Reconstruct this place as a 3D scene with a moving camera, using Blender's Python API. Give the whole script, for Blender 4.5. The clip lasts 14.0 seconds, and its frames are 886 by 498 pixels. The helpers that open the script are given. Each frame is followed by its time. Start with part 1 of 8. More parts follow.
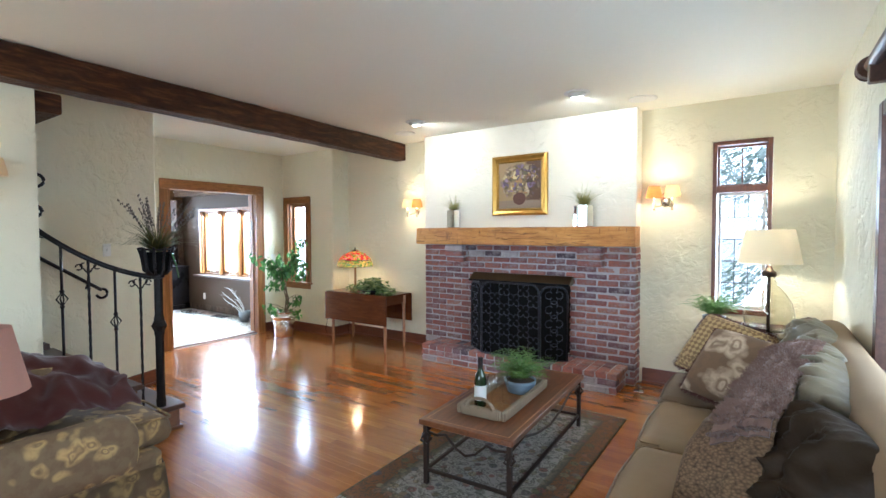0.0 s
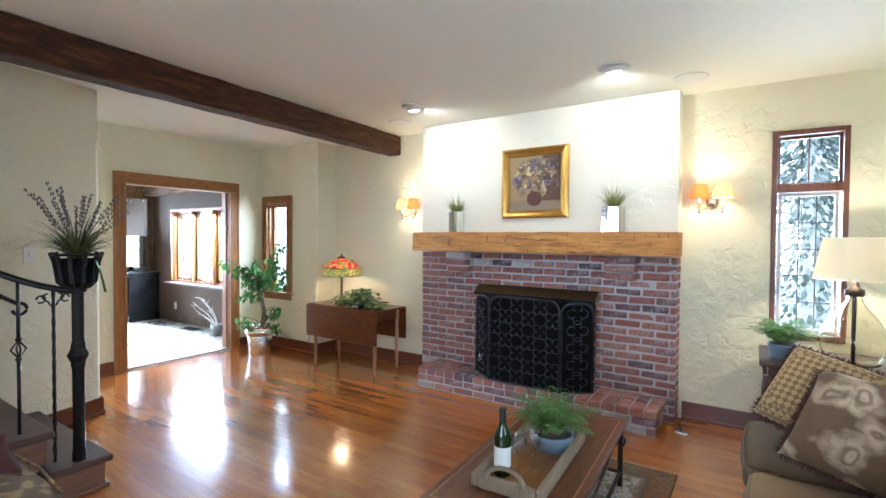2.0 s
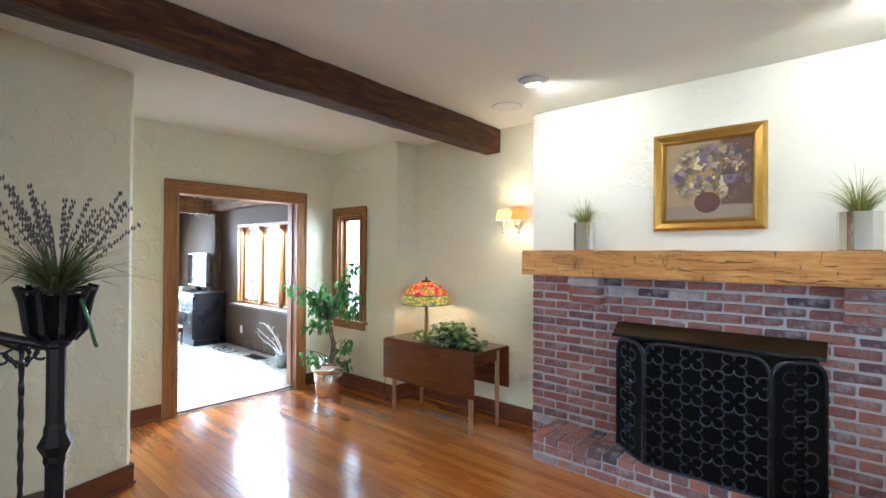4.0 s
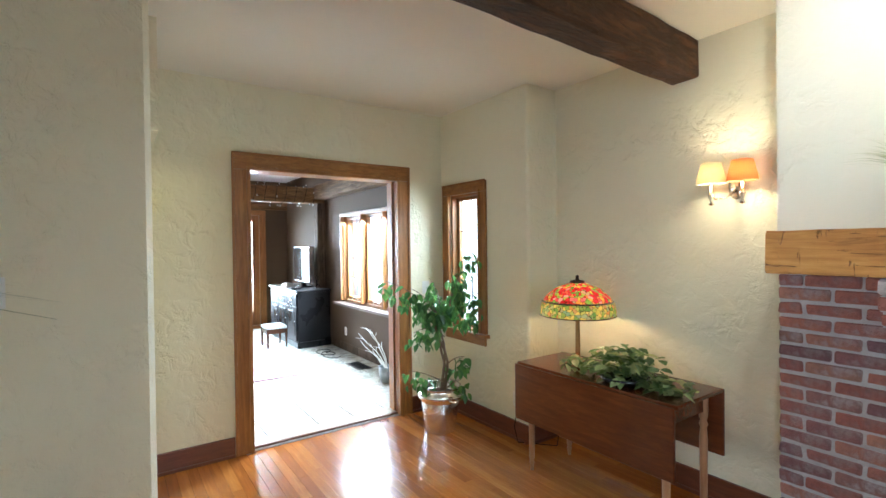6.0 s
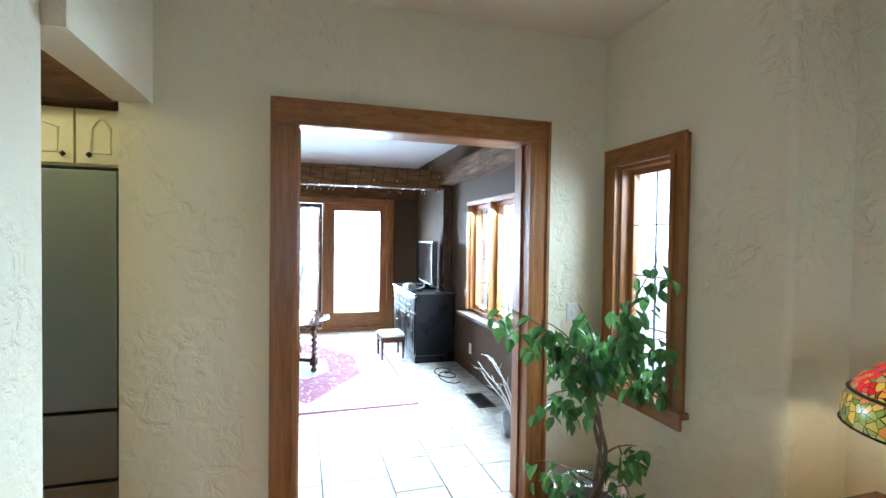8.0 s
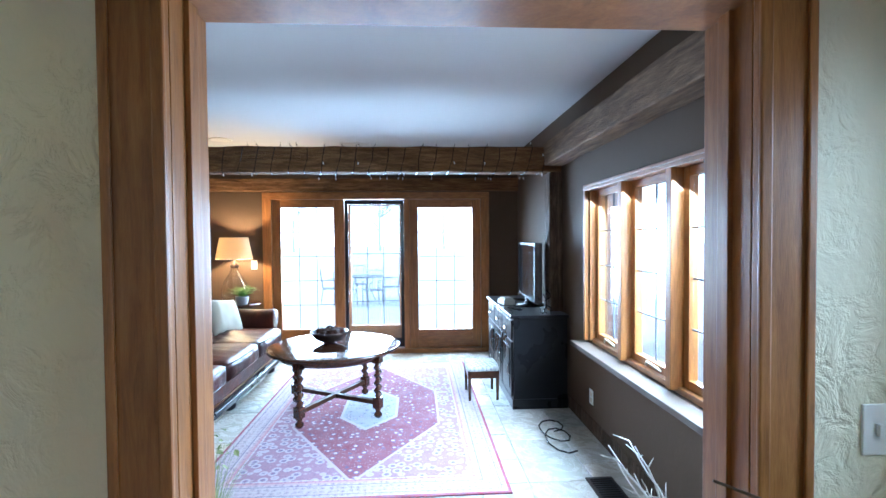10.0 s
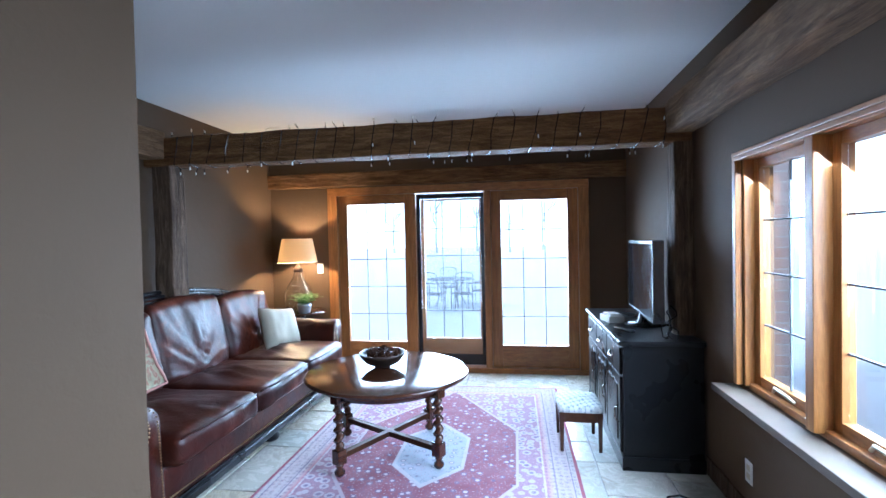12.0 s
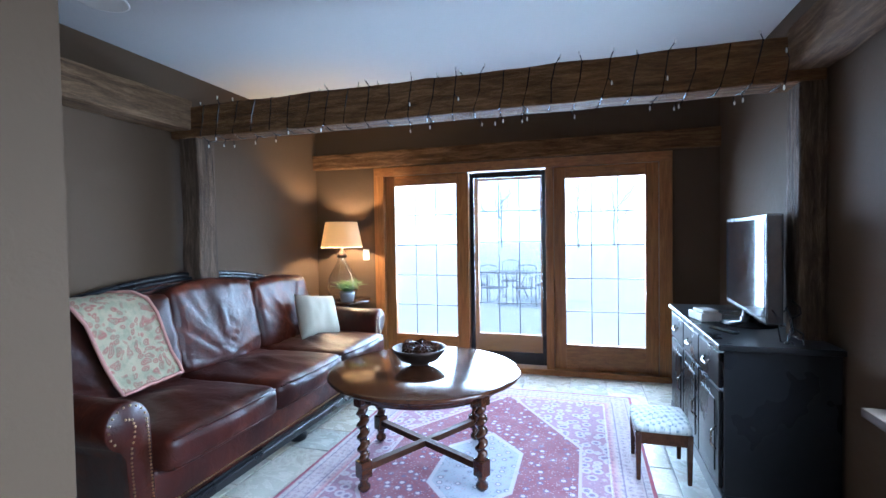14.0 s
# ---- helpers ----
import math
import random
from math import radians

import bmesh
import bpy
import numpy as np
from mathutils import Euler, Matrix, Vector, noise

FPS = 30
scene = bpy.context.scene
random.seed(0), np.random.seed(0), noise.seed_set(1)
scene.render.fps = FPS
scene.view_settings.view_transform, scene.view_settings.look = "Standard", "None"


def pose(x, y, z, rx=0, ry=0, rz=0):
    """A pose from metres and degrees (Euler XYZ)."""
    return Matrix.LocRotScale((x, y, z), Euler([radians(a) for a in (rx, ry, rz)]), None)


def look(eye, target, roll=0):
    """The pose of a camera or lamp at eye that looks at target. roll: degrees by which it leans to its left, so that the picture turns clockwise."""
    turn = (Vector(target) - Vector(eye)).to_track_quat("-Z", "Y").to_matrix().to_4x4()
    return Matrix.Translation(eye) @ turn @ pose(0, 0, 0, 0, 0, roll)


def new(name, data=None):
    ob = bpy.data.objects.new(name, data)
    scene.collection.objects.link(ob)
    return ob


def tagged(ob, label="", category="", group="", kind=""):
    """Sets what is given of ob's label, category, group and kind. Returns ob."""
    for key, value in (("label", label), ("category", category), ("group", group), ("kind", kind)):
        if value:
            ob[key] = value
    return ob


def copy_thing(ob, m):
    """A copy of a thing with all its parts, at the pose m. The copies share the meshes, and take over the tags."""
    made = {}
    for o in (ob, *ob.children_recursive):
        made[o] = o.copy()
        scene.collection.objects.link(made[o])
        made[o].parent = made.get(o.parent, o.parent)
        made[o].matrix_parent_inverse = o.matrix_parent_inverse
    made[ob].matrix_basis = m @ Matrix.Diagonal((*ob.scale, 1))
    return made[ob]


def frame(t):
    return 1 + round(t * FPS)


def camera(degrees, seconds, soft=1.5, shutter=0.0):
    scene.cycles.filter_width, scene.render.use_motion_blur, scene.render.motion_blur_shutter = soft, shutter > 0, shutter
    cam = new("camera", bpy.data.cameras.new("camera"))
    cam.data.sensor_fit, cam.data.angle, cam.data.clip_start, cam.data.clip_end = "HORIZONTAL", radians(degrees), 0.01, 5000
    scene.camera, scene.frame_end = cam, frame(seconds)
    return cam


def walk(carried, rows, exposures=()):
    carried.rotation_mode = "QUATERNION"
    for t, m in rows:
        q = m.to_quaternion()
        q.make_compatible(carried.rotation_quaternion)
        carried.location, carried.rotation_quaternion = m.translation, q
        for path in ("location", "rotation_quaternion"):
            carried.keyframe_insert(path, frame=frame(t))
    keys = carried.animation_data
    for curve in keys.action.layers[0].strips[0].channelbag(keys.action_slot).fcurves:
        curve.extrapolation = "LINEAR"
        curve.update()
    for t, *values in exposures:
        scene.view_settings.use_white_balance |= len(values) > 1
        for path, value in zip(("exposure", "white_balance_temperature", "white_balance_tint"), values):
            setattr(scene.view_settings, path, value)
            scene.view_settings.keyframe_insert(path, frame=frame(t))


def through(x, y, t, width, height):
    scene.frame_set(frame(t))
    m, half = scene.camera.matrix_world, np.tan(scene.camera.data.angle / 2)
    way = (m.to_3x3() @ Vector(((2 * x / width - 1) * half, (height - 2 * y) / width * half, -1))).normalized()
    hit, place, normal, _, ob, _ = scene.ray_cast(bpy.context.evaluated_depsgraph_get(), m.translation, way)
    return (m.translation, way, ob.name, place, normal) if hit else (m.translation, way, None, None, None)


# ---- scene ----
cam = camera(86.4, 14.0, soft=1.5)
PATH = [
    (0, (1.145, 0.68, 1.488), (0.014, 2.328, 1.415), -0.2),
    (0.5, (1.071, 0.776, 1.486), (-0.044, 2.434, 1.399), -0.2),
    (1, (0.959, 0.912, 1.487), (-0.135, 2.584, 1.4), 0.0),
    (1.5, (0.815, 1.078, 1.477), (-0.264, 2.76, 1.406), 0.3),
    (2, (0.639, 1.276, 1.476), (-0.466, 2.942, 1.429), 0.4),
    (2.5, (0.449, 1.471, 1.488), (-0.698, 3.11, 1.466), 0.5),
    (3, (0.189, 1.648, 1.512), (-1.009, 3.249, 1.502), 0.9),
    (5.5, (-1.15, 2.58, 1.503), (-2.705, 3.837, 1.51), -1.0),
    (6, (-1.441, 2.81, 1.493), (-3.08, 3.956, 1.47), -0.7),
    (6.5, (-1.73, 3.036, 1.485), (-3.454, 4.049, 1.442), -0.2),
    (7, (-2.014, 3.284, 1.49), (-3.819, 4.143, 1.439), 0.1),
    (7.5, (-2.333, 3.494, 1.496), (-4.201, 4.207, 1.451), 0.7),
    (8, (-2.67, 3.641, 1.514), (-4.586, 4.214, 1.469), 0.8),
    (8.5, (-3.025, 3.784, 1.529), (-4.973, 4.235, 1.485), 0.4),
    (9, (-3.38, 3.92, 1.531), (-5.35, 4.26, 1.48), 0.2),
    (11.5, (-4.829, 4.257, 1.532), (-6.817, 4.041, 1.499), -1.3),
    (12, (-5.006, 4.291, 1.511), (-6.982, 3.985, 1.47), -1.2),
    (12.5, (-5.18, 4.298, 1.486), (-7.143, 3.921, 1.428), -0.9),
    (13, (-5.33, 4.292, 1.452), (-7.274, 3.827, 1.384), -0.7),
    (13.5, (-5.462, 4.285, 1.419), (-7.387, 3.746, 1.348), -0.6),
    (14, (-5.557, 4.309, 1.39), (-7.472, 3.732, 1.335), -0.9),
]
walk(cam, [(t, look(eye, target, roll)) for t, eye, target, roll in PATH],
     exposures=[(0.0, 0.36, 5250, 6), (3.0, 0.38, 5200, 6), (5.5, 0.16, 5380, 3), (6.5, 0.10, 5550, 3), (8.0, -0.20, 5150, 3), (9.0, -0.50, 4750, 2), (11.5, -1.13, 4760, 6), (13.0, -1.22, 4760, 6), (14.0, -1.22, 4760, 6)])

# ---- daylight ----
world = bpy.data.worlds.new("overcast_sky")
scene.world = world
world.use_nodes = True
wt = world.node_tree
sky = wt.nodes.new("ShaderNodeTexSky")
sky.sky_type = "NISHITA"
sky.sun_disc = False
sky.sun_elevation = radians(50)
sky.sun_rotation = radians(170)
sky.air_density, sky.dust_density = 1.0, 3.0
wt.links.new(sky.outputs[0], wt.nodes["Background"].inputs[0])
wt.nodes["Background"].inputs[1].default_value = 0.15
sun = new("sun", bpy.data.lights.new("sun", "SUN"))
sun.data.energy, sun.data.angle, sun.data.color = 5.0, radians(6), (1.0, 0.96, 0.9)
sun.matrix_world = look((6, -40, 48), (0, 0, 0))


def window_light(name, eye, target, wide, high, watts):
    """Area lamp for the skylight at one window opening; the front one is added."""
    lamp = new(name, bpy.data.lights.new(name, "AREA"))
    lamp.data.shape, lamp.data.size, lamp.data.size_y = "RECTANGLE", wide, high
    lamp.data.energy, lamp.data.color, lamp.data.spread = watts, (0.86, 0.94, 1.0), radians(150)
    lamp.matrix_world = look(eye, target)
    return lamp


window_light("skylight_french_doors", (-10.75, 3.6, 1.35), (-9, 3.6, 0.25), 2.7, 1.9, 900)
window_light("skylight_den_window", (-6.8, 5.85, 1.45), (-6.8, 4.85, 0.35), 1.7, 1.1, 540)
window_light("skylight_side_window", (-4.67, 5.75, 1.4), (-4.6, 4.6, 0.5), 0.5, 1.2, 42)
window_light("skylight_north_window", (0.95, 6.15, 1.5), (0.95, 4.0, 1.2), 0.5, 1.5, 30)
window_light("skylight_east_window", (2.05, 2.9, 1.5), (0.0, 2.9, 1.0), 1.6, 1.4, 12)
# added fill from behind, lights the fireplace; its window is never in view
window_light("fill_front_window", (0.2, -2.0, 1.5), (0.0, 1.0, 1.2), 2.4, 1.5, 18)


def bulb(name, at, watts, radius=0.03, colour=(1.0, 0.80, 0.55)):
    lamp = new(name, bpy.data.lights.new(name, "POINT"))
    lamp.data.energy, lamp.data.color, lamp.data.shadow_soft_size = watts, colour, radius
    lamp.location = at
    return lamp


def spot(name, eye, target, watts, wide=70, colour=(1.0, 0.9, 0.74)):
    lamp = new(name, bpy.data.lights.new(name, "SPOT"))
    lamp.data.energy, lamp.data.color, lamp.data.shadow_soft_size = watts, colour, 0.04
    lamp.data.spot_size, lamp.data.spot_blend = radians(wide), 0.8
    lamp.matrix_world = look(eye, target)
    return lamp


spot("ceiling_spot_bulb", (-0.2, 4.68, 2.585), (-0.35, 5.42, 2.02), 24, 150)
spot("ceiling_spot_bulb", (-1.96, 4.72, 2.585), (-1.85, 5.42, 2.02), 24, 150)
for bx in (-2.713, -2.557):
    bulb("sconce_bulb", (bx, 5.49, 1.86), 5.0, 0.03, (1.0, 0.74, 0.44))
for bx in (0.262, 0.418):
    bulb("sconce_bulb", (bx, 5.49, 1.86), 5.0, 0.03, (1.0, 0.74, 0.44))
bulb("sconce_bulb", (-2.70, 1.42, 1.87), 6.0)
bulb("table_lamp_bulb", (1.16, 5.2, 1.36), 17)
bulb("stained_glass_lamp_bulb", (-3.43, 5.25, 1.10), 8.0, 0.03, (1.0, 0.66, 0.32))
bulb("den_lamp_bulb", (-9.98, 1.87, 1.41), 185, 0.03, (1.0, 0.62, 0.28))
bulb("kitchen_bulb", (-4.72, 2.05, 2.3), 20, 0.1, (1.0, 0.82, 0.36))
# ---- materials ----
MATS = {}


class Nodes:
    """A short way to write a node material."""

    def __init__(self, name):
        self.mat = bpy.data.materials.new(name)
        self.mat.use_nodes = True
        self.t = self.mat.node_tree
        self.bsdf = self.t.nodes["Principled BSDF"]
        MATS[name] = self.mat

    def node(self, kind, links=(), **values):
        n = self.t.nodes.new("ShaderNode" + kind)
        for key, value in values.items():
            n.inputs[key.replace("_", " ")].default_value = value
        for key, out in links:
            self.t.links.new(out, n.inputs[key])
        return n

    def coords(self, scale=(1, 1, 1), turn=(0, 0, 0), which="Object"):
        c = self.t.nodes.new("ShaderNodeTexCoord")
        m = self.node("Mapping", [("Vector", c.outputs[which])])
        m.inputs["Scale"].default_value = scale
        m.inputs["Rotation"].default_value = turn
        return m.outputs[0]

    def noise(self, co, scale, detail=4, rough=0.55, distort=0.0):
        return self.node("TexNoise", [("Vector", co)], Scale=scale, Detail=detail, Roughness=rough, Distortion=distort).outputs["Fac"]

    def ramp(self, fac, stops):
        r = self.t.nodes.new("ShaderNodeValToRGB")
        self.t.links.new(fac, r.inputs[0])
        while len(r.color_ramp.elements) < len(stops):
            r.color_ramp.elements.new(0.5)
        for e, (p, c) in zip(r.color_ramp.elements, stops):
            e.position, e.color = p, (*c, 1)
        return r.outputs[0]

    def math(self, op, a, b=0.0):
        m = self.t.nodes.new("ShaderNodeMath")
        m.operation = op
        for i, v in enumerate((a, b)):
            if isinstance(v, (int, float)):
                m.inputs[i].default_value = v
            else:
                self.t.links.new(v, m.inputs[i])
        return m.outputs[0]

    def mix(self, fac, a, b, mode="MIX"):
        m = self.t.nodes.new("ShaderNodeMix")
        m.data_type, m.blend_type = "RGBA", mode
        for key, v in ((0, fac), (6, a), (7, b)):
            if isinstance(v, (int, float)):
                m.inputs[key].default_value = v
            elif isinstance(v, tuple):
                m.inputs[key].default_value = (*v, 1)
            else:
                self.t.links.new(v, m.inputs[key])
        return m.outputs[2]

    def bump(self, height, strength=0.3, distance=0.01):
        b = self.node("Bump", [("Height", height)], Strength=strength, Distance=distance)
        self.t.links.new(b.outputs[0], self.bsdf.inputs["Normal"])

    def set(self, **values):
        for key, v in values.items():
            key = key.replace("_", " ")
            if isinstance(v, (int, float)):
                self.bsdf.inputs[key].default_value = v
            elif isinstance(v, tuple):
                self.bsdf.inputs[key].default_value = (*v, 1)
            else:
                self.t.links.new(v, self.bsdf.inputs[key])
        return self.mat

    def random(self):
        return self.t.nodes.new("ShaderNodeObjectInfo").outputs["Random"]

    def island(self):
        return self.t.nodes.new("ShaderNodeNewGeometry").outputs["Random Per Island"]


def plaster(name, light, dark, relief=1.0, rough=0.75, spec=0.4):
    n = Nodes(name)
    co = n.coords()
    big = n.noise(co, 0.9, 3)
    fine = n.noise(co, 60, 3)
    trowel = n.noise(co, 11, 5, 0.6, 0.5)
    patch = n.ramp(n.noise(co, 2.2, 2), [(0.40, (0.15, 0.15, 0.15)), (0.62, (1, 1, 1))])
    ridge = n.ramp(trowel, [(0.38, (0, 0, 0)), (0.52, (0.7, 0.7, 0.7)), (0.68, (1, 1, 1))])
    colour = n.mix(n.math("MULTIPLY", big, 0.7), light, dark)
    n.bump(n.math("ADD", n.math("MULTIPLY", n.math("MULTIPLY", ridge, patch), relief), n.math("MULTIPLY", fine, 0.12)), 0.8, 0.007)
    return n.set(Base_Color=colour, Roughness=rough, Specular_IOR_Level=spec)


def wood(name, stops, scale=(1, 12, 12), rough=(0.3, 0.5), bump=0.15, vary="", coat=0.0, ring=3.0, dist=0.004, spec=0.5):
    n = Nodes(name)
    co = n.coords(scale)
    if vary:
        r = n.random() if vary == "object" else n.island()
        shift = n.node("CombineXYZ", [("X", n.math("MULTIPLY", r, 31.0)), ("Y", n.math("MULTIPLY", r, 17.0))]).outputs[0]
        add = n.t.nodes.new("ShaderNodeVectorMath")
        n.t.links.new(co, add.inputs[0])
        n.t.links.new(shift, add.inputs[1])
        co = add.outputs[0]
    grain = n.noise(co, ring, 6, 0.65, 0.6)
    pore = n.noise(co, ring * 9, 2)
    fac = n.math("ADD", n.math("MULTIPLY", grain, 0.8), n.math("MULTIPLY", pore, 0.2))
    if vary:
        fac = n.math("ADD", n.math("MULTIPLY", fac, 0.75), n.math("MULTIPLY", r, 0.26))
    colour = n.ramp(fac, stops)
    n.bump(n.math("ADD", grain, n.math("MULTIPLY", pore, 0.5)), bump, dist)
    wear = n.noise(n.coords(), 3.0, 3)
    return n.set(Base_Color=colour, Specular_IOR_Level=spec, Coat_Weight=coat, Coat_Roughness=0.12,
                 Roughness=n.math("ADD", n.math("MULTIPLY", wear, rough[1] - rough[0]), rough[0]))


def plain(name, light, dark, rough=0.5, metal=0.0, scale=20, bump=0.0, dist=0.002, **more):
    n = Nodes(name)
    co = n.coords()
    a = n.noise(co, scale, 4)
    colour = n.mix(a, light, dark)
    if bump:
        n.bump(n.noise(co, scale * 3, 3), bump, dist)
    return n.set(Base_Color=colour, Roughness=rough, Metallic=metal, **more)


plaster("cream_plaster", (0.78, 0.735, 0.56), (0.71, 0.66, 0.47), 1.5)
plaster("white_plaster", (0.84, 0.81, 0.70), (0.80, 0.76, 0.63), 1.2)
plaster("ceiling_paint", (0.82, 0.80, 0.70), (0.78, 0.755, 0.65), 0.12)
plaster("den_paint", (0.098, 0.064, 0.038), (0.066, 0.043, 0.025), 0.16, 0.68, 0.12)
plaster("den_ceiling_paint", (0.66, 0.66, 0.65), (0.61, 0.61, 0.61), 0.08)
wood("beam_wood", [(0.3, (0.012, 0.004, 0.002)), (0.5, (0.062, 0.022, 0.008)), (0.7, (0.19, 0.074, 0.026))], (9, 1.4, 9), (0.4, 0.6), 0.9, dist=0.03, spec=0.3)
wood("den_beam_wood", [(0.3, (0.032, 0.015, 0.006)), (0.5, (0.13, 0.062, 0.022)), (0.7, (0.27, 0.15, 0.06))], (10, 1.2, 10), (0.55, 0.85), 0.9, dist=0.02, spec=0.15)
wood("den_side_beam_wood", [(0.3, (0.045, 0.026, 0.014)), (0.5, (0.16, 0.098, 0.052)), (0.7, (0.31, 0.20, 0.11))], (1.2, 10, 10), (0.55, 0.85), 0.9, dist=0.02, spec=0.15)
wood("den_post_wood", [(0.3, (0.025, 0.015, 0.009)), (0.5, (0.08, 0.05, 0.03)), (0.7, (0.19, 0.13, 0.085))], (10, 10, 1.2), (0.55, 0.85), 0.9, dist=0.02, spec=0.15)


def mantel_material():
    """Honey pine with long grain, dark checks along it and adze cuts across."""
    n = Nodes("mantel_wood")
    grain = n.noise(n.coords((1.2, 14, 14)), 3.0, 6, 0.65, 0.8)
    blotch = n.noise(n.coords((1.5, 3, 3)), 2.4, 3)
    colour = n.ramp(n.math("ADD", n.math("MULTIPLY", grain, 0.6), n.math("MULTIPLY", blotch, 0.4)), [(0.32, (0.20, 0.075, 0.016)), (0.46, (0.44, 0.19, 0.040)), (0.58, (0.56, 0.27, 0.062)), (0.72, (0.66, 0.38, 0.12))])
    check = n.ramp(n.noise(n.coords((1.6, 22, 22)), 2.1, 4, 0.6, 1.6), [(0.335, (1, 1, 1)), (0.37, (0, 0, 0))])
    adze = n.ramp(n.noise(n.coords((26, 5, 5)), 1.3, 3, 0.5, 1.2), [(0.325, (1, 1, 1)), (0.36, (0, 0, 0))])
    mark = n.math("MAXIMUM", check, n.math("MULTIPLY", adze, 0.8))
    colour = n.mix(n.math("MULTIPLY", mark, 0.8), colour, (0.07, 0.025, 0.008))
    n.bump(n.math("SUBTRACT", n.math("MULTIPLY", grain, 0.5), mark), 0.9, 0.012)
    return n.set(Base_Color=colour, Roughness=0.55)


mantel_material()
wood("oak_trim", [(0.25, (0.12, 0.044, 0.010)), (0.5, (0.27, 0.110, 0.026)), (0.75, (0.40, 0.185, 0.05))], (14, 14, 1.2), (0.28, 0.45), 0.12)
wood("oak_trim_level", [(0.25, (0.12, 0.044, 0.010)), (0.5, (0.27, 0.110, 0.026)), (0.75, (0.40, 0.185, 0.05))], (3, 3, 14), (0.28, 0.45), 0.12)
wood("dark_trim", [(0.25, (0.07, 0.02, 0.008)), (0.55, (0.15, 0.05, 0.02)), (0.85, (0.24, 0.09, 0.035))], (14, 14, 1.2), (0.3, 0.45), 0.1)
wood("baseboard_wood", [(0.25, (0.07, 0.018, 0.008)), (0.55, (0.15, 0.042, 0.018)), (0.85, (0.22, 0.07, 0.03))], (2, 2, 14), (0.28, 0.45), 0.1)
FLOOR = [(0.2, (0.26, 0.074, 0.012)), (0.42, (0.34, 0.104, 0.016)), (0.62, (0.48, 0.170, 0.028)), (0.9, (0.66, 0.30, 0.065))]
wood("floor_oak", FLOOR, (1.2, 14, 14), (0.16, 0.30), 0.05, "object", 1.0)
wood("floor_oak_rest", FLOOR, (1.2, 14, 14), (0.16, 0.30), 0.05, "island", 1.0)
wood("stair_wood", [(0.25, (0.035, 0.015, 0.010)), (0.6, (0.085, 0.038, 0.024)), (0.9, (0.13, 0.065, 0.04))], (12, 1.5, 12), (0.3, 0.5), 0.1)
wood("riser_wood", [(0.25, (0.10, 0.035, 0.015)), (0.6, (0.20, 0.075, 0.03)), (0.9, (0.28, 0.12, 0.05))], (1.5, 1.5, 14), (0.3, 0.5), 0.1)
wood("cherry", [(0.25, (0.045, 0.011, 0.004)), (0.55, (0.095, 0.024, 0.007)), (0.85, (0.17, 0.048, 0.014))], (1.5, 12, 12), (0.14, 0.26), 0.08)
wood("pale_leg_wood", [(0.25, (0.24, 0.11, 0.05)), (0.55, (0.38, 0.2, 0.1)), (0.85, (0.48, 0.28, 0.16))], (12, 12, 1.5), (0.3, 0.45), 0.08)
wood("coffee_wood", [(0.25, (0.06, 0.02, 0.008)), (0.55, (0.15, 0.052, 0.018)), (0.85, (0.25, 0.10, 0.037))], (12, 1.5, 12), (0.25, 0.45), 0.12)
wood("walnut", [(0.25, (0.022, 0.008, 0.004)), (0.5, (0.045, 0.016, 0.007)), (0.75, (0.075, 0.028, 0.012))], (1.0, 16, 10), (0.10, 0.17), 0.03, coat=0.25, spec=0.5)
wood("walnut_matt", [(0.25, (0.016, 0.006, 0.003)), (0.5, (0.042, 0.015, 0.006)), (0.75, (0.075, 0.028, 0.012))], (3, 12, 8), (0.5, 0.65), 0.15, spec=0.15)
wood("black_paint", [(0.25, (0.006, 0.006, 0.007)), (0.6, (0.010, 0.010, 0.011)), (0.9, (0.016, 0.015, 0.015))], (2, 10, 10), (0.22, 0.34), 0.05, spec=0.26)
plain("wrought_iron", (0.012, 0.011, 0.012), (0.03, 0.028, 0.028), 0.42, 0.7, 40, 0.3)
plain("black_mesh", (0.003, 0.003, 0.003), (0.006, 0.006, 0.006), 0.9, 0.0, 40, Specular_IOR_Level=0.1)
plain("screen_iron", (0.030, 0.032, 0.042), (0.050, 0.052, 0.066), 0.34, 0.75, 40, 0.2)
plain("bronze_iron", (0.035, 0.022, 0.016), (0.06, 0.04, 0.03), 0.45, 0.7, 40, 0.3)
plain("brass_hood", (0.20, 0.145, 0.075), (0.13, 0.095, 0.05), 0.28, 0.95, 6)
plain("lamp_brass", (0.36, 0.22, 0.10), (0.22, 0.13, 0.06), 0.35, 0.85, 12)
plain("soot", (0.010, 0.009, 0.008), (0.03, 0.026, 0.024), 0.95, 0.0, 8, 0.4, 0.01)
plain("steel", (0.30, 0.34, 0.38), (0.24, 0.28, 0.32), 0.30, 0.9, 3)
plain("silver_pail", (0.86, 0.84, 0.82), (0.66, 0.64, 0.62), 0.24, 1.0, 12, 0.35, 0.005)
plain("mirror_tin", (0.86, 0.87, 0.89), (0.72, 0.73, 0.76), 0.06, 1.0, 7, 0.05, 0.003)
plain("nickel", (0.6, 0.56, 0.5), (0.5, 0.46, 0.4), 0.25, 1.0, 9)
plain("brass_nail", (0.62, 0.48, 0.28), (0.5, 0.36, 0.2), 0.3, 1.0, 9)
plain("gold_leaf", (0.62, 0.38, 0.09), (0.42, 0.23, 0.045), 0.3, 0.85, 18, 0.25, 0.003)
plain("white_plastic", (0.75, 0.74, 0.70), (0.72, 0.71, 0.67), 0.35)
plain("ivory_plastic", (0.62, 0.56, 0.42), (0.58, 0.52, 0.38), 0.35)
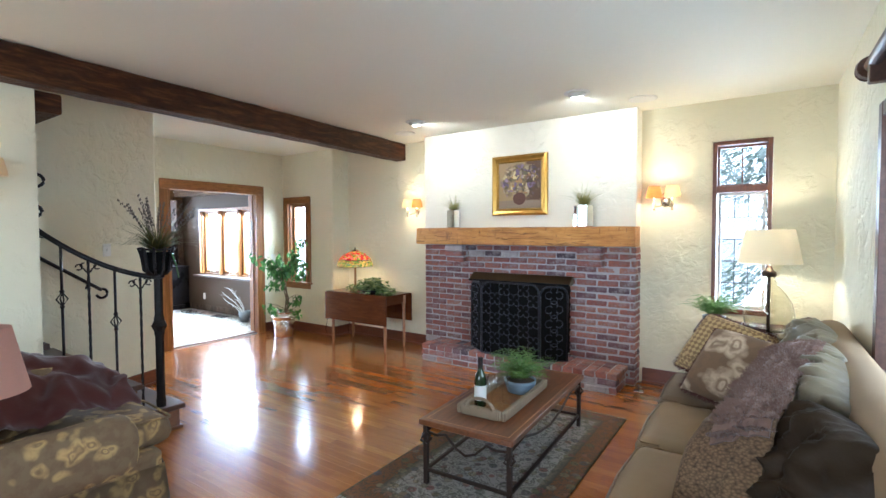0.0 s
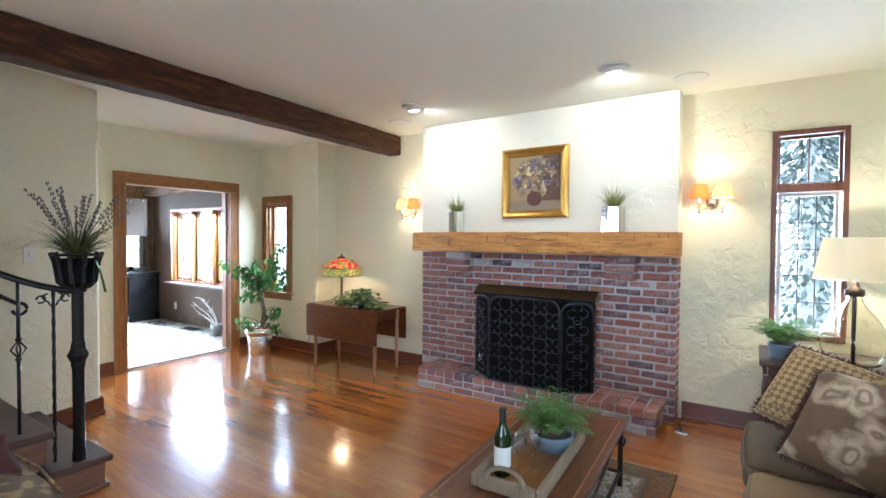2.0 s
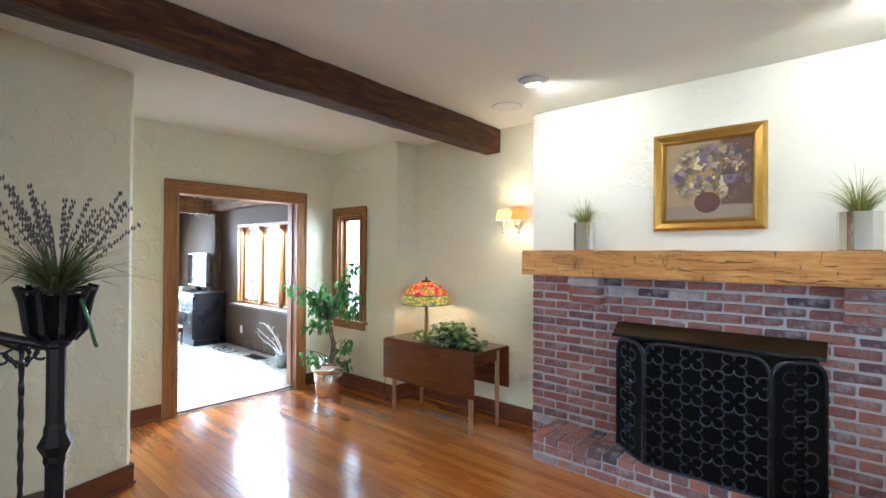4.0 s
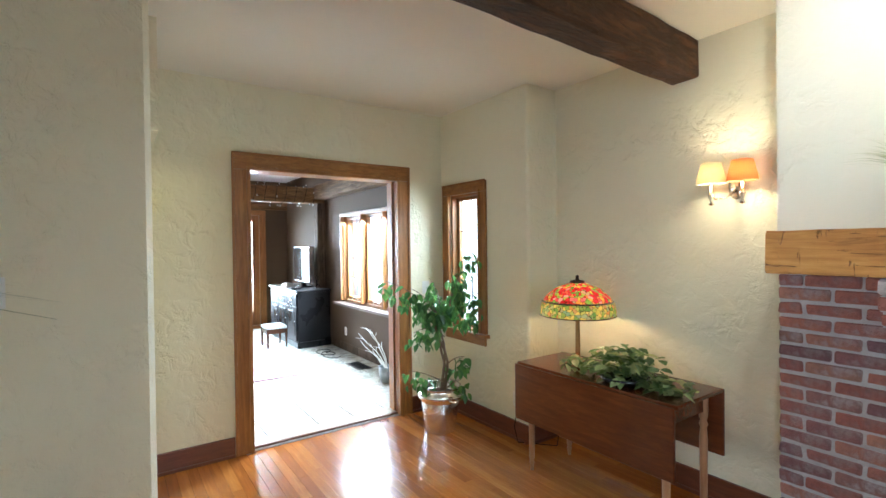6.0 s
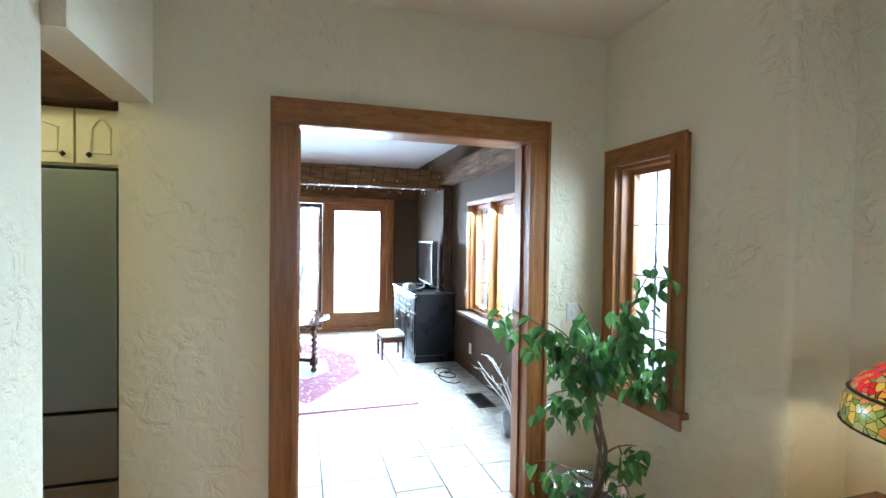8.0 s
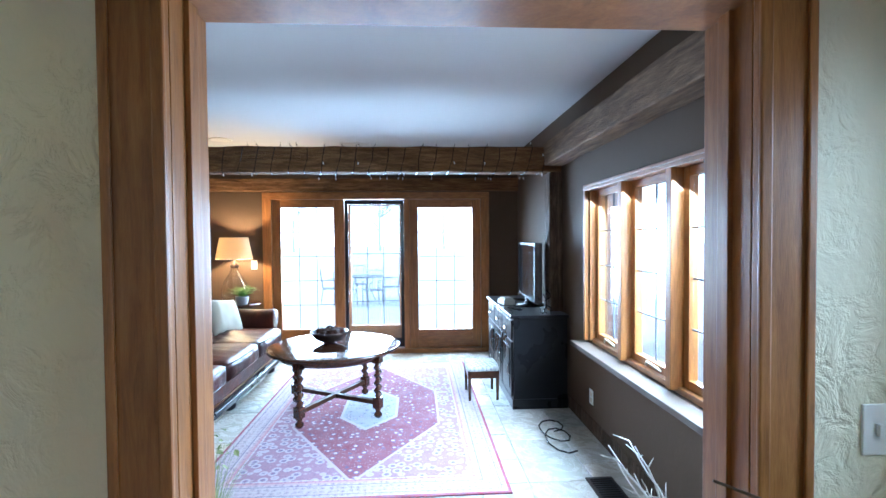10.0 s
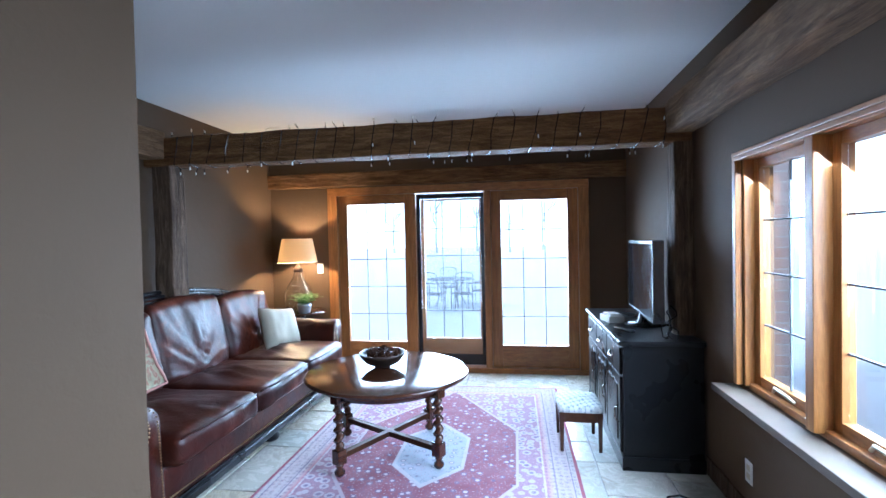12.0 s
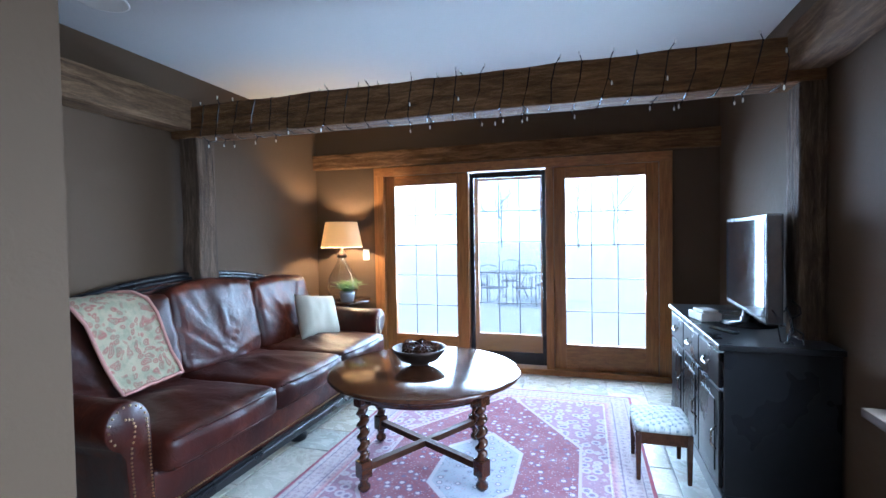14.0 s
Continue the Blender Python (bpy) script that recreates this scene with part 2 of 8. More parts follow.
plain("black_plastic", (0.012, 0.012, 0.013), (0.02, 0.02, 0.022), 0.25)
plain("mortar", (0.60, 0.57, 0.57), (0.38, 0.35, 0.35), 0.95, 0.0, 18, 0.9, 0.012)
plain("grey_grille", (0.13, 0.135, 0.15), (0.10, 0.105, 0.115), 0.6)
plain("cabinet_white", (0.74, 0.70, 0.56), (0.70, 0.66, 0.52), 0.4)


def brick_material(name, tones):
    n = Nodes(name)
    co = n.coords()
    r = n.random()
    base = n.ramp(r, tones)
    stain = n.noise(co, 14, 5, 0.65)
    ash = n.ramp(n.noise(n.coords(which="Object"), 11, 6, 0.7), [(0.50, (0, 0, 0)), (0.66, (1, 1, 1))])
    colour = n.mix(n.math("MULTIPLY", n.ramp(stain, [(0.38, (0, 0, 0)), (0.66, (1, 1, 1))]), 0.55), base, (0.075, 0.045, 0.055))
    colour = n.mix(n.math("MULTIPLY", n.math("MULTIPLY", ash, n.math("ADD", r, 0.25)), 0.6), colour, (0.48, 0.42, 0.42))
    n.bump(n.math("ADD", n.noise(co, 30, 5, 0.7), n.noise(co, 140, 2)), 0.9, 0.009)
    return n.set(Base_Color=colour, Roughness=0.88)


brick_material("brick", [(0.0, (0.31, 0.105, 0.085)), (0.22, (0.45, 0.165, 0.11)), (0.36, (0.17, 0.09, 0.105)), (0.52, (0.38, 0.145, 0.11)),
                         (0.70, (0.46, 0.22, 0.15)), (0.84, (0.09, 0.072, 0.09)), (0.93, (0.27, 0.12, 0.11)), (0.962, (0.30, 0.15, 0.13)), (0.972, (0.55, 0.50, 0.49)), (1.0, (0.60, 0.55, 0.54))])


def slate_material():
    n = Nodes("slate_tile")
    co = n.coords()
    r = n.random()
    base = n.ramp(r, [(0.0, (0.44, 0.42, 0.37)), (0.3, (0.56, 0.52, 0.43)), (0.6, (0.40, 0.41, 0.38)), (0.8, (0.58, 0.49, 0.35)), (1.0, (0.48, 0.47, 0.43))])
    vein = n.noise(co, 4, 6, 0.7, 1.2)
    colour = n.mix(n.math("MULTIPLY", n.ramp(vein, [(0.47, (0, 0, 0)), (0.60, (1, 1, 1))]), 0.6), base, (0.20, 0.15, 0.10))
    n.bump(n.noise(co, 9, 6, 0.65), 0.35, 0.008)
    return n.set(Base_Color=colour, Roughness=n.math("ADD", n.math("MULTIPLY", vein, 0.26), 0.15))


slate_material()


def glass_material(name, colour=(1, 1, 1), rough=0.0):
    n = Nodes(name)
    mixer = n.t.nodes.new("ShaderNodeMixShader")
    clear = n.node("BsdfTransparent")
    clear.inputs[0].default_value = (*colour, 1)
    shine = n.node("BsdfGlossy", Roughness=rough + 0.02)
    face = n.node("LayerWeight", Blend=0.5)
    n.t.links.new(n.math("ADD", n.math("MULTIPLY", n.math("POWER", face.outputs["Facing"], 3.0), 0.6), 0.06), mixer.inputs[0])
    n.t.links.new(clear.outputs[0], mixer.inputs[1])
    n.t.links.new(shine.outputs[0], mixer.inputs[2])
    n.t.links.new(mixer.outputs[0], n.t.nodes["Material Output"].inputs[0])
    return n.mat


glass_material("window_glass", (0.97, 0.98, 0.98))
glass_material("screen_mesh", (0.90, 0.92, 0.94), 0.4)
plain("bottle_green", (0.012, 0.022, 0.008), (0.02, 0.035, 0.012), 0.06, 0.0, 8)
glass_material("wine_glass", (0.96, 0.97, 0.97))


def jug_material(name, tint):
    n = Nodes(name)
    n.bump(n.noise(n.coords(), 8, 2), 0.15, 0.01)
    return n.set(Base_Color=tint, Roughness=0.02, IOR=1.45, Transmission_Weight=1.0)


jug_material("olive_glass", (0.93, 0.92, 0.84))
jug_material("clear_jug_glass", (0.93, 0.95, 0.93))


def fabric(name, light, dark, weave=220, rough=0.9, big=4.0, bump=0.35, sheen=0.0, mixfac=0.8):
    n = Nodes(name)
    co = n.coords()
    wave = n.noise(co, weave, 2)
    fold = n.noise(co, big, 4)
    colour = n.mix(n.math("MULTIPLY", fold, mixfac), light, dark)
    n.bump(n.math("ADD", n.math("MULTIPLY", wave, 0.3), fold), bump, 0.006)
    return n.set(Base_Color=colour, Roughness=rough, Sheen_Weight=sheen, Specular_IOR_Level=0.35)


fabric("tan_upholstery", (0.15, 0.10, 0.055), (0.095, 0.062, 0.033), sheen=0.05)
fabric("sage_cushion", (0.33, 0.225, 0.115), (0.23, 0.15, 0.072), 160, 0.8, sheen=0.05)
fabric("silk_cushion", (0.21, 0.18, 0.12), (0.11, 0.09, 0.055), 60, 0.36, 11, 0.8, 0.0)
# brown satin darkened further: shade at the sofa's near end is in its colour
fabric("shaded_brown_silk", (0.040, 0.025, 0.013), (0.014, 0.009, 0.005), 60, 0.55, 11, 0.9, 0.0).node_tree.nodes["Principled BSDF"].inputs["Specular IOR Level"].default_value = 0.15
fabric("velvet_throw", (0.145, 0.034, 0.026), (0.055, 0.012, 0.012), 90, 0.7, 6, 0.6, 0.5)


def stool_cloth_material():
    """Pale cloth woven with rows of small grey-blue lozenges."""
    n = Nodes("stool_cloth")
    check = n.node("TexChecker", [("Vector", n.coords((26, 40, 1), (0, 0, 0.4)))], Scale=1.0)
    v = n.node("TexVoronoi", [("Vector", n.coords())], Scale=46.0)
    fac = n.math("MULTIPLY", check.outputs["Fac"], n.ramp(v.outputs["Distance"], [(0.25, (1, 1, 1)), (0.5, (0.3, 0.3, 0.3))]))
    n.bump(n.noise(n.coords(), 300, 2), 0.3, 0.002)
    return n.set(Base_Color=n.mix(fac, (0.62, 0.63, 0.60), (0.20, 0.25, 0.29)), Roughness=0.9)


stool_cloth_material()
fabric("cream_cushion", (0.44, 0.40, 0.31), (0.33, 0.30, 0.23), 120)
fabric("fur_throw", (0.27, 0.165, 0.12), (0.075, 0.036, 0.026), 60, 0.9, 30, 0.6, 0.3)
fabric("quilt_hem", (0.46, 0.24, 0.19), (0.34, 0.16, 0.13), 120)
fabric("burgundy_fringe", (0.12, 0.05, 0.04), (0.07, 0.025, 0.02), 80, 0.95, 30, 0.8)


def lampshade(name, light, through, weave=400):
    n = Nodes(name)
    co = n.coords()
    slub = n.noise(n.coords((6, 6, 60)), weave / 60, 3)
    colour = n.mix(slub, light, tuple(c * 0.8 for c in light))
    n.set(Base_Color=colour, Roughness=0.9)
    trans = n.node("BsdfTranslucent")
    trans.inputs[0].default_value = (*through, 1)
    mixer = n.t.nodes.new("ShaderNodeMixShader")
    mixer.inputs[0].default_value = 0.55
    n.t.links.new(n.bsdf.outputs[0], mixer.inputs[1])
    n.t.links.new(trans.outputs[0], mixer.inputs[2])
    n.t.links.new(mixer.outputs[0], n.t.nodes["Material Output"].inputs[0])
    return n.mat


lampshade("linen_shade", (0.78, 0.72, 0.60), (0.90, 0.84, 0.70))
lampshade("burlap_shade", (0.60, 0.48, 0.32), (0.85, 0.72, 0.50), 900)
lampshade("amber_shade", (0.52, 0.26, 0.12), (0.66, 0.36, 0.16))
lampshade("cream_shade", (0.78, 0.66, 0.46), (0.92, 0.78, 0.54))
lampshade("pink_shade", (0.70, 0.45, 0.36), (0.7, 0.4, 0.3))


def leaf(name, stops, rough=0.4):
    n = Nodes(name)
    co = n.coords()
    fac = n.math("ADD", n.math("MULTIPLY", n.island(), 0.7), n.math("MULTIPLY", n.noise(co, 30, 2), 0.3))
    colour = n.ramp(fac, stops)
    n.set(Base_Color=colour, Roughness=rough)
    trans = n.node("BsdfTranslucent", [("Color", n.mix(0.5, colour, (0.22, 0.36, 0.06), "ADD"))])
    mixer = n.t.nodes.new("ShaderNodeMixShader")
    mixer.inputs[0].default_value = 0.32
    n.t.links.new(n.bsdf.outputs[0], mixer.inputs[1])
    n.t.links.new(trans.outputs[0], mixer.inputs[2])
    n.t.links.new(mixer.outputs[0], n.t.nodes["Material Output"].inputs[0])
    return n.mat


leaf("ficus_leaf", [(0.1, (0.03, 0.085, 0.04)), (0.5, (0.06, 0.16, 0.06)), (0.8, (0.12, 0.27, 0.08)), (0.95, (0.25, 0.42, 0.11))], 0.15)
leaf("ivy_leaf", [(0.12, (0.02, 0.05, 0.02)), (0.35, (0.07, 0.13, 0.05)), (0.55, (0.18, 0.25, 0.10)), (0.85, (0.42, 0.43, 0.22))], 0.35)
leaf("fern_leaf", [(0.1, (0.05, 0.11, 0.03)), (0.5, (0.10, 0.19, 0.05)), (0.9, (0.17, 0.28, 0.09))], 0.5)
leaf("grass_leaf", [(0.1, (0.06, 0.07, 0.03)), (0.5, (0.15, 0.16, 0.07)), (0.9, (0.30, 0.27, 0.15))], 0.55)
leaf("straw_leaf", [(0.1, (0.10, 0.10, 0.03)), (0.5, (0.24, 0.22, 0.07)), (0.9, (0.42, 0.36, 0.15))], 0.5)
leaf("dark_grass_leaf", [(0.1, (0.02, 0.025, 0.010)), (0.5, (0.055, 0.062, 0.022)), (0.9, (0.15, 0.13, 0.05))], 0.45)
leaf("lavender_flower", [(0.1, (0.07, 0.045, 0.06)), (0.9, (0.16, 0.12, 0.15))], 0.8)
plain("bark", (0.20, 0.14, 0.09), (0.10, 0.07, 0.045), 0.9, 0.0, 30, 0.5, 0.006)
plain("birch_twig", (0.62, 0.60, 0.55), (0.45, 0.42, 0.38), 0.8, 0.0, 30)
plain("soil", (0.05, 0.035, 0.025), (0.09, 0.06, 0.04), 0.95, 0.0, 60, 0.8, 0.01)
plain("blue_ceramic", (0.17, 0.22, 0.27), (0.13, 0.17, 0.21), 0.3)
plain("taupe_paint", (0.12, 0.09, 0.065), (0.08, 0.06, 0.043), 0.6, 0.0, 8)
plain("zinc", (0.35, 0.37, 0.39), (0.28, 0.30, 0.31), 0.4, 0.6, 20)
plain("snow_ground", (0.90, 0.92, 0.93), (0.84, 0.86, 0.88), 0.9, 0.0, 0.6)
plain("outdoor_metal", (0.20, 0.21, 0.23), (0.26, 0.27, 0.29), 0.5, 0.5)
# bark paled well past its own tone; winter haze is put into the colour
plain("hazed_bark", (0.50, 0.50, 0.51), (0.60, 0.60, 0.60), 0.95, 0.0, 10)
# ---- building helpers ----
def part(name, bm, material, parent=None, label="", smooth=False, at=None):
    """Links a bmesh as one mesh object, under a thing or a part if one is given."""
    me = bpy.data.meshes.new(name)
    bmesh.ops.recalc_face_normals(bm, faces=bm.faces[:])
    bm.to_mesh(me)
    bm.free()
    me.materials.append(MATS[material])
    if smooth:
        me.shade_smooth()
    ob = new(name, me)
    if parent is not None:
        ob.parent = parent
    if at is not None:
        ob.matrix_basis = at
    if label:
        ob["label"] = label
    return ob


def thing(name, label, category, at, group="", kind=""):
    """An Empty at a thing's base, for its parts."""
    ob = new(name)
    ob.empty_display_size = 0.1
    ob.matrix_basis = at if isinstance(at, Matrix) else pose(*at)
    return tagged(ob, label, category, group, kind)


def box(bm, x0, x1, y0, y1, z0, z1, bevel=0.0, seg=2):
    made = bmesh.ops.create_cube(bm, size=1.0, matrix=Matrix.Translation(((x0 + x1) / 2, (y0 + y1) / 2, (z0 + z1) / 2)) @ Matrix.Diagonal((abs(x1 - x0), abs(y1 - y0), abs(z1 - z0), 1)))
    if bevel:
        edges = list({e for v in made["verts"] for e in v.link_edges})
        bmesh.ops.bevel(bm, geom=edges, offset=bevel, segments=seg, affect="EDGES", profile=0.6)
    return bm


def boxed(*dims, bevel=0.004, seg=2):
    return box(bmesh.new(), *dims, bevel=bevel, seg=seg)


def lathe(bm, profile, seg=24, at=(0, 0, 0), cap=True):
    rings = []
    for r, z in profile:
        rings.append([bm.verts.new((at[0] + r * math.cos(2 * math.pi * k / seg), at[1] + r * math.sin(2 * math.pi * k / seg), at[2] + z)) for k in range(seg)])
    for a, b in zip(rings, rings[1:]):
        for k in range(seg):
            bm.faces.new((a[k], a[(k + 1) % seg], b[(k + 1) % seg], b[k]))
    if cap:
        for ring in (rings[0], rings[-1]):
            bm.faces.new(ring)
    return bm


def tube(bm, pts, r, seg=8, r1=None):
    """A round bar along a line of points, from radius r to r1."""
    pts = [Vector(p) for p in pts]
    r1 = r if r1 is None else r1
    up = Vector((0.13, 0.21, 1)).normalized()
    rings = []
    for i, p in enumerate(pts):
        ahead = (pts[min(i + 1, len(pts) - 1)] - pts[max(i - 1, 0)]).normalized()
        side = ahead.cross(up)
        if side.length < 0.05:
            side = ahead.cross(Vector((1, 0, 0)))
        side.normalize()
        top = side.cross(ahead).normalized()
        rr = r + (r1 - r) * i / max(1, len(pts) - 1)
        rings.append([bm.verts.new(p + rr * (math.cos(2 * math.pi * k / seg) * side + math.sin(2 * math.pi * k / seg) * top)) for k in range(seg)])
    for a, b in zip(rings, rings[1:]):
        for k in range(seg):
            bm.faces.new((a[k], a[(k + 1) % seg], b[(k + 1) % seg], b[k]))
    bm.faces.new(rings[0])
    bm.faces.new(rings[-1])
    return bm


def pillow(bm, w, d, h, n=14, pinch=0.5, wrinkle=0.0, seed=0.0, boxy=4.0):
    """A stuffed cushion: w by d, h thick, thin at its seams."""
    top, low = [], []
    for i in range(n + 1):
        for j in range(n + 1):
            u, v = 2 * i / n - 1, 2 * j / n - 1
            full = max(0.0, (1 - abs(u) ** boxy) * (1 - abs(v) ** boxy)) ** pinch
            x = u * w / 2 * (1 - 0.05 * (1 - v * v) * abs(u) ** 3)
            y = v * d / 2 * (1 - 0.05 * (1 - u * u) * abs(v) ** 3)
            wr = wrinkle * noise.noise((x * 7 + seed, y * 7, seed)) + wrinkle * 0.6 * noise.noise((x * 19 + seed, y * 4, seed + 3))
            zz = full * (h / 2) + wr * full
            top.append(bm.verts.new((x, y, zz)))
            edge = i in (0, n) or j in (0, n)
            low.append(top[-1] if edge else bm.verts.new((x, y, -full * (h / 2) + wr * full)))
    for i in range(n):
        for j in range(n):
            a, b, c, d2 = i * (n + 1) + j, (i + 1) * (n + 1) + j, (i + 1) * (n + 1) + j + 1, i * (n + 1) + j + 1
            bm.faces.new((top[a], top[b], top[c], top[d2]))
            if len({low[a], low[b], low[c], low[d2]}) == 4 and not all(low[q] is top[q] for q in (a, b, c, d2)):
                bm.faces.new((low[d2], low[c], low[b], low[a]))
    return bm


def rounded(bm, x0, x1, y0, y1, z0, z1, r=0.05, cut=5, wrinkle=0.0, puff=0.0, seed=0.0):
    """A soft block: a divided box with round edges, puffed and wrinkled."""
    n = cut + 2
    size, mid = Vector((x1 - x0, y1 - y0, z1 - z0)), Vector(((x0 + x1) / 2, (y0 + y1) / 2, (z0 + z1) / 2))
    made = {}

    def vert(i, j, k):
        key = (i, j, k)
        if key not in made:
            p = Vector((i / n - 0.5, j / n - 0.5, k / n - 0.5))
            p = Vector((p.x * size.x, p.y * size.y, p.z * size.z))
            core = Vector([max(-s / 2 + r, min(s / 2 - r, c)) for c, s in zip(p, size)])
            off = p - core
            if off.length > r:
                off = off.normalized() * r
            q = core + off
            f = [1 - (2 * abs(c) / s) ** 2 for c, s in zip(q, size)]
            out = q.normalized()
            q += Vector((out.x * puff * f[1] * f[2], out.y * puff * f[0] * f[2], out.z * puff * f[0] * f[1] * 2))
            if wrinkle:
                q += out * wrinkle * (noise.noise((q.x * 9 + seed, q.y * 9, q.z * 9)) + 0.6 * noise.noise((q.x * 24 + seed, q.y * 8, q.z * 24)))
            made[key] = bm.verts.new(q + mid)
        return made[key]

    for i in range(n):
        for j in range(n):
            for side in (0, n):
                bm.faces.new((vert(i, j, side), vert(i + 1, j, side), vert(i + 1, j + 1, side), vert(i, j + 1, side)))
                bm.faces.new((vert(i, side, j), vert(i + 1, side, j), vert(i + 1, side, j + 1), vert(i, side, j + 1)))
                bm.faces.new((vert(side, i, j), vert(side, i + 1, j), vert(side, i + 1, j + 1), vert(side, i, j + 1)))
    return bm


def wall(name, axis, face, back, lo, hi, z0, z1, openings, material, label):
    """A wall along an axis, from its face to its back, with openings (lo, hi, z0, z1) through it."""
    bm = bmesh.new()

    def piece(a, b, c, d):
        if b - a > 1e-4 and d - c > 1e-4:
            if axis == "x":
                box(bm, a, b, min(face, back), max(face, back), c, d)
            else:
                box(bm, min(face, back), max(face, back), a, b, c, d)

    at = lo
    for a, b, c, d in sorted(openings):
        piece(at, a, z0, z1)
        piece(a, b, z0, c)
        piece(a, b, d, z1)
        at = b
    piece(at, hi, z0, z1)
    bmesh.ops.remove_doubles(bm, verts=bm.verts[:], dist=1e-5)
    return tagged(part(name, bm, material), label, "wall", kind="structure")


CEIL = 2.66
DEN = 0.02

# ---- living room shell ----
tagged(part("subfloor", boxed(-5.1, 1.9, -2.2, 5.95, -0.2, -0.024, bevel=0), "dark_trim"), "dark boards under the oak strip floor", "floor", kind="structure")
tagged(part("ceiling", boxed(-5.1, 1.9, -2.3, 5.95, CEIL, CEIL + 0.15, bevel=0), "ceiling_paint"), "smooth off-white painted living room ceiling", "ceiling", kind="structure")
wall("wall_north", "x", 5.62, 5.95, -4.05, 1.6, -0.03, CEIL, [(0.73, 1.18, 0.74, 2.29)], "cream_plaster", "cream hand-troweled plaster wall beside the fireplace")
wall("wall_north_west", "x", 5.31, 5.45, -5.03, -4.05, -0.03, CEIL, [(-4.885, -4.475, 0.745, 1.92)], "cream_plaster", "cream plaster wall with a narrow window")
wall("wall_west", "y", -5.03, -5.19, 2.88, 5.452, -0.03, CEIL, [(3.605, 4.845, -0.03, 2.055)], "cream_plaster", "cream plaster wall with a cased doorway to the den")
wall("wall_east", "y", 1.6, 1.9, -2.3, 5.95, -0.03, CEIL, [(2.0, 3.80, 0.75, 2.1)], "cream_plaster", "cream plaster wall behind the tan sofa")
wall("wall_south", "x", -2.0, -2.3, -3.6, 1.9, -0.03, CEIL, [(-1.2, 1.3, 0.75, 2.2)], "cream_plaster", "cream plaster wall at the front of the house")
wall("wall_sconce", "y", -2.83, -3.03, -2.0, 1.745, -0.03, CEIL, [], "cream_plaster", "cream plaster wall that carries a sconce beside the stairs")
# plaster return beside the narrow window, softly rounded
bm = box(bmesh.new(), -4.05, -3.95, 5.31, 5.62, -0.03, CEIL)
box(bm, -4.04, -3.925, 5.335, 5.62, -0.03, CEIL)
tube(bm, [(-3.951, 5.336, -0.03), (-3.951, 5.336, CEIL)], 0.026, 20)
tagged(part("wall_return", bm, "cream_plaster"), "rounded plaster corner by the narrow window", "wall", kind="structure")

# the stair wall bends gently away from the room
bm = bmesh.new()
line = [(-4.24, 2.95), (-3.90, 2.955), (-3.865, 2.93), (-3.78, 2.66), (-3.70, 2.38), (-3.63, 2.0), (-3.60, 1.5), (-3.60, -2.0)]
back = [(-4.24, 2.80), (-4.02, 2.80), (-4.0, 2.78), (-3.93, 2.6), (-3.87, 2.36), (-3.8, 2.0), (-3.77, 1.5), (-3.77, -2.0)]
rows = [[bm.verts.new((x, y, z)) for x, y in line + back[::-1]] for z in (-0.03, CEIL)]
count = len(rows[0])
for k in range(count):
    bm.faces.new((rows[0][k], rows[0][(k + 1) % count], rows[1][(k + 1) % count], rows[1][k]))
bm.faces.new(rows[0])
bm.faces.new(rows[1])
tagged(part("wall_stair", bm, "cream_plaster"), "pale plaster stair wall with a soft bend", "wall", kind="structure")

# kitchen opening and the sliver of kitchen behind it
bm = bmesh.new()
box(bm, -5.03, -4.24, 2.86, 3.01, 2.085, CEIL)
tagged(part("wall_kitchen_header", bm, "cream_plaster"), "plaster header over the kitchen opening", "wall", kind="structure")
wall("wall_kitchen_west", "y", -5.85, -6.0, -2.0, 2.88, -0.03, CEIL, [], "cream_plaster", "cream kitchen wall behind the fridge")
wall("wall_kitchen_south", "x", 0.2, 0.05, -5.85, -3.77, -0.03, CEIL, [], "cream_plaster", "cream kitchen end wall")
wall("wall_kitchen_north", "x", 2.86, 3.02, -6.45, -5.19, -0.03, CEIL, [], "den_paint", "taupe painted partition between den and kitchen")
tagged(part("floor_kitchen", boxed(-6.0, -3.6, -2.0, 2.95, -0.03, -0.004, bevel=0), "floor_oak_rest"), "oak kitchen floor", "floor", kind="structure")
tagged(part("ceiling_kitchen", boxed(-6.45, -5.1, -2.0, 2.99, CEIL, CEIL + 0.1, bevel=0), "ceiling_paint"), "white kitchen ceiling", "ceiling", kind="structure")

# ---- den shell ----
tagged(part("floor_den_bed", boxed(-10.6, -5.03, 1.2, 5.75, -0.2, DEN - 0.012, bevel=0), "mortar"), "grey grout bed under the slate tiles", "floor", kind="structure")
tagged(part("ceiling_den", boxed(-10.6, -5.1, 1.2, 5.75, CEIL - 0.01, CEIL + 0.15, bevel=0), "den_ceiling_paint"), "cool white painted den ceiling", "ceiling", kind="structure")
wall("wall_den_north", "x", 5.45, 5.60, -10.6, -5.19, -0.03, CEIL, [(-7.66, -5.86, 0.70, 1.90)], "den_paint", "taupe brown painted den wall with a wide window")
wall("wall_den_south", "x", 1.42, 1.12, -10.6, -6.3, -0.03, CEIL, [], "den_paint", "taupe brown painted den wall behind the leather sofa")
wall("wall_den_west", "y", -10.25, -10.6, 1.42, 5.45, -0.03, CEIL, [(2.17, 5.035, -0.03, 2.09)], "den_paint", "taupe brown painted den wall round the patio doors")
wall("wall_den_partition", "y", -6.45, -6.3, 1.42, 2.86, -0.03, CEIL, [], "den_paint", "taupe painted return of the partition")
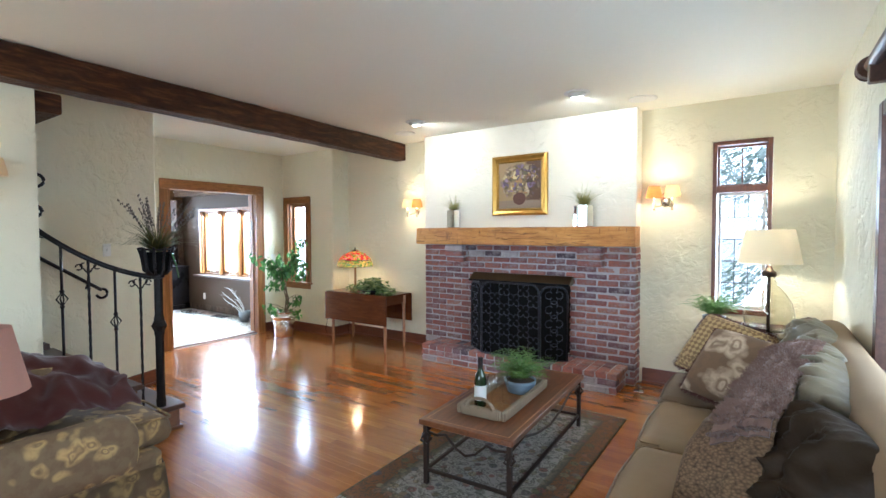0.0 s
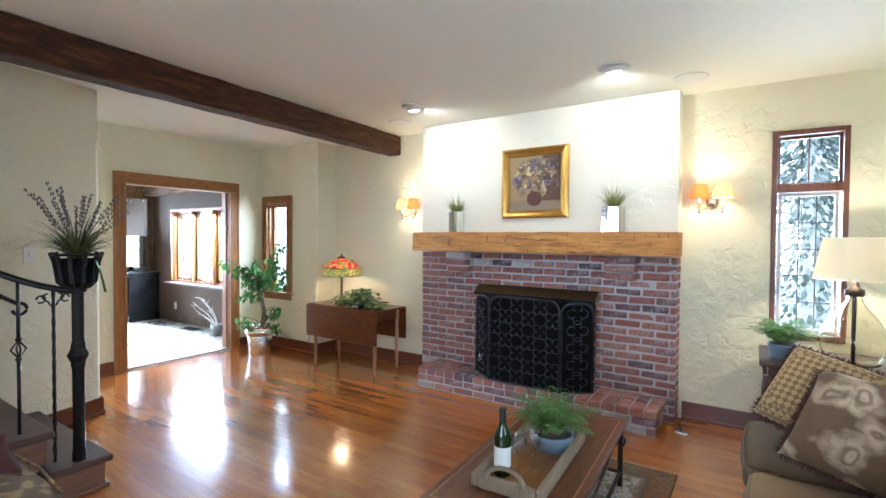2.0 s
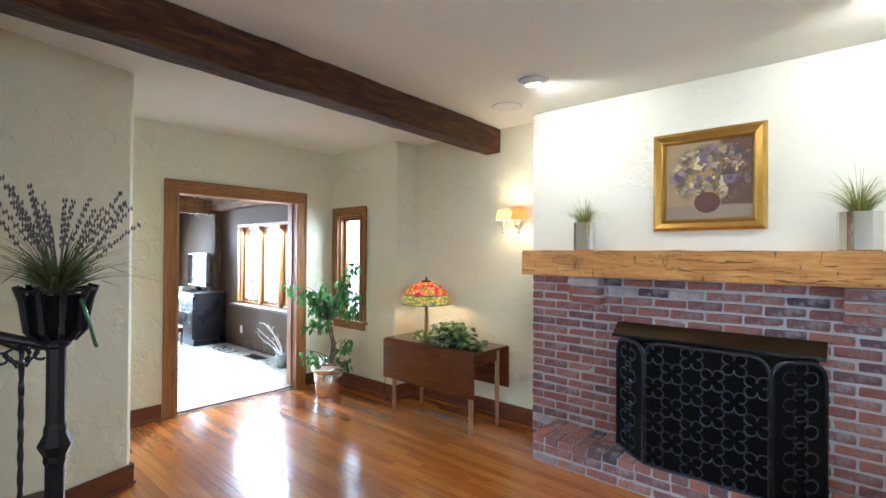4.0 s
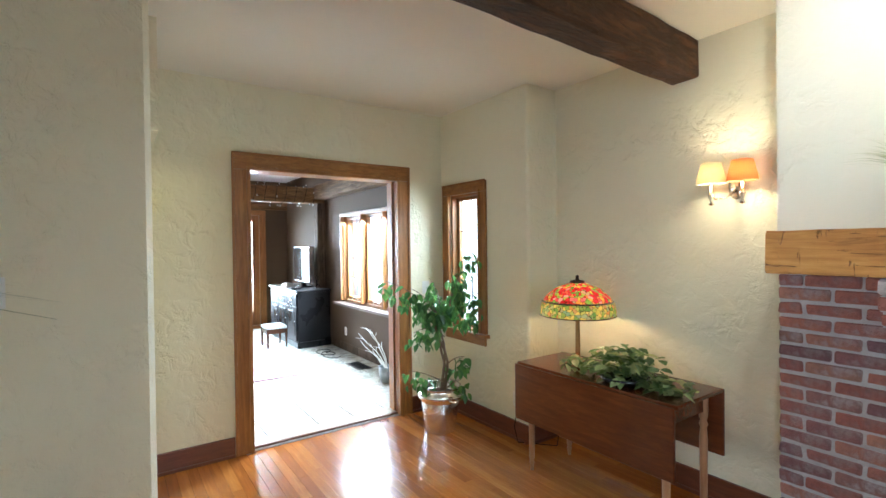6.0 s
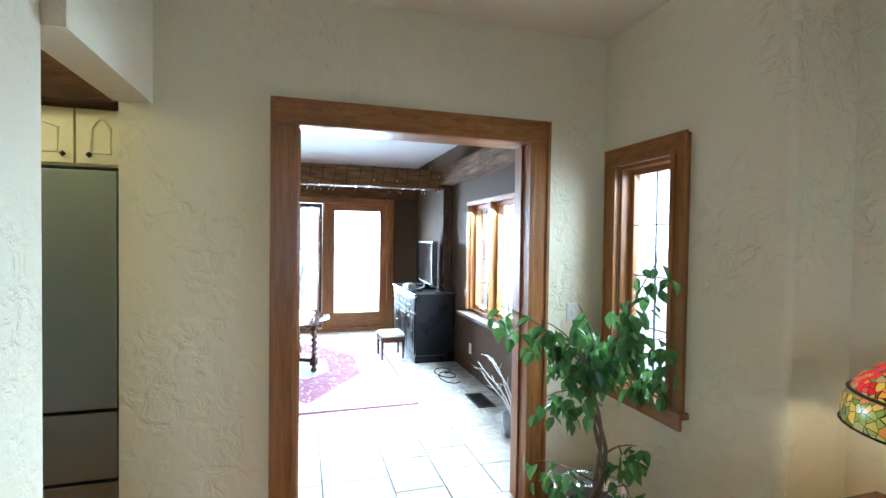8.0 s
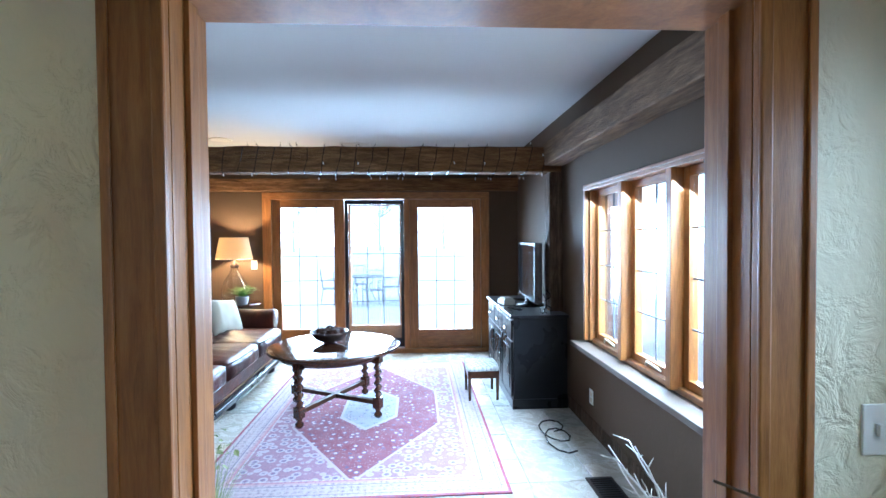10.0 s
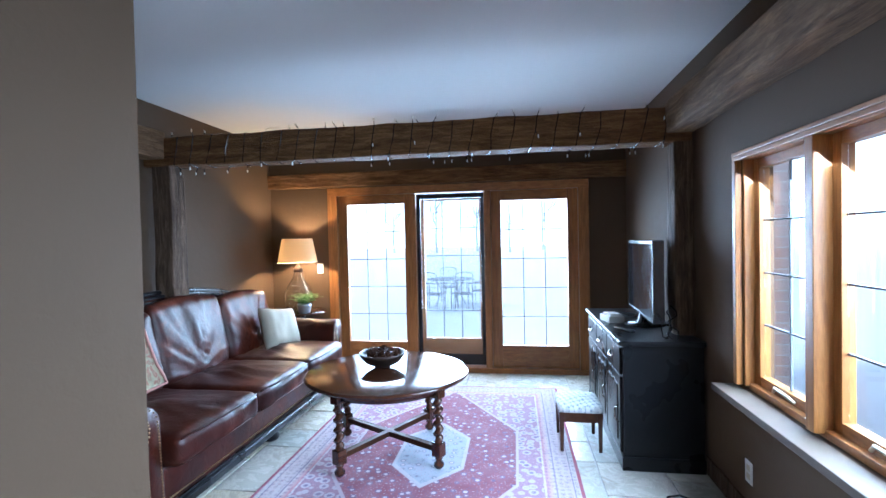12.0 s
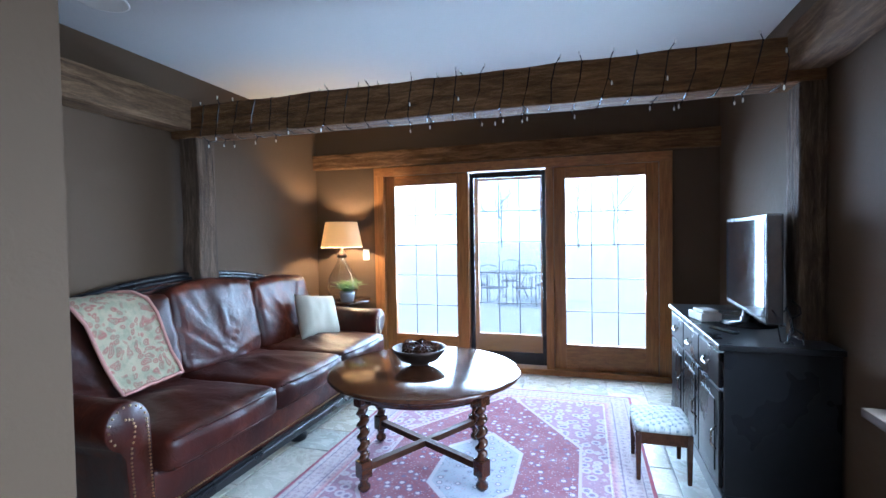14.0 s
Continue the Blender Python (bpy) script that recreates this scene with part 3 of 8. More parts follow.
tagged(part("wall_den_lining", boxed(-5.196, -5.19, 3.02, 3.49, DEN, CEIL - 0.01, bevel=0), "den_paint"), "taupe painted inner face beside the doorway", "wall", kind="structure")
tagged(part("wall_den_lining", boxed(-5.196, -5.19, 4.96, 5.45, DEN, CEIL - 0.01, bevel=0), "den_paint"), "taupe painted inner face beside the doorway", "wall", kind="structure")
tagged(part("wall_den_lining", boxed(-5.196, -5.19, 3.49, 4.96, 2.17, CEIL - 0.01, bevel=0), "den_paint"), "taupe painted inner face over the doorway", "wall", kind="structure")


# ---- beams ----
def timber(name, x0, x1, y0, y1, z0, z1, material, label, rough=0.006, cut=24, seed=0.0):
    """A hewn beam: a box cut along its length with uneven arrises."""
    bm = box(bmesh.new(), x0, x1, y0, y1, z0, z1)
    dims = (x1 - x0, y1 - y0, z1 - z0)
    axis = dims.index(max(dims))
    edges = [e for e in bm.edges if abs((e.verts[0].co - e.verts[1].co)[axis]) > 0.9 * dims[axis]]
    bmesh.ops.bevel(bm, geom=edges, offset=0.012, segments=2, affect="EDGES", profile=0.5)
    edges = [e for e in bm.edges if abs((e.verts[0].co - e.verts[1].co)[axis]) > 0.9 * dims[axis]]
    bmesh.ops.subdivide_edges(bm, edges=edges, cuts=cut)
    for v in bm.verts:
        c = v.co
        v.co += Vector([0 if k == axis else rough * noise.noise((c.x * 5 + seed + 9 * k, c.y * 5, c.z * 5)) for k in range(3)])
    return tagged(part(name, bm, material), label, "beam")


beam = timber("ceiling_beam", -3.0, -2.83, 0.9, 5.60, 2.435, CEIL - 0.004, "beam_wood", "dark hewn timber beam across the living room ceiling", 0.008, 40)
for v in beam.data.vertices:
    v.co.x += 0.040 * (5.6 - v.co.y)
timber("beam_stub", -3.55, -2.86, 1.72, 1.90, 2.30, 2.435, "beam_wood", "short dark timber under the ceiling beam by the stairs", 0.005, 10, 4)
timber("den_cross_beam", -8.48, -8.29, 1.44, 5.43, 2.12, 2.345, "den_beam_wood", "rough brown hewn beam wrapped with string lights", 0.009, 40, 2)
timber("den_side_beam", -8.30, -5.20, 5.27, 5.445, 2.175, 2.38, "den_side_beam_wood", "rough grey-brown hewn beam above the den window", 0.009, 30, 6)
timber("den_side_beam", -8.30, -6.46, 1.425, 1.62, 2.175, 2.39, "den_side_beam_wood", "rough grey-brown hewn beam above the leather sofa", 0.009, 24, 7)
timber("den_post", -8.47, -8.30, 5.325, 5.447, DEN + 0.002, 2.125, "den_post_wood", "rough dark post under the den beam by the cabinet", 0.010, 24, 8)
timber("den_post", -8.47, -8.30, 1.50, 1.66, DEN + 0.002, 2.125, "den_post_wood", "rough grey-brown post behind the leather sofa", 0.010, 24, 9)
timber("door_header_beam", -10.247, -10.17, 1.43, 5.44, 2.135, 2.30, "den_beam_wood", "rough hewn board above the patio doors", 0.006, 40, 11)


# ---- door casing, windows, patio doors ----
def casing(parent, lo, hi, z0, z1, wide, fixed, axis="y", out=1, material="oak_trim", level="oak_trim_level", bottom=False):
    """Moulded boards round an opening: an outer board and a raised inner bead."""
    def b(name, a0, a1, c0, c1, d0, d1, m):
        f0, f1 = sorted((fixed + out * d0, fixed + out * d1))
        bm = boxed(a0, a1, f0, f1, c0, c1, bevel=0.004) if axis == "x" else boxed(f0, f1, a0, a1, c0, c1, bevel=0.004)
        part(name, bm, m, parent)
    b("side_casing", lo - wide, lo, z0, z1, 0.0, 0.022, material)
    b("side_casing", hi, hi + wide, z0, z1, 0.0, 0.022, material)
    b("head_casing", lo - wide, hi + wide, z1 + 0.001, z1 + wide, 0.0, 0.024, level)
    b("casing_bead", lo - 0.022, lo + 0.004, z0, z1 - 0.002, 0.022, 0.034, material)
    b("casing_bead", hi - 0.004, hi + 0.022, z0, z1 - 0.002, 0.022, 0.034, material)
    b("casing_bead", lo - 0.022, hi + 0.022, z1 - 0.002, z1 + 0.022, 0.024, 0.035, level)
    b("back_band", lo - wide - 0.008, lo - wide + 0.012, z0, z1 + wide - 0.01, 0.022, 0.03, material)
    b("back_band", hi + wide - 0.012, hi + wide + 0.008, z0, z1 + wide - 0.01, 0.022, 0.03, material)
    b("back_band", lo - wide - 0.008, hi + wide + 0.008, z1 + wide - 0.012, z1 + wide + 0.008, 0.024, 0.032, level)


door = thing("door_1", "wide oak-cased doorway without a door leaf", "doorway", (0, 0, 0), kind="structure")
casing(door, 3.62, 4.83, 0.0, 2.04, 0.115, -5.03)
part("jamb", boxed(-5.20, -5.032, 3.605, 3.62, 0.0, 2.04, bevel=0.002), "oak_trim", door)
part("jamb", boxed(-5.20, -5.032, 4.83, 4.845, 0.0, 2.04, bevel=0.002), "oak_trim", door)
part("head_jamb", boxed(-5.20, -5.032, 3.605, 4.845, 2.04, 2.055, bevel=0.002), "oak_trim_level", door)
part("door_stop", boxed(-5.13, -5.09, 3.62, 3.632, 0.03, 2.04, bevel=0.002), "oak_trim", door)
part("door_stop", boxed(-5.13, -5.09, 4.818, 4.83, 0.03, 2.04, bevel=0.002), "oak_trim", door)
part("threshold", boxed(-5.205, -5.078, 3.62, 4.83, -0.02, DEN, bevel=0.003), "slate_tile", door, "slate strip in the doorway")
part("edge_strip", boxed(-5.076, -5.05, 3.62, 4.83, -0.02, DEN + 0.003, bevel=0.004), "dark_trim", door, "dark wooden edge strip")


def sash(parent, axis, lo, hi, z0, z1, mid, across, down, frame_wide=0.045, deep=0.04, material="oak_trim", level="oak_trim_level", grille=0.012, pane="window_glass", bottom=None, bars=""):
    """A framed light: stiles, rails, a pane, and slim bars."""
    def b(name, a0, a1, c0, c1, half, m):
        bm = boxed(a0, a1, mid - half, mid + half, c0, c1, bevel=0.003) if axis == "x" else boxed(mid - half, mid + half, a0, a1, c0, c1, bevel=0.003)
        return part(name, bm, m, parent)
    bottom = bottom or frame_wide
    b("stile", lo, lo + frame_wide, z0, z1, deep / 2, material)
    b("stile", hi - frame_wide, hi, z0, z1, deep / 2, material)
    b("rail", lo + frame_wide, hi - frame_wide, z1 - frame_wide, z1, deep / 2 - 0.001, level)
    b("rail", lo + frame_wide, hi - frame_wide, z0, z0 + bottom, deep / 2 - 0.001, level)
    g0, g1, h0, h1 = lo + frame_wide, hi - frame_wide, z0 + bottom, z1 - frame_wide
    p = b("pane", g0, g1, h0, h1, 0.003, pane)
    p.visible_shadow = False
    for k in range(1, across):
        x = g0 + (g1 - g0) * k / across
        b("glazing_bar", x - grille / 2, x + grille / 2, h0, h1, 0.006, bars or material)
    for k in range(1, down):
        z = h0 + (h1 - h0) * k / down
        b("glazing_bar", g0, g1, z - grille / 2, z + grille / 2, 0.007, bars or level)


# north window, dark wood, a transom over a casement
w = thing("window_1", "tall narrow dark wood window with a transom", "window", (0, 0, 0), kind="structure")
for a, b2, c, d in ((0.732, 0.765, 0.745, 2.285), (1.145, 1.178, 0.745, 2.285)):
    part("window_frame", boxed(a, b2, 5.605, 5.80, c, d), "dark_trim", w)
for c, d in ((2.25, 2.288), (1.83, 1.89), (0.742, 0.79)):
    part("window_frame", boxed(0.765, 1.145, 5.607, 5.79, c, d), "dark_trim", w)
sash(w, "x", 0.765, 1.145, 1.89, 2.25, 5.70, 2, 1, 0.018, 0.03, "dark_trim", "dark_trim")
sash(w, "x", 0.775, 1.135, 0.79, 1.83, 5.72, 3, 5, 0.024, 0.03, "white_plastic", "white_plastic", 0.008, bars="grey_grille")

# narrow side window by the ficus
w = thing("window_2", "narrow oak casement window with a sill", "window", (0, 0, 0), kind="structure")
casing(w, -4.885, -4.475, 0.745, 1.92, 0.088, 5.31, "x", -1)
for a, b2 in ((-4.885, -4.865), (-4.495, -4.475)):
    part("window_frame", boxed(a, b2, 5.312, 5.43, 0.745, 1.92), "oak_trim", w)
part("window_frame", boxed(-4.865, -4.495, 5.312, 5.43, 1.90, 1.92), "oak_trim_level", w)
part("window_sill", boxed(-4.865, -4.495, 5.312, 5.47, 0.735, 0.76), "oak_trim_level", w)
part("window_stool", boxed(-5.0, -4.36, 5.255, 5.309, 0.715, 0.744), "oak_trim_level", w)
part("window_apron", boxed(-4.96, -4.40, 5.29, 5.308, 0.645, 0.713), "oak_trim_level", w)
sash(w, "x", -4.865, -4.495, 0.76, 1.90, 5.385, 2, 4, 0.03, 0.035, grille=0.007, bars="grey_grille")

# wide den window: three casements
w = thing("window_3", "wide oak den window with three gridded casements", "window", (0, 0, 0), kind="structure")
casing(w, -7.66, -5.86, 0.72, 1.885, 0.035, 5.45, "x", -1)
for x in (-7.66, -7.09, -6.49, -5.88):
    part("mullion", boxed(x, x + (0.02 if x in (-7.66, -5.88) else 0.055), 5.452 if x in (-7.66, -5.88) else 5.43, 5.57, 0.72, 1.90), "oak_trim", w)
part("window_frame", boxed(-7.66, -5.86, 5.452, 5.57, 1.885, 1.90), "oak_trim_level", w)
part("window_stool", boxed(-7.76, -5.76, 5.33, 5.60, 0.665, 0.70), "taupe_paint", w, "worn taupe painted window stool")
part("window_sill", boxed(-7.64, -5.88, 5.47, 5.60, 0.702, 0.735), "oak_trim_level", w)
for lo, hi in ((-7.64, -7.09), (-7.035, -6.49), (-6.435, -5.88)):
    sash(w, "x", lo, hi, 0.735, 1.885, 5.525, 2, 4, 0.048, 0.05, grille=0.009, bars="grey_grille")
for x in (-7.38, -6.75, -6.15):
    bm = tube(bmesh.new(), [(x - 0.09, 5.50, 0.745), (x - 0.05, 5.485, 0.775), (x + 0.03, 5.48, 0.775), (x + 0.10, 5.49, 0.757)], 0.008, 8)
    part("casement_crank", bm, "ivory_plastic", w, smooth=True)

# patio doors: two fixed oak leaves and a dark screen leaf between
w = thing("window_4", "three-leaf oak patio doors with gridded glass", "patio doors", (0, 0, 0), kind="structure")
for a, b2 in ((2.14, 2.25), (4.955, 5.065)):
    part("side_casing", boxed(-10.25, -10.215, a, b2, DEN, 2.10), "oak_trim", w)
part("head_casing", boxed(-10.25, -10.213, 2.14, 5.065, 2.035, 2.125), "oak_trim_level", w)
for a, b2 in ((2.17, 2.25), (4.955, 5.035)):
    part("jamb", boxed(-10.50, -10.25, a, b2, DEN, 2.035), "oak_trim", w)
part("sill_track", boxed(-10.55, -10.20, 2.17, 5.035, DEN, 0.075), "oak_trim_level", w)
part("head_jamb", boxed(-10.50, -10.25, 2.17, 5.035, 2.036, 2.09), "oak_trim_level", w)
sash(w, "y", 2.25, 3.14, 0.075, 2.036, -10.30, 3, 5, 0.105, 0.05, bottom=0.27, grille=0.009, bars="grey_grille")
sash(w, "y", 4.02, 4.955, 0.075, 2.036, -10.30, 3, 5, 0.11, 0.05, bottom=0.24, grille=0.009, bars="grey_grille")
part("mullion", boxed(-10.40, -10.27, 3.14, 3.165, 0.075, 2.036), "oak_trim", w)
part("mullion", boxed(-10.40, -10.22, 3.945, 4.02, 0.075, 2.036), "oak_trim", w)
sash(w, "y", 3.165, 3.945, 0.10, 2.03, -10.44, 3, 5, 0.07, 0.04, bottom=0.26, grille=0.010, bars="grey_grille")
for a, b2 in ((3.168, 3.212), (3.900, 3.942)):
    part("screen_stile", boxed(-10.345, -10.32, a, b2, 0.08, 2.03), "black_plastic", w, "dark screen door frame")
for c, d in ((0.08, 0.20), (1.975, 2.03)):
    part("screen_rail", boxed(-10.346, -10.321, 3.212, 3.900, c, d), "black_plastic", w)
part("screen", boxed(-10.334, -10.332, 3.212, 3.900, 0.20, 1.975, bevel=0), "screen_mesh", w, "fine dark insect screen").visible_shadow = False
part("door_pull", boxed(-10.32, -10.305, 3.90, 3.925, 0.92, 1.12), "black_plastic", w)


# ---- baseboards ----
def baseboard(x0, x1, y0, y1, out, high=0.14, material="baseboard_wood", label="reddish brown wooden baseboard"):
    """A board on a wall with a small moulding on top and a shoe at the floor."""
    bm = box(bmesh.new(), x0, x1, y0, y1, 0.001, high, bevel=0.003)
    ox, oy = out
    box(bm, x0 + min(0, ox), x1 + max(0, ox), y0 + min(0, oy), y1 + max(0, oy), 0.001, 0.022, bevel=0.004)
    return tagged(part("baseboard", bm, material), label, "baseboard", kind="structure")


baseboard(-3.93, -2.40, 5.602, 5.62, (0, -0.014))
baseboard(0.15, 1.6, 5.602, 5.62, (0, -0.014))
baseboard(-5.01, -3.93, 5.292, 5.31, (0, -0.014))
baseboard(-3.93, -3.912, 5.31, 5.602, (0.014, 0))
baseboard(-5.03, -5.012, 2.90, 3.497, (0.014, 0))
baseboard(-5.03, -5.012, 4.955, 5.292, (0.014, 0))
baseboard(1.582, 1.6, -2.0, 5.602, (-0.014, 0))
baseboard(-2.83, -2.812, -2.0, 1.745, (0.014, 0))
bm = bmesh.new()
d = Vector((0.08, -0.27, 0)).normalized()
m = Matrix.Translation((-3.85, 2.94, 0)) @ Matrix.Rotation(math.atan2(d.y, d.x), 4, "Z")
box(bm, -0.01, 0.42, 0.0, 0.018, 0.001, 0.14, bevel=0.003)
box(bm, -0.01, 0.42, 0.0, 0.032, 0.001, 0.022, bevel=0.004)
bm.transform(m)
tagged(part("baseboard", bm, "baseboard_wood"), "reddish brown wooden baseboard on the stair wall", "baseboard", kind="structure")
baseboard(-4.24, -3.86, 2.951, 2.969, (0, 0.014))
for x0, x1, y0, y1 in ((-8.28, -5.2, 5.437, 5.449), (-10.2, -8.49, 5.437, 5.449)):
    tagged(part("baseboard", boxed(x0, x1, y0, y1, DEN, DEN + 0.11), "den_post_wood"), "brown wooden den baseboard", "baseboard", kind="structure")
# ---- chimney breast and fireplace ----
tagged(part("chimney_breast", boxed(-2.375, 0.125, 5.405, 5.619, 1.345, CEIL - 0.002, bevel=0.012), "white_plaster"), "white plaster chimney breast above the mantel", "wall", kind="structure")
rng = random.Random(11)
fire = thing("fireplace", "old red brick fireplace with pale mortar and a raised hearth", "fireplace", (-1.12, 5.41, 0))
FX, FY = -1.12, 5.41
OPEN_L, OPEN_R, OPEN_T = -1.60 - FX, -0.52 - FX, 0.98


def brick_mesh(w, d, h, seed):
    """One worn brick with chipped arrises."""
    bm = box(bmesh.new(), -w / 2, w / 2, -d / 2, d / 2, -h / 2, h / 2, bevel=0.006, seg=1)
    for v in bm.verts:
        v.co += 0.008 * noise.noise_vector(v.co * 17 + Vector((seed * 3.1, seed, 0)))
    me = bpy.data.meshes.new("brick")
    bm.to_mesh(me)
    bm.free()
    me.materials.append(MATS["brick"])
    return me


STRETCH = [brick_mesh(0.199, 0.10, 0.054, k) for k in range(6)]
HALF = [brick_mesh(0.092, 0.10, 0.054, k + 20) for k in range(4)]
TOPS = [brick_mesh(0.093, 0.208, 0.054, k + 40) for k in range(4)]


def lay(me, x, y, z, turn=0.0, stretch=1.0):
    ob = new("brick", me)
    ob.parent = fire
    ob.matrix_basis = pose(x, y, z, rng.uniform(-1.2, 1.2), rng.uniform(-0.8, 0.8), turn + rng.uniform(-1.2, 1.2)) @ Matrix.Diagonal((stretch, 1, 1, 1))
    return ob


# mortar body round the firebox
for x0, x1, z0 in ((-2.365 - FX, OPEN_L - 0.012, 0.0), (OPEN_R + 0.012, 0.118 - FX, 0.0), (OPEN_L - 0.012, OPEN_R + 0.012, OPEN_T)):
    part("mortar_bed", boxed(x0, x1, 0.010, 0.205, z0, 1.336, bevel=0), "mortar", fire)
bm = bmesh.new()
box(bm, OPEN_L - 0.01, OPEN_R + 0.01, 0.195, 0.204, 0.18, OPEN_T)
box(bm, OPEN_L - 0.008, OPEN_L, 0.015, 0.195, 0.18, OPEN_T)
box(bm, OPEN_R, OPEN_R + 0.008, 0.015, 0.195, 0.18, OPEN_T)
box(bm, OPEN_L, OPEN_R, 0.015, 0.195, OPEN_T - 0.008, OPEN_T - 0.001)
part("firebox", bm, "soot", fire, "sooty black firebox")
COURSE = 0.0668
for c in range(20):
    z = 0.034 + c * COURSE
    x = -2.37 - FX - (0.107 if c % 2 else 0.0)
    while x < 0.123 - FX:
        a, b2 = max(x, -2.37 - FX), min(x + 0.203, 0.123 - FX)
        pieces = [(a, b2)]
        if z + 0.028 > 0.2 and z - 0.028 < OPEN_T:
            pieces = [(a, min(b2, OPEN_L))] if a < OPEN_L else ([(max(a, OPEN_R), b2)] if b2 > OPEN_R else [])
        for p, q in pieces:
            if q - p > 0.04:
                half = q - p < 0.13
                me = rng.choice(HALF if half else STRETCH)
                lay(me, (p + q) / 2, 0.052 + rng.uniform(-0.007, 0.006), z + rng.uniform(-0.002, 0.002), 0, (q - p) / (0.096 if half else 0.203))
        x += 0.213
# side returns
for c in range(20):
    lay(rng.choice(HALF), 0.123 - FX - 0.05, 0.16, 0.034 + c * COURSE, 90, 0.95)
# stepped corbels under the mantel
for x0 in (-1.865, -0.29):
    for k, out in enumerate((0.10, 0.135, 0.14)):
        lay(rng.choice(STRETCH), x0 - FX, 0.05 - out, 1.165 + k * COURSE, 0, 1.18)
        for sx in (-1, 1):
            lay(rng.choice(HALF), x0 - FX + sx * 0.068, 0.05 - out / 2 + 0.02, 1.165 + k * COURSE, 90, 1.15)
        bm = boxed(x0 - FX - 0.112, x0 - FX + 0.112, 0.012 - out, 0.05, 1.136 + k * COURSE, 1.20 + k * COURSE - 0.002, bevel=0.0)
        part("mortar_bed", bm, "mortar", fire)
# raised hearth: two courses, headers on top
bm = boxed(-2.14 - FX, 0.04 - FX, 5.045 - FY, 0.012, 0.0, 0.178, bevel=0)
part("mortar_bed", bm, "mortar", fire)
for c in range(2):
    x = -2.15 - FX - (0.107 if c else 0.0)
    while x < 0.05 - FX - 0.03:
        a, b2 = max(x, -2.15 - FX), min(x + 0.203, 0.05 - FX)
        if b2 - a > 0.04:
            half = b2 - a < 0.13
            lay(rng.choice(HALF if half else STRETCH), (a + b2) / 2, 5.085 - FY + rng.uniform(-0.004, 0.004), 0.034 + c * COURSE, 0, (b2 - a) / (0.096 if half else 0.203))
        x += 0.213
    for xe in (-2.15 - FX + 0.05, 0.05 - FX - 0.05):
        lay(rng.choice(STRETCH), xe, 5.24 - FY, 0.034 + c * COURSE, 90, 1.0)
x = -2.15 - FX + 0.05
while x < 0.05 - FX - 0.03:
    lay(rng.choice(TOPS), x, 5.14 - FY + rng.uniform(-0.004, 0.004), 0.165, 0)
    lay(rng.choice(TOPS), x, 5.355 - FY + rng.uniform(-0.003, 0.003), 0.163, 0)
    x += 0.1055

# mantel beam
bm = box(bmesh.new(), -2.345, 0.158, 5.20, 5.403, 1.342, 1.532)
edges = [e for e in bm.edges if abs(e.verts[0].co.x - e.verts[1].co.x) > 1]
bmesh.ops.bevel(bm, geom=edges, offset=0.010, segments=2, affect="EDGES")
bmesh.ops.subdivide_edges(bm, edges=[e for e in bm.edges if abs(e.verts[0].co.x - e.verts[1].co.x) > 1], cuts=70)
for v in bm.verts:
    if v.co.y < 5.39:
        c = v.co
        v.co += Vector((0, 0.010 * noise.noise((c.x * 6, c.y * 9, c.z * 9)), 0.005 * noise.noise((c.x * 7 + 5, c.y, c.z * 5))))
        if v.co.z < 1.38:
            v.co.z = max(v.co.z, 1.342)
tagged(part("mantel_beam", bm, "mantel_wood"), "thick honey-coloured hewn wooden mantel beam with cracks", "mantel")

# smoke hood and folding screen
hood = thing("fireplace_hood", "angled antique brass smoke hood over the firebox", "hood", (-1.06, 5.40, 0.95))
bm = bmesh.new()
prof = [(0.0, 0.075), (-0.03, 0.075), (-0.13, 0.0), (-0.13, -0.012), (-0.02, -0.012), (0.0, 0.0)]
ends = [[bm.verts.new((x, y, z)) for y, z in prof] for x in (-0.585, 0.585)]
for k in range(len(prof)):
    j = (k + 1) % len(prof)
    bm.faces.new((ends[0][k], ends[0][j], ends[1][j], ends[1][k]))
bm.faces.new(ends[0])
bm.faces.new(ends[1])
part("canopy", bm, "brass_hood", hood)
part("lip", boxed(-0.585, 0.585, -0.137, -0.131, -0.016, 0.004, bevel=0.001), "black_plastic", hood)

screen = thing("fireplace_screen", "black wrought iron folding fireplace screen with scroll work", "fireplace screen", (-1.05, 5.1, 0.195))


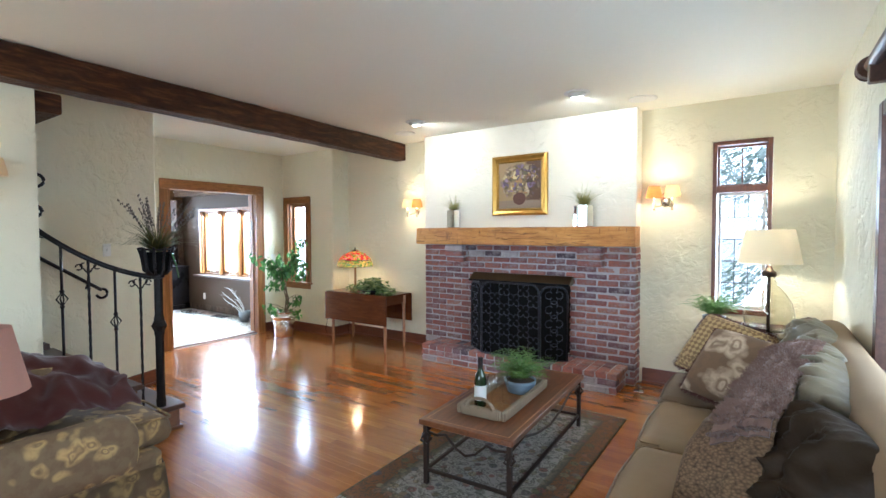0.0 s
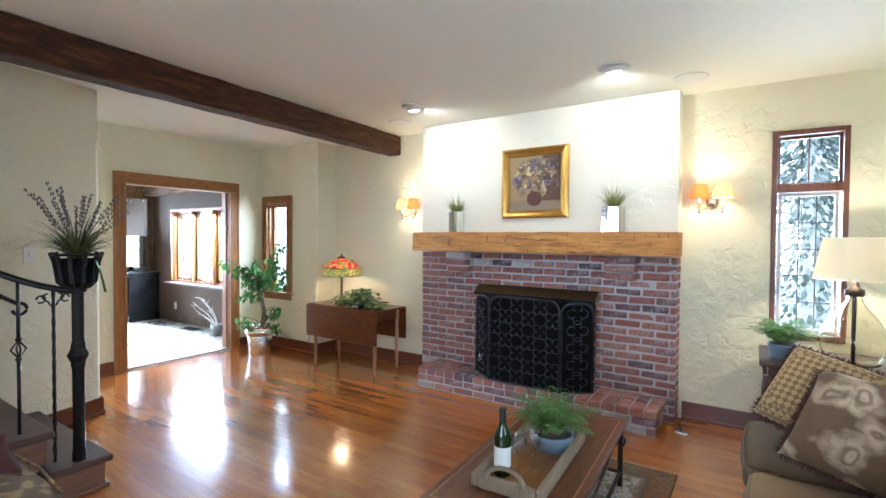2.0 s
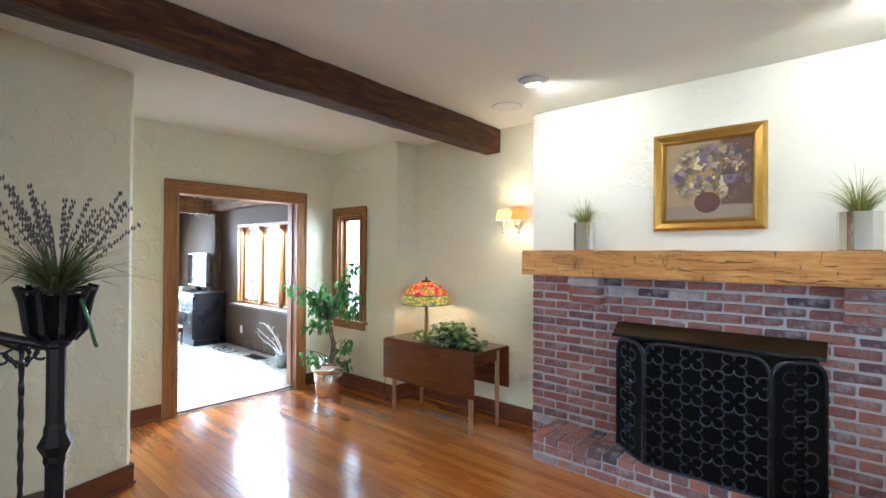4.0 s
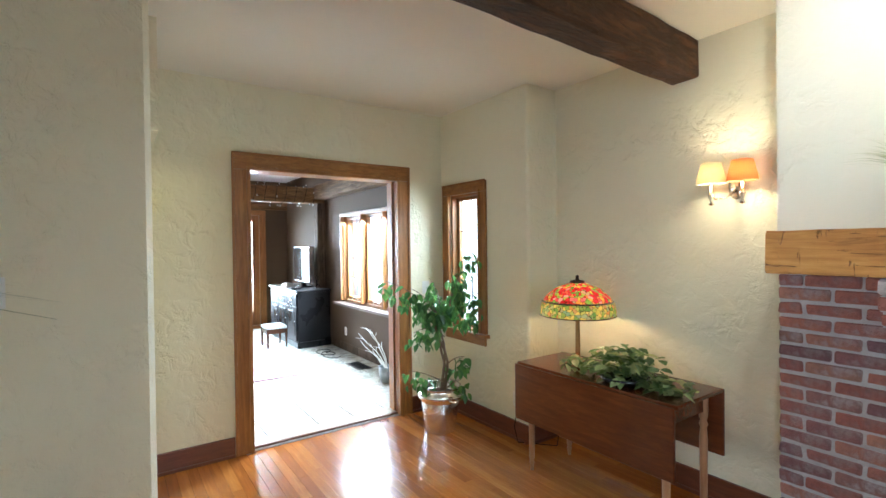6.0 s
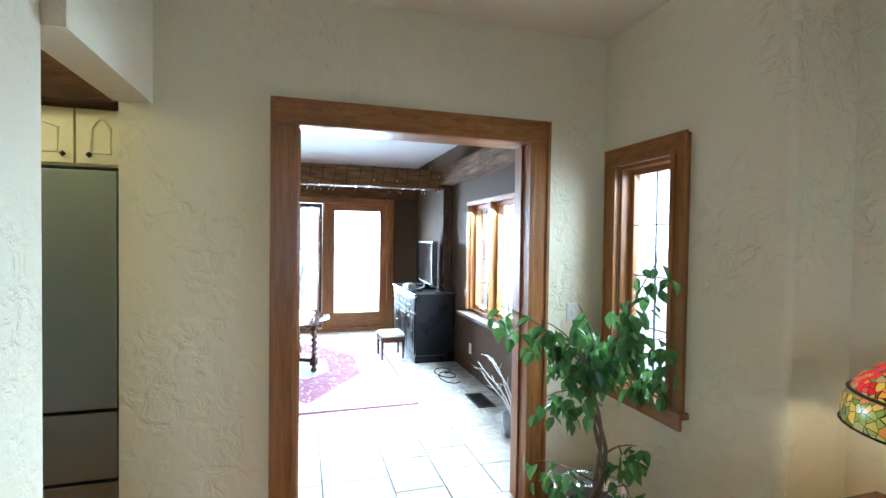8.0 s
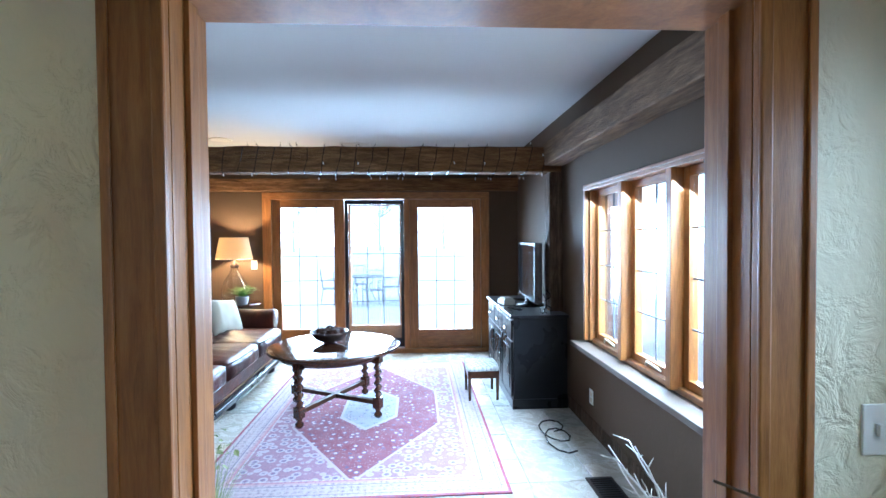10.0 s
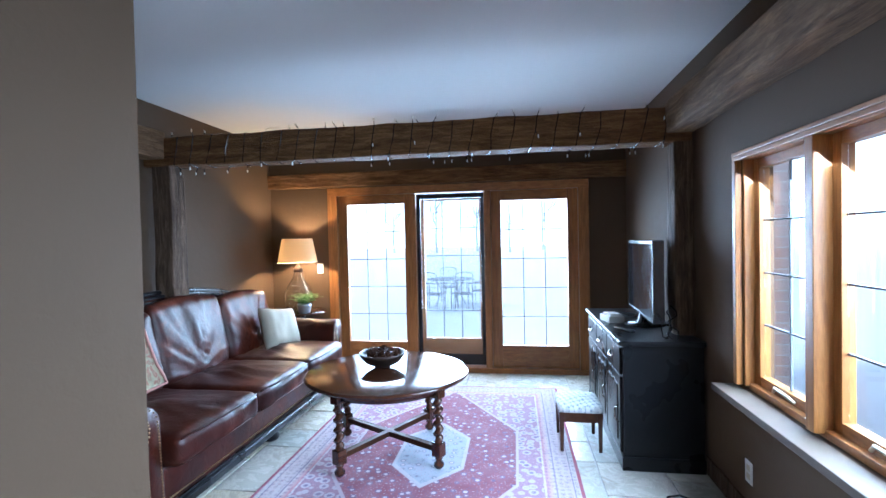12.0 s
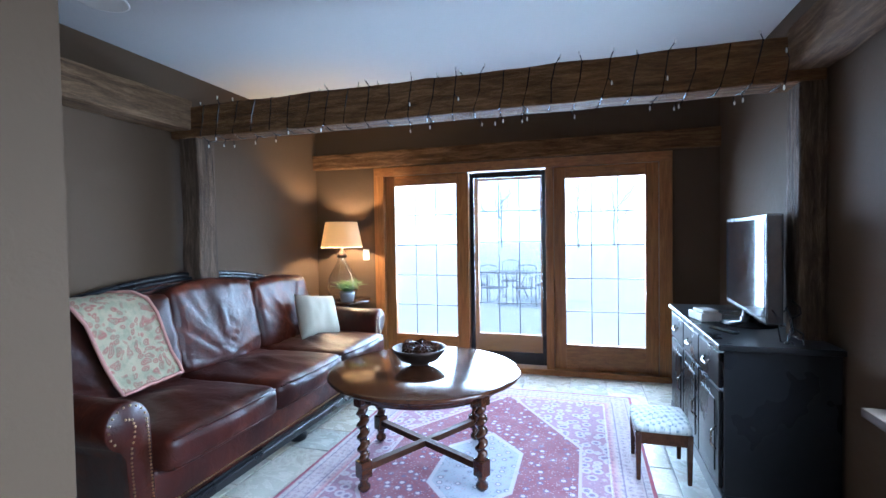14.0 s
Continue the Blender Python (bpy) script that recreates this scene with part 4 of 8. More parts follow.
def screen_panel(a, b2, high, name):
    """A screen leaf between two floor points: round-topped frame, mesh, scroll work."""
    a, b2 = Vector((*a, 0)), Vector((*b2, 0))
    u = (b2 - a).normalized()
    wide = (b2 - a).length
    out = Vector((u.y, -u.x, 0))

    def at(s, z, o=0.0):
        return a + u * s + Vector((0, 0, z)) + out * o

    r = min(0.09, wide * 0.45)
    line = [at(0, 0), at(0, high - r)]
    line += [at(r - r * math.cos(k * math.pi / 12), high - r + r * math.sin(k * math.pi / 12)) for k in range(1, 7)]
    line += [at(wide - r + r * math.sin(k * math.pi / 12), high - r + r * math.cos(k * math.pi / 12)) for k in range(0, 7)]
    line += [at(wide, 0), at(0, 0)]
    frame_ob = part(name, tube(bmesh.new(), line, 0.011, 6), "screen_iron", screen, smooth=True)
    bm = bmesh.new()
    bm.faces.new([bm.verts.new(p) for p in line[:-1]])
    part("mesh_panel", bm, "black_mesh", frame_ob)
    bm = bmesh.new()
    one = wide < 0.4
    cols, rows_ = (1, 5) if one else (max(1, round(wide / 0.108)), max(3, round(high / 0.108)))
    far, loop = (0.052, 0.036) if one else (0.043, 0.030)
    sx, sz = wide / cols, (high - 0.03) / rows_
    for i in range(cols):
        for j in range(rows_):
            s0, z0 = sx * (i + 0.5), 0.02 + sz * (j + 0.5)
            if not one and (i + j) % 2:
                continue
            for k in range(4):
                ang = k * math.pi / 2 + (0 if one else math.pi / 4)
                c0 = (s0 + far * math.cos(ang), z0 + far * math.sin(ang))
                tube(bm, [at(c0[0] + loop * math.cos(ang + 2.5 - q * 0.5), c0[1] + loop * math.sin(ang + 2.5 - q * 0.5), 0.013) for q in range(11)], 0.0046, 5)
    part("scroll_work", bm, "screen_iron", frame_ob)["kind"] = "stuff"


screen_panel((-0.555, 0.16), (-0.315, -0.04), 0.74, "side_leaf")
screen_panel((-0.305, -0.045), (0.345, -0.05), 0.76, "centre_leaf")
screen_panel((0.355, -0.045), (0.575, 0.12), 0.74, "side_leaf")

# picture over the mantel
pic = thing("painting", "framed flower painting in a wide gold frame", "painting", (-1.08, 5.403, 1.99))
for s in (-1, 1):
    bm = bmesh.new()
    bmp = [(0.325, 0.0), (0.325, 0.028), (0.305, 0.042), (0.275, 0.030), (0.262, 0.034), (0.250, 0.016), (0.250, 0.0)]
    for horiz in (True, False):
        ring0 = [bm.verts.new((-p if horiz else s * p, -o, s * p if horiz else -p)) for p, o in bmp]
        ring1 = [bm.verts.new((p if horiz else s * p, -o, s * p if horiz else p)) for p, o in bmp]
        for k in range(len(bmp) - 1):
            bm.faces.new((ring0[k], ring0[k + 1], ring1[k + 1], ring1[k]))
    part("frame", bm, "gold_leaf", pic)


def painting_material():
    n = Nodes("flower_canvas")
    co = n.coords()
    sep = n.node("SeparateXYZ", [("Vector", co)])
    x, z = sep.outputs[0], sep.outputs[2]
    ground = n.mix(n.ramp(x, [(0.06, (0, 0, 0)), (0.09, (1, 1, 1))]), (0.34, 0.24, 0.12), (0.11, 0.06, 0.035))
    table = n.ramp(n.math("ADD", n.math("MULTIPLY", z, -1.0), n.math("MULTIPLY", n.noise(co, 3), 0.03)), [(0.175, (0, 0, 0)), (0.185, (1, 1, 1))])
    ground = n.mix(table, ground, (0.26, 0.20, 0.14))
    dots = n.node("TexVoronoi", [("Vector", n.mix(0.12, co, n.node("TexNoise", [("Vector", co)], Scale=14.0, Detail=3.0).outputs["Color"]))], Scale=25.0)
    dab = n.ramp(dots.outputs["Distance"], [(0.42, (1, 1, 1)), (0.62, (0, 0, 0))])
    hue = n.ramp(n.node("SeparateColor", [("Color", dots.outputs["Color"])]).outputs[0], [(0.0, (0.07, 0.05, 0.08)), (0.3, (0.22, 0.15, 0.26)), (0.5, (0.60, 0.50, 0.24)), (0.7, (0.13, 0.09, 0.10)), (0.85, (0.42, 0.22, 0.07)), (1.0, (0.12, 0.11, 0.06))])
    cx, cz = n.math("MULTIPLY", n.math("ADD", x, -0.01), 3.7), n.math("MULTIPLY", n.math("ADD", z, -0.05), 4.6)
    rad = n.math("SQRT", n.math("ADD", n.math("MULTIPLY", cx, cx), n.math("MULTIPLY", cz, cz)))
    inside = n.ramp(n.math("MULTIPLY", n.math("ADD", rad, n.math("MULTIPLY", n.noise(co, 9), 0.8)), 0.5), [(0.56, (1, 1, 1)), (0.66, (0, 0, 0))])
    ground = n.mix(n.math("MULTIPLY", inside, n.ramp(n.noise(co, 16, 4), [(0.40, (0, 0, 0)), (0.55, (0.85, 0.85, 0.85))])), ground, (0.055, 0.045, 0.03))
    colour = n.mix(n.math("MULTIPLY", inside, dab), ground, hue)
    return n.set(Base_Color=colour, Roughness=0.55)


painting_material()
plain("vase_paint", (0.07, 0.025, 0.02), (0.14, 0.06, 0.04), 0.5, 0.0, 60)
part("canvas", boxed(-0.252, 0.252, -0.012, -0.004, -0.252, 0.252, bevel=0), "flower_canvas", pic)
bm = bmesh.new()
bm.faces.new([bm.verts.new((0.0 + 0.075 * math.cos(k * math.pi / 10), -0.0135, -0.145 + 0.068 * math.sin(k * math.pi / 10))) for k in range(20)])
part("painted_vase", bm, "vase_paint", pic)


# mirrored tin planters with grass on the mantel
def grass_tuft(parent, count, high, spread, seed, material, base=0.0, wide=0.006, name="grass", droop=0.7):
    r = random.Random(seed)
    bm = bmesh.new()
    for _ in range(count):
        ang, far = r.uniform(0, 2 * math.pi), spread * r.uniform(0.25, 1.0)
        tall = high * r.uniform(0.55, 1.0)
        side = Vector((-math.sin(ang), math.cos(ang), 0)) * wide * r.uniform(0.6, 1.2)
        rows_ = []
        for k in range(6):
            s = k / 5
            p = Vector((math.cos(ang), math.sin(ang), 0)) * (0.02 + far * s ** 1.6) + Vector((0, 0, base + tall * (s - droop * 0.45 * (far / max(spread, 1e-3)) * s ** 3)))
            w2 = side * (1 - s * 0.92)
            rows_.append((bm.verts.new(p - w2), bm.verts.new(p + w2)))
        for a, b2 in zip(rows_, rows_[1:]):
            bm.faces.new((a[0], a[1], b2[1], b2[0]))
    return part(name, bm, material, parent)


def mantel_planter(x, wide, seed):
    t = thing("mantel_planter", "mirrored tin planter with spiky grass on the mantel", "planter", (x, 5.30, 1.533), "planters on the mantel")
    h = 0.205
    bm = bmesh.new()
    ring = []
    for k in range(16):
        a9 = 2 * math.pi * k / 16 + 0.2
        r9 = wide * (0.60 if k % 2 else 0.55)
        ring.append((r9 * math.cos(a9), r9 * math.sin(a9)))
    rows_ = [[bm.verts.new((x9 * f, y9 * f, z)) for x9, y9 in ring] for f, z in ((0.97, 0.0), (1.0, 0.006), (1.0, h), (0.93, h), (0.93, h - 0.03))]
    for a, b2 in zip(rows_, rows_[1:]):
        for k in range(16):
            bm.faces.new((a[k], a[(k + 1) % 16], b2[(k + 1) % 16], b2[k]))
    bm.faces.new(rows_[0])
    part("pot", bm, "mirror_tin", t, "mirrored faceted tin")
    part("soil", lathe(bmesh.new(), [(wide * 0.5, 0.008), (wide * 0.5, h - 0.03)], 16), "soil", t)
    k9 = wide / 0.16
    grass_tuft(t, 26, 0.34 * k9, 0.16, seed, "straw_leaf", h - 0.03, 0.0035, droop=0.6)
    grass_tuft(t, 95, 0.27 * k9, 0.32 * k9, seed + 30, "straw_leaf", h - 0.03, 0.0055, "arching_grass", 1.2)


mantel_planter(-1.868, 0.13, 3)
mantel_planter(-0.345, 0.16, 5)
# ---- living room fixtures ----
n9 = Nodes("lit_bulb")
n9.set(Base_Color=(1.0, 0.95, 0.85), Emission_Color=(1.0, 0.93, 0.8), Emission_Strength=14.0)

def ceiling_spot(x, y):
    t = thing("ceiling_spotlight", "white eyeball spotlight set in the ceiling", "ceiling light", (x, y, CEIL), "ceiling spotlights")
    part("trim_ring", lathe(bmesh.new(), [(0.105, 0.0), (0.11, -0.006), (0.085, -0.012), (0.075, -0.004)], 28, cap=False), "white_plastic", t, smooth=True)
    bm = lathe(bmesh.new(), [(0.080, -0.002), (0.078, -0.016), (0.066, -0.032), (0.05, -0.036), (0.046, -0.022), (0.001, -0.02)], 24, cap=False)
    bm.transform(Matrix.Rotation(radians(12), 4, "X"))
    part("eyeball", bm, "white_plastic", t, smooth=True)
    bm = lathe(bmesh.new(), [(0.048, -0.034), (0.035, -0.047), (0.001, -0.053)], 20, cap=False)
    bm.transform(Matrix.Rotation(radians(12), 4, "X"))
    part("bulb_face", bm, "lit_bulb", t, "glowing bulb face")


ceiling_spot(-0.2, 4.65)
ceiling_spot(-1.96, 4.70)
for x, y in ((-2.42, 5.09), (0.22, 5.16)):
    t = thing("ceiling_speaker", "round white speaker grille flush in the ceiling", "speaker", (x, y, CEIL), "ceiling speakers")
    part("grille", lathe(bmesh.new(), [(0.118, 0.0), (0.12, -0.006), (0.108, -0.008), (0.10, -0.005), (0.001, -0.006)], 32, cap=False), "white_plastic", t, smooth=True)
for x, y in ((-7.45, 1.9), (-9.5, 1.93)):
    t = thing("ceiling_speaker", "round white speaker grille in the den ceiling", "speaker", (x, y, CEIL - 0.01), "den ceiling speakers")
    part("grille", lathe(bmesh.new(), [(0.118, 0.0), (0.12, -0.006), (0.108, -0.008), (0.10, -0.005), (0.001, -0.006)], 32, cap=False), "white_plastic", t, smooth=True)


def sconce(at, label, amber=-1):
    """Two small shades on curved arms from an oval plate; built facing -y."""
    t = thing("wall_sconce", label, "wall lamp", at, "wall sconces")
    bm = lathe(bmesh.new(), [(0.001, 0.0), (0.038, 0.002), (0.042, 0.012), (0.02, 0.02), (0.001, 0.02)], 20, cap=False)
    bm.transform(Matrix.Translation((0, 0, -0.04)) @ Matrix.Rotation(radians(90), 4, "X") @ Matrix.Diagonal((1, 1.7, 1, 1)))
    part("back_plate", bm, "nickel", t, smooth=True)
    for s in (-1, 1):
        x = s * 0.078
        arm = part("arm", tube(bmesh.new(), [(0, -0.015, -0.06), (x * 0.4, -0.06, -0.10), (x * 0.85, -0.11, -0.11), (x, -0.128, -0.09), (x, -0.13, -0.03)], 0.006, 8), "nickel", t, smooth=True)
        part("candle_cup", lathe(bmesh.new(), [(0.001, -0.145), (0.016, -0.14), (0.006, -0.12), (0.018, -0.085), (0.011, -0.08), (0.011, -0.03), (0.001, -0.03)], 14, (x, -0.13, 0), cap=False), "nickel", arm, smooth=True)
        part("shade", lathe(bmesh.new(), [(0.072, -0.025), (0.07, 0.0), (0.05, 0.085), (0.048, 0.085), (0.068, 0.0), (0.07, -0.024)], 24, (x, -0.13, 0), cap=False), "amber_shade" if s == amber else "cream_shade", t, "small pleated fabric shade", smooth=True)
    return t


sconce(pose(-2.635, 5.62, 1.825), "twin wall sconce with small glowing fabric shades", 1)
sconce(pose(0.34, 5.62, 1.825), "twin wall sconce with small glowing fabric shades")
sconce(pose(-2.83, 1.42, 1.86, 0, 0, 90), "wall sconce with small glowing shades by the stairs")


def switch_plate(at, label, outlet=False):
    t = thing("outlet_plate" if outlet else "light_switch", label, "outlet" if outlet else "switch", at)
    part("plate", boxed(-0.036, 0.036, -0.006, 0.0, -0.057, 0.057, bevel=0.003), "white_plastic", t)
    if outlet:
        for z in (-0.022, 0.022):
            part("socket", boxed(-0.016, 0.016, -0.009, -0.005, z - 0.014, z + 0.014, bevel=0.003), "ivory_plastic", t)
    else:
        part("toggle", boxed(-0.006, 0.006, -0.016, -0.005, -0.012, 0.014, bevel=0.002), "white_plastic", t)


switch_plate(pose(-3.722, 2.455, 1.335, 0, 0, 106), "white light switch on the stair wall")
switch_plate(pose(-5.03, 5.12, 1.10, 0, 0, 90), "white light switch beside the doorway")
switch_plate(pose(-4.06, 5.31, 0.30, 0, 0, 0), "white outlet with a lamp plug by the baseboard", True)
switch_plate(pose(-7.60, 5.45, 0.29), "white outlet low on the taupe wall", True)
switch_plate(pose(-10.25, 2.02, 1.20, 0, 0, 90), "ivory double switch plate beside the patio doors")

# ---- stairs with iron railing ----
stair = thing("staircase", "dark wooden stairs with a wrought iron railing", "staircase", (-2.55, 2.5, 0))
for k in range(7):
    y1 = 0.0 - 0.235 * k
    x1 = 0.055 - 0.125 * min(k, 4)
    if k == 0:
        x1 = 0.06
    bm = boxed(-1.27 + 0.05 * min(k, 3) + (0.12 if k == 0 else 0), x1, y1 - 0.30, y1 + 0.0, 0.155 + 0.18 * k, 0.195 + 0.18 * k, bevel=0.012, seg=3)
    step = part("tread", bm, "stair_wood", stair)
    part("riser", boxed(-1.20 + 0.05 * min(k, 3) + (0.05 if k == 0 else 0), x1 - 0.035, y1 - 0.28, y1 - 0.03, 0.001 if k == 0 else 0.18 * k - 0.02, 0.155 + 0.18 * k, bevel=0.003), "riser_wood", step)
part("shoe_moulding", boxed(-1.1, 0.04, -0.27, -0.012, 0.001, 0.024, bevel=0.006), "riser_wood", stair)


def rail_z(s):
    return 1.155 + 0.09 * s + 0.27 * s * s


RAIL = []
for k in range(21):
    s = k / 20 * 1.06
    RAIL.append((-0.02 - 0.42 * s, -0.13 - 0.60 * s, rail_z(s)))
part("handrail", tube(bmesh.new(), RAIL, 0.018, 8), "wrought_iron", stair, smooth=True)
newel = part("newel_post", lathe(bmesh.new(), [(0.034, 0.196), (0.034, 0.25), (0.030, 0.27), (0.030, 0.72), (0.036, 0.74), (0.036, 0.76), (0.055, 0.80), (0.036, 0.84), (0.036, 0.86), (0.030, 0.88), (0.030, 1.15), (0.045, 1.16), (0.045, 1.175)], 8, (-0.01, -0.145, 0)), "wrought_iron", stair)
for k in range(5):
    s = 0.17 + 0.215 * k
    x, y, zt = -0.02 - 0.42 * s, -0.13 - 0.60 * s, rail_z(s) - 0.012
    z0 = 0.195 + 0.18 * min(6, int((-y) / 0.235))
    if k % 2 == 0:
        bm = bmesh.new()
        pts = 44
        rows_ = []
        for q in range(pts + 1):
            z = z0 + (zt - z0) * q / pts
            tw = 6 * math.pi * q / pts
            rows_.append([bm.verts.new((x + 0.0095 * math.cos(tw + c * math.pi / 2), y + 0.0095 * math.sin(tw + c * math.pi / 2), z)) for c in range(4)])
        for a, b2 in zip(rows_, rows_[1:]):
            for c in range(4):
                bm.faces.new((a[c], a[(c + 1) % 4], b2[(c + 1) % 4], b2[c]))
        part("baluster", bm, "wrought_iron", stair)
        bm = bmesh.new()
        for sg in (-1, 1):
            tube(bm, [(x, y + sg * (0.012 + 0.03 * math.sin(q / 10 * math.pi) + 0.012 * (q / 10)), zt - 0.085 + 0.07 * (q / 10) ** 0.5) for q in range(11)], 0.005, 6)
            tube(bm, [(x, y + sg * (0.055 + 0.02 * math.cos(q * 0.6)), zt - 0.045 + 0.02 * math.sin(q * 0.6)) for q in range(10)], 0.005, 6)
        part("baluster_scroll", bm, "wrought_iron", stair, smooth=True)
    else:
        zm = z0 + (zt - z0) * 0.56
        bm = tube(bmesh.new(), [(x, y, z0), (x, y, zm - 0.05)], 0.009, 6)
        tube(bm, [(x, y, zm + 0.05), (x, y, zt)], 0.009, 6)
        for z in (zm - 0.055, zm + 0.055):
            lathe(bm, [(0.009, -0.012), (0.017, 0.0), (0.009, 0.012)], 8, (x, y, z))
        for q in range(4):
            ang = q * math.pi / 2
            tube(bm, [(x, y, zm - 0.05), (x + 0.034 * math.cos(ang), y + 0.034 * math.sin(ang), zm), (x, y, zm + 0.05)], 0.005, 6)
        part("baluster", bm, "wrought_iron", stair, smooth=True)
bm = bmesh.new()
top = Vector(RAIL[-1])
tube(bm, [top + Vector((0.0, 0.08 * math.sin(q / 12 * 2 * math.pi), 0.02 + 0.27 * q / 12)) for q in range(13)], 0.013, 8)
tube(bm, [top + Vector((0, 0.045 + 0.05 * math.cos(q / 12 * 1.6 * math.pi + 3.0), 0.30 + 0.045 * math.sin(q / 12 * 1.6 * math.pi + 3.0))) for q in range(13)], 0.011, 8)
part("rail_scroll", bm, "wrought_iron", stair, smooth=True)
bm = tube(bmesh.new(), [(-1.10 + 0.02 * k, -0.12 - 0.105 * k, 0.99 + 0.072 * k) for k in range(9)], 0.014, 8)
tube(bm, [(-1.09, -0.12 + 0.04 * math.sin(q * 0.5), 1.0 - 0.04 * (1 - math.cos(q * 0.5))) for q in range(10)], 0.011, 8)
for k in (1, 5, 8):
    tube(bm, [(-1.10 + 0.02 * k, -0.12 - 0.105 * k, 0.985 + 0.072 * k), (-1.14 + 0.02 * k, -0.12 - 0.105 * k, 0.94 + 0.072 * k), (-1.19 + 0.03 * k, -0.12 - 0.105 * k, 0.95 + 0.072 * k)], 0.008, 6)
part("wall_rail", bm, "wrought_iron", stair, smooth=True)

# iron basket planter on the newel
t = thing("newel_planter", "black iron basket with dark grasses and lavender on the newel", "planter", (-2.56, 2.355, 1.176))
for k in range(10):
    a = 2 * math.pi * k / 10
    line9 = [(r9 * math.cos(a), r9 * math.sin(a), z9) for r9, z9 in ((0.05, 0.005), (0.085, 0.04), (0.10, 0.15), (0.118, 0.205))]
    part("strap", tube(bmesh.new(), line9, 0.012, 4), "wrought_iron", t)
for z, r in ((0.005, 0.05), (0.19, 0.112)):
    part("hoop", tube(bmesh.new(), [(r * math.cos(2 * math.pi * q / 24), r * math.sin(2 * math.pi * q / 24), z) for q in range(25)], 0.006, 6), "wrought_iron", t, smooth=True)
part("liner", lathe(bmesh.new(), [(0.04, 0.006), (0.08, 0.04), (0.085, 0.16), (0.088, 0.17)], 20), "black_mesh", t, smooth=True)
grass_tuft(t, 70, 0.32, 0.34, 21, "dark_grass_leaf", 0.16, 0.008)
grass_tuft(t, 90, 0.27, 0.40, 24, "dark_grass_leaf", 0.16, 0.010, "arching_grass", 1.7)
grass_tuft(t, 30, 0.24, 0.38, 25, "grass_leaf", 0.16, 0.008, "pale_grass", 1.4)
bm = bmesh.new()
r9 = random.Random(8)
for k in range(20):
    a, far, tall = r9.uniform(0, 6.28), r9.uniform(0.06, 0.26), r9.uniform(0.26, 0.42)
    lean = r9.uniform(0.8, 1.4)
    line9 = [Vector((math.cos(a) * far * (q / 16) ** lean, math.sin(a) * far * (q / 16) ** lean, 0.16 + tall * q / 16)) for q in range(17)]
    tube(bm, line9, 0.0016, 4, 0.001)
    for q in range(9, 17):
        for side9 in (-1, 1):
            lathe(bm, [(0.001, -0.009), (0.0042, 0.0), (0.001, 0.010)], 5, line9[q] + Vector((r9.uniform(-0.006, 0.006), side9 * 0.004, r9.uniform(-0.006, 0.006))), cap=False)
part("lavender", bm, "lavender_flower", t)["kind"] = "stuff"
bm = tube(bmesh.new(), [(0.11, 0.05, 0.16), (0.125, 0.07, 0.08), (0.115, 0.09, 0.0), (0.10, 0.10, -0.02)], 0.006, 6)
part("ribbon", bm, "ficus_leaf", t, "green ribbon tail", smooth=True)


# ---- drop-leaf table ----
dl = thing("drop_leaf_table", "cherry drop-leaf table with hanging leaves and slim turned legs", "table", (-3.185, 5.235, 0))
part("tabletop", boxed(-0.545, 0.545, -0.235, 0.225, 0.682, 0.704, bevel=0.007, seg=3), "cherry", dl)
bm = boxed(-0.54, 0.54, -0.262, -0.243, 0.335, 0.695, bevel=0.007, seg=3)
part("front_leaf", bm, "cherry", dl)
part("back_leaf", boxed(-0.54, 0.54, 0.232, 0.25, 0.335, 0.695, bevel=0.007, seg=3), "cherry", dl)
for y in (-0.19, 0.18):
    part("apron", boxed(-0.45, 0.45, y - 0.01, y + 0.01, 0.57, 0.681), "cherry", dl)
for x in (-0.46, 0.46):
    part("apron", boxed(x - 0.01, x + 0.01, -0.18, 0.17, 0.57, 0.681), "cherry", dl)
for x in (-0.46, 0.46):
    for y in (-0.19, 0.18):
        part("leg", lathe(bmesh.new(), [(0.010, 0.0), (0.013, 0.03), (0.017, 0.05), (0.012, 0.06), (0.018, 0.08), (0.021, 0.42), (0.016, 0.48), (0.023, 0.50), (0.016, 0.52), (0.022, 0.54), (0.024, 0.57), (0.024, 0.68)], 14, (x, y, 0)), "pale_leg_wood", dl, "slim pale turned leg", smooth=True)


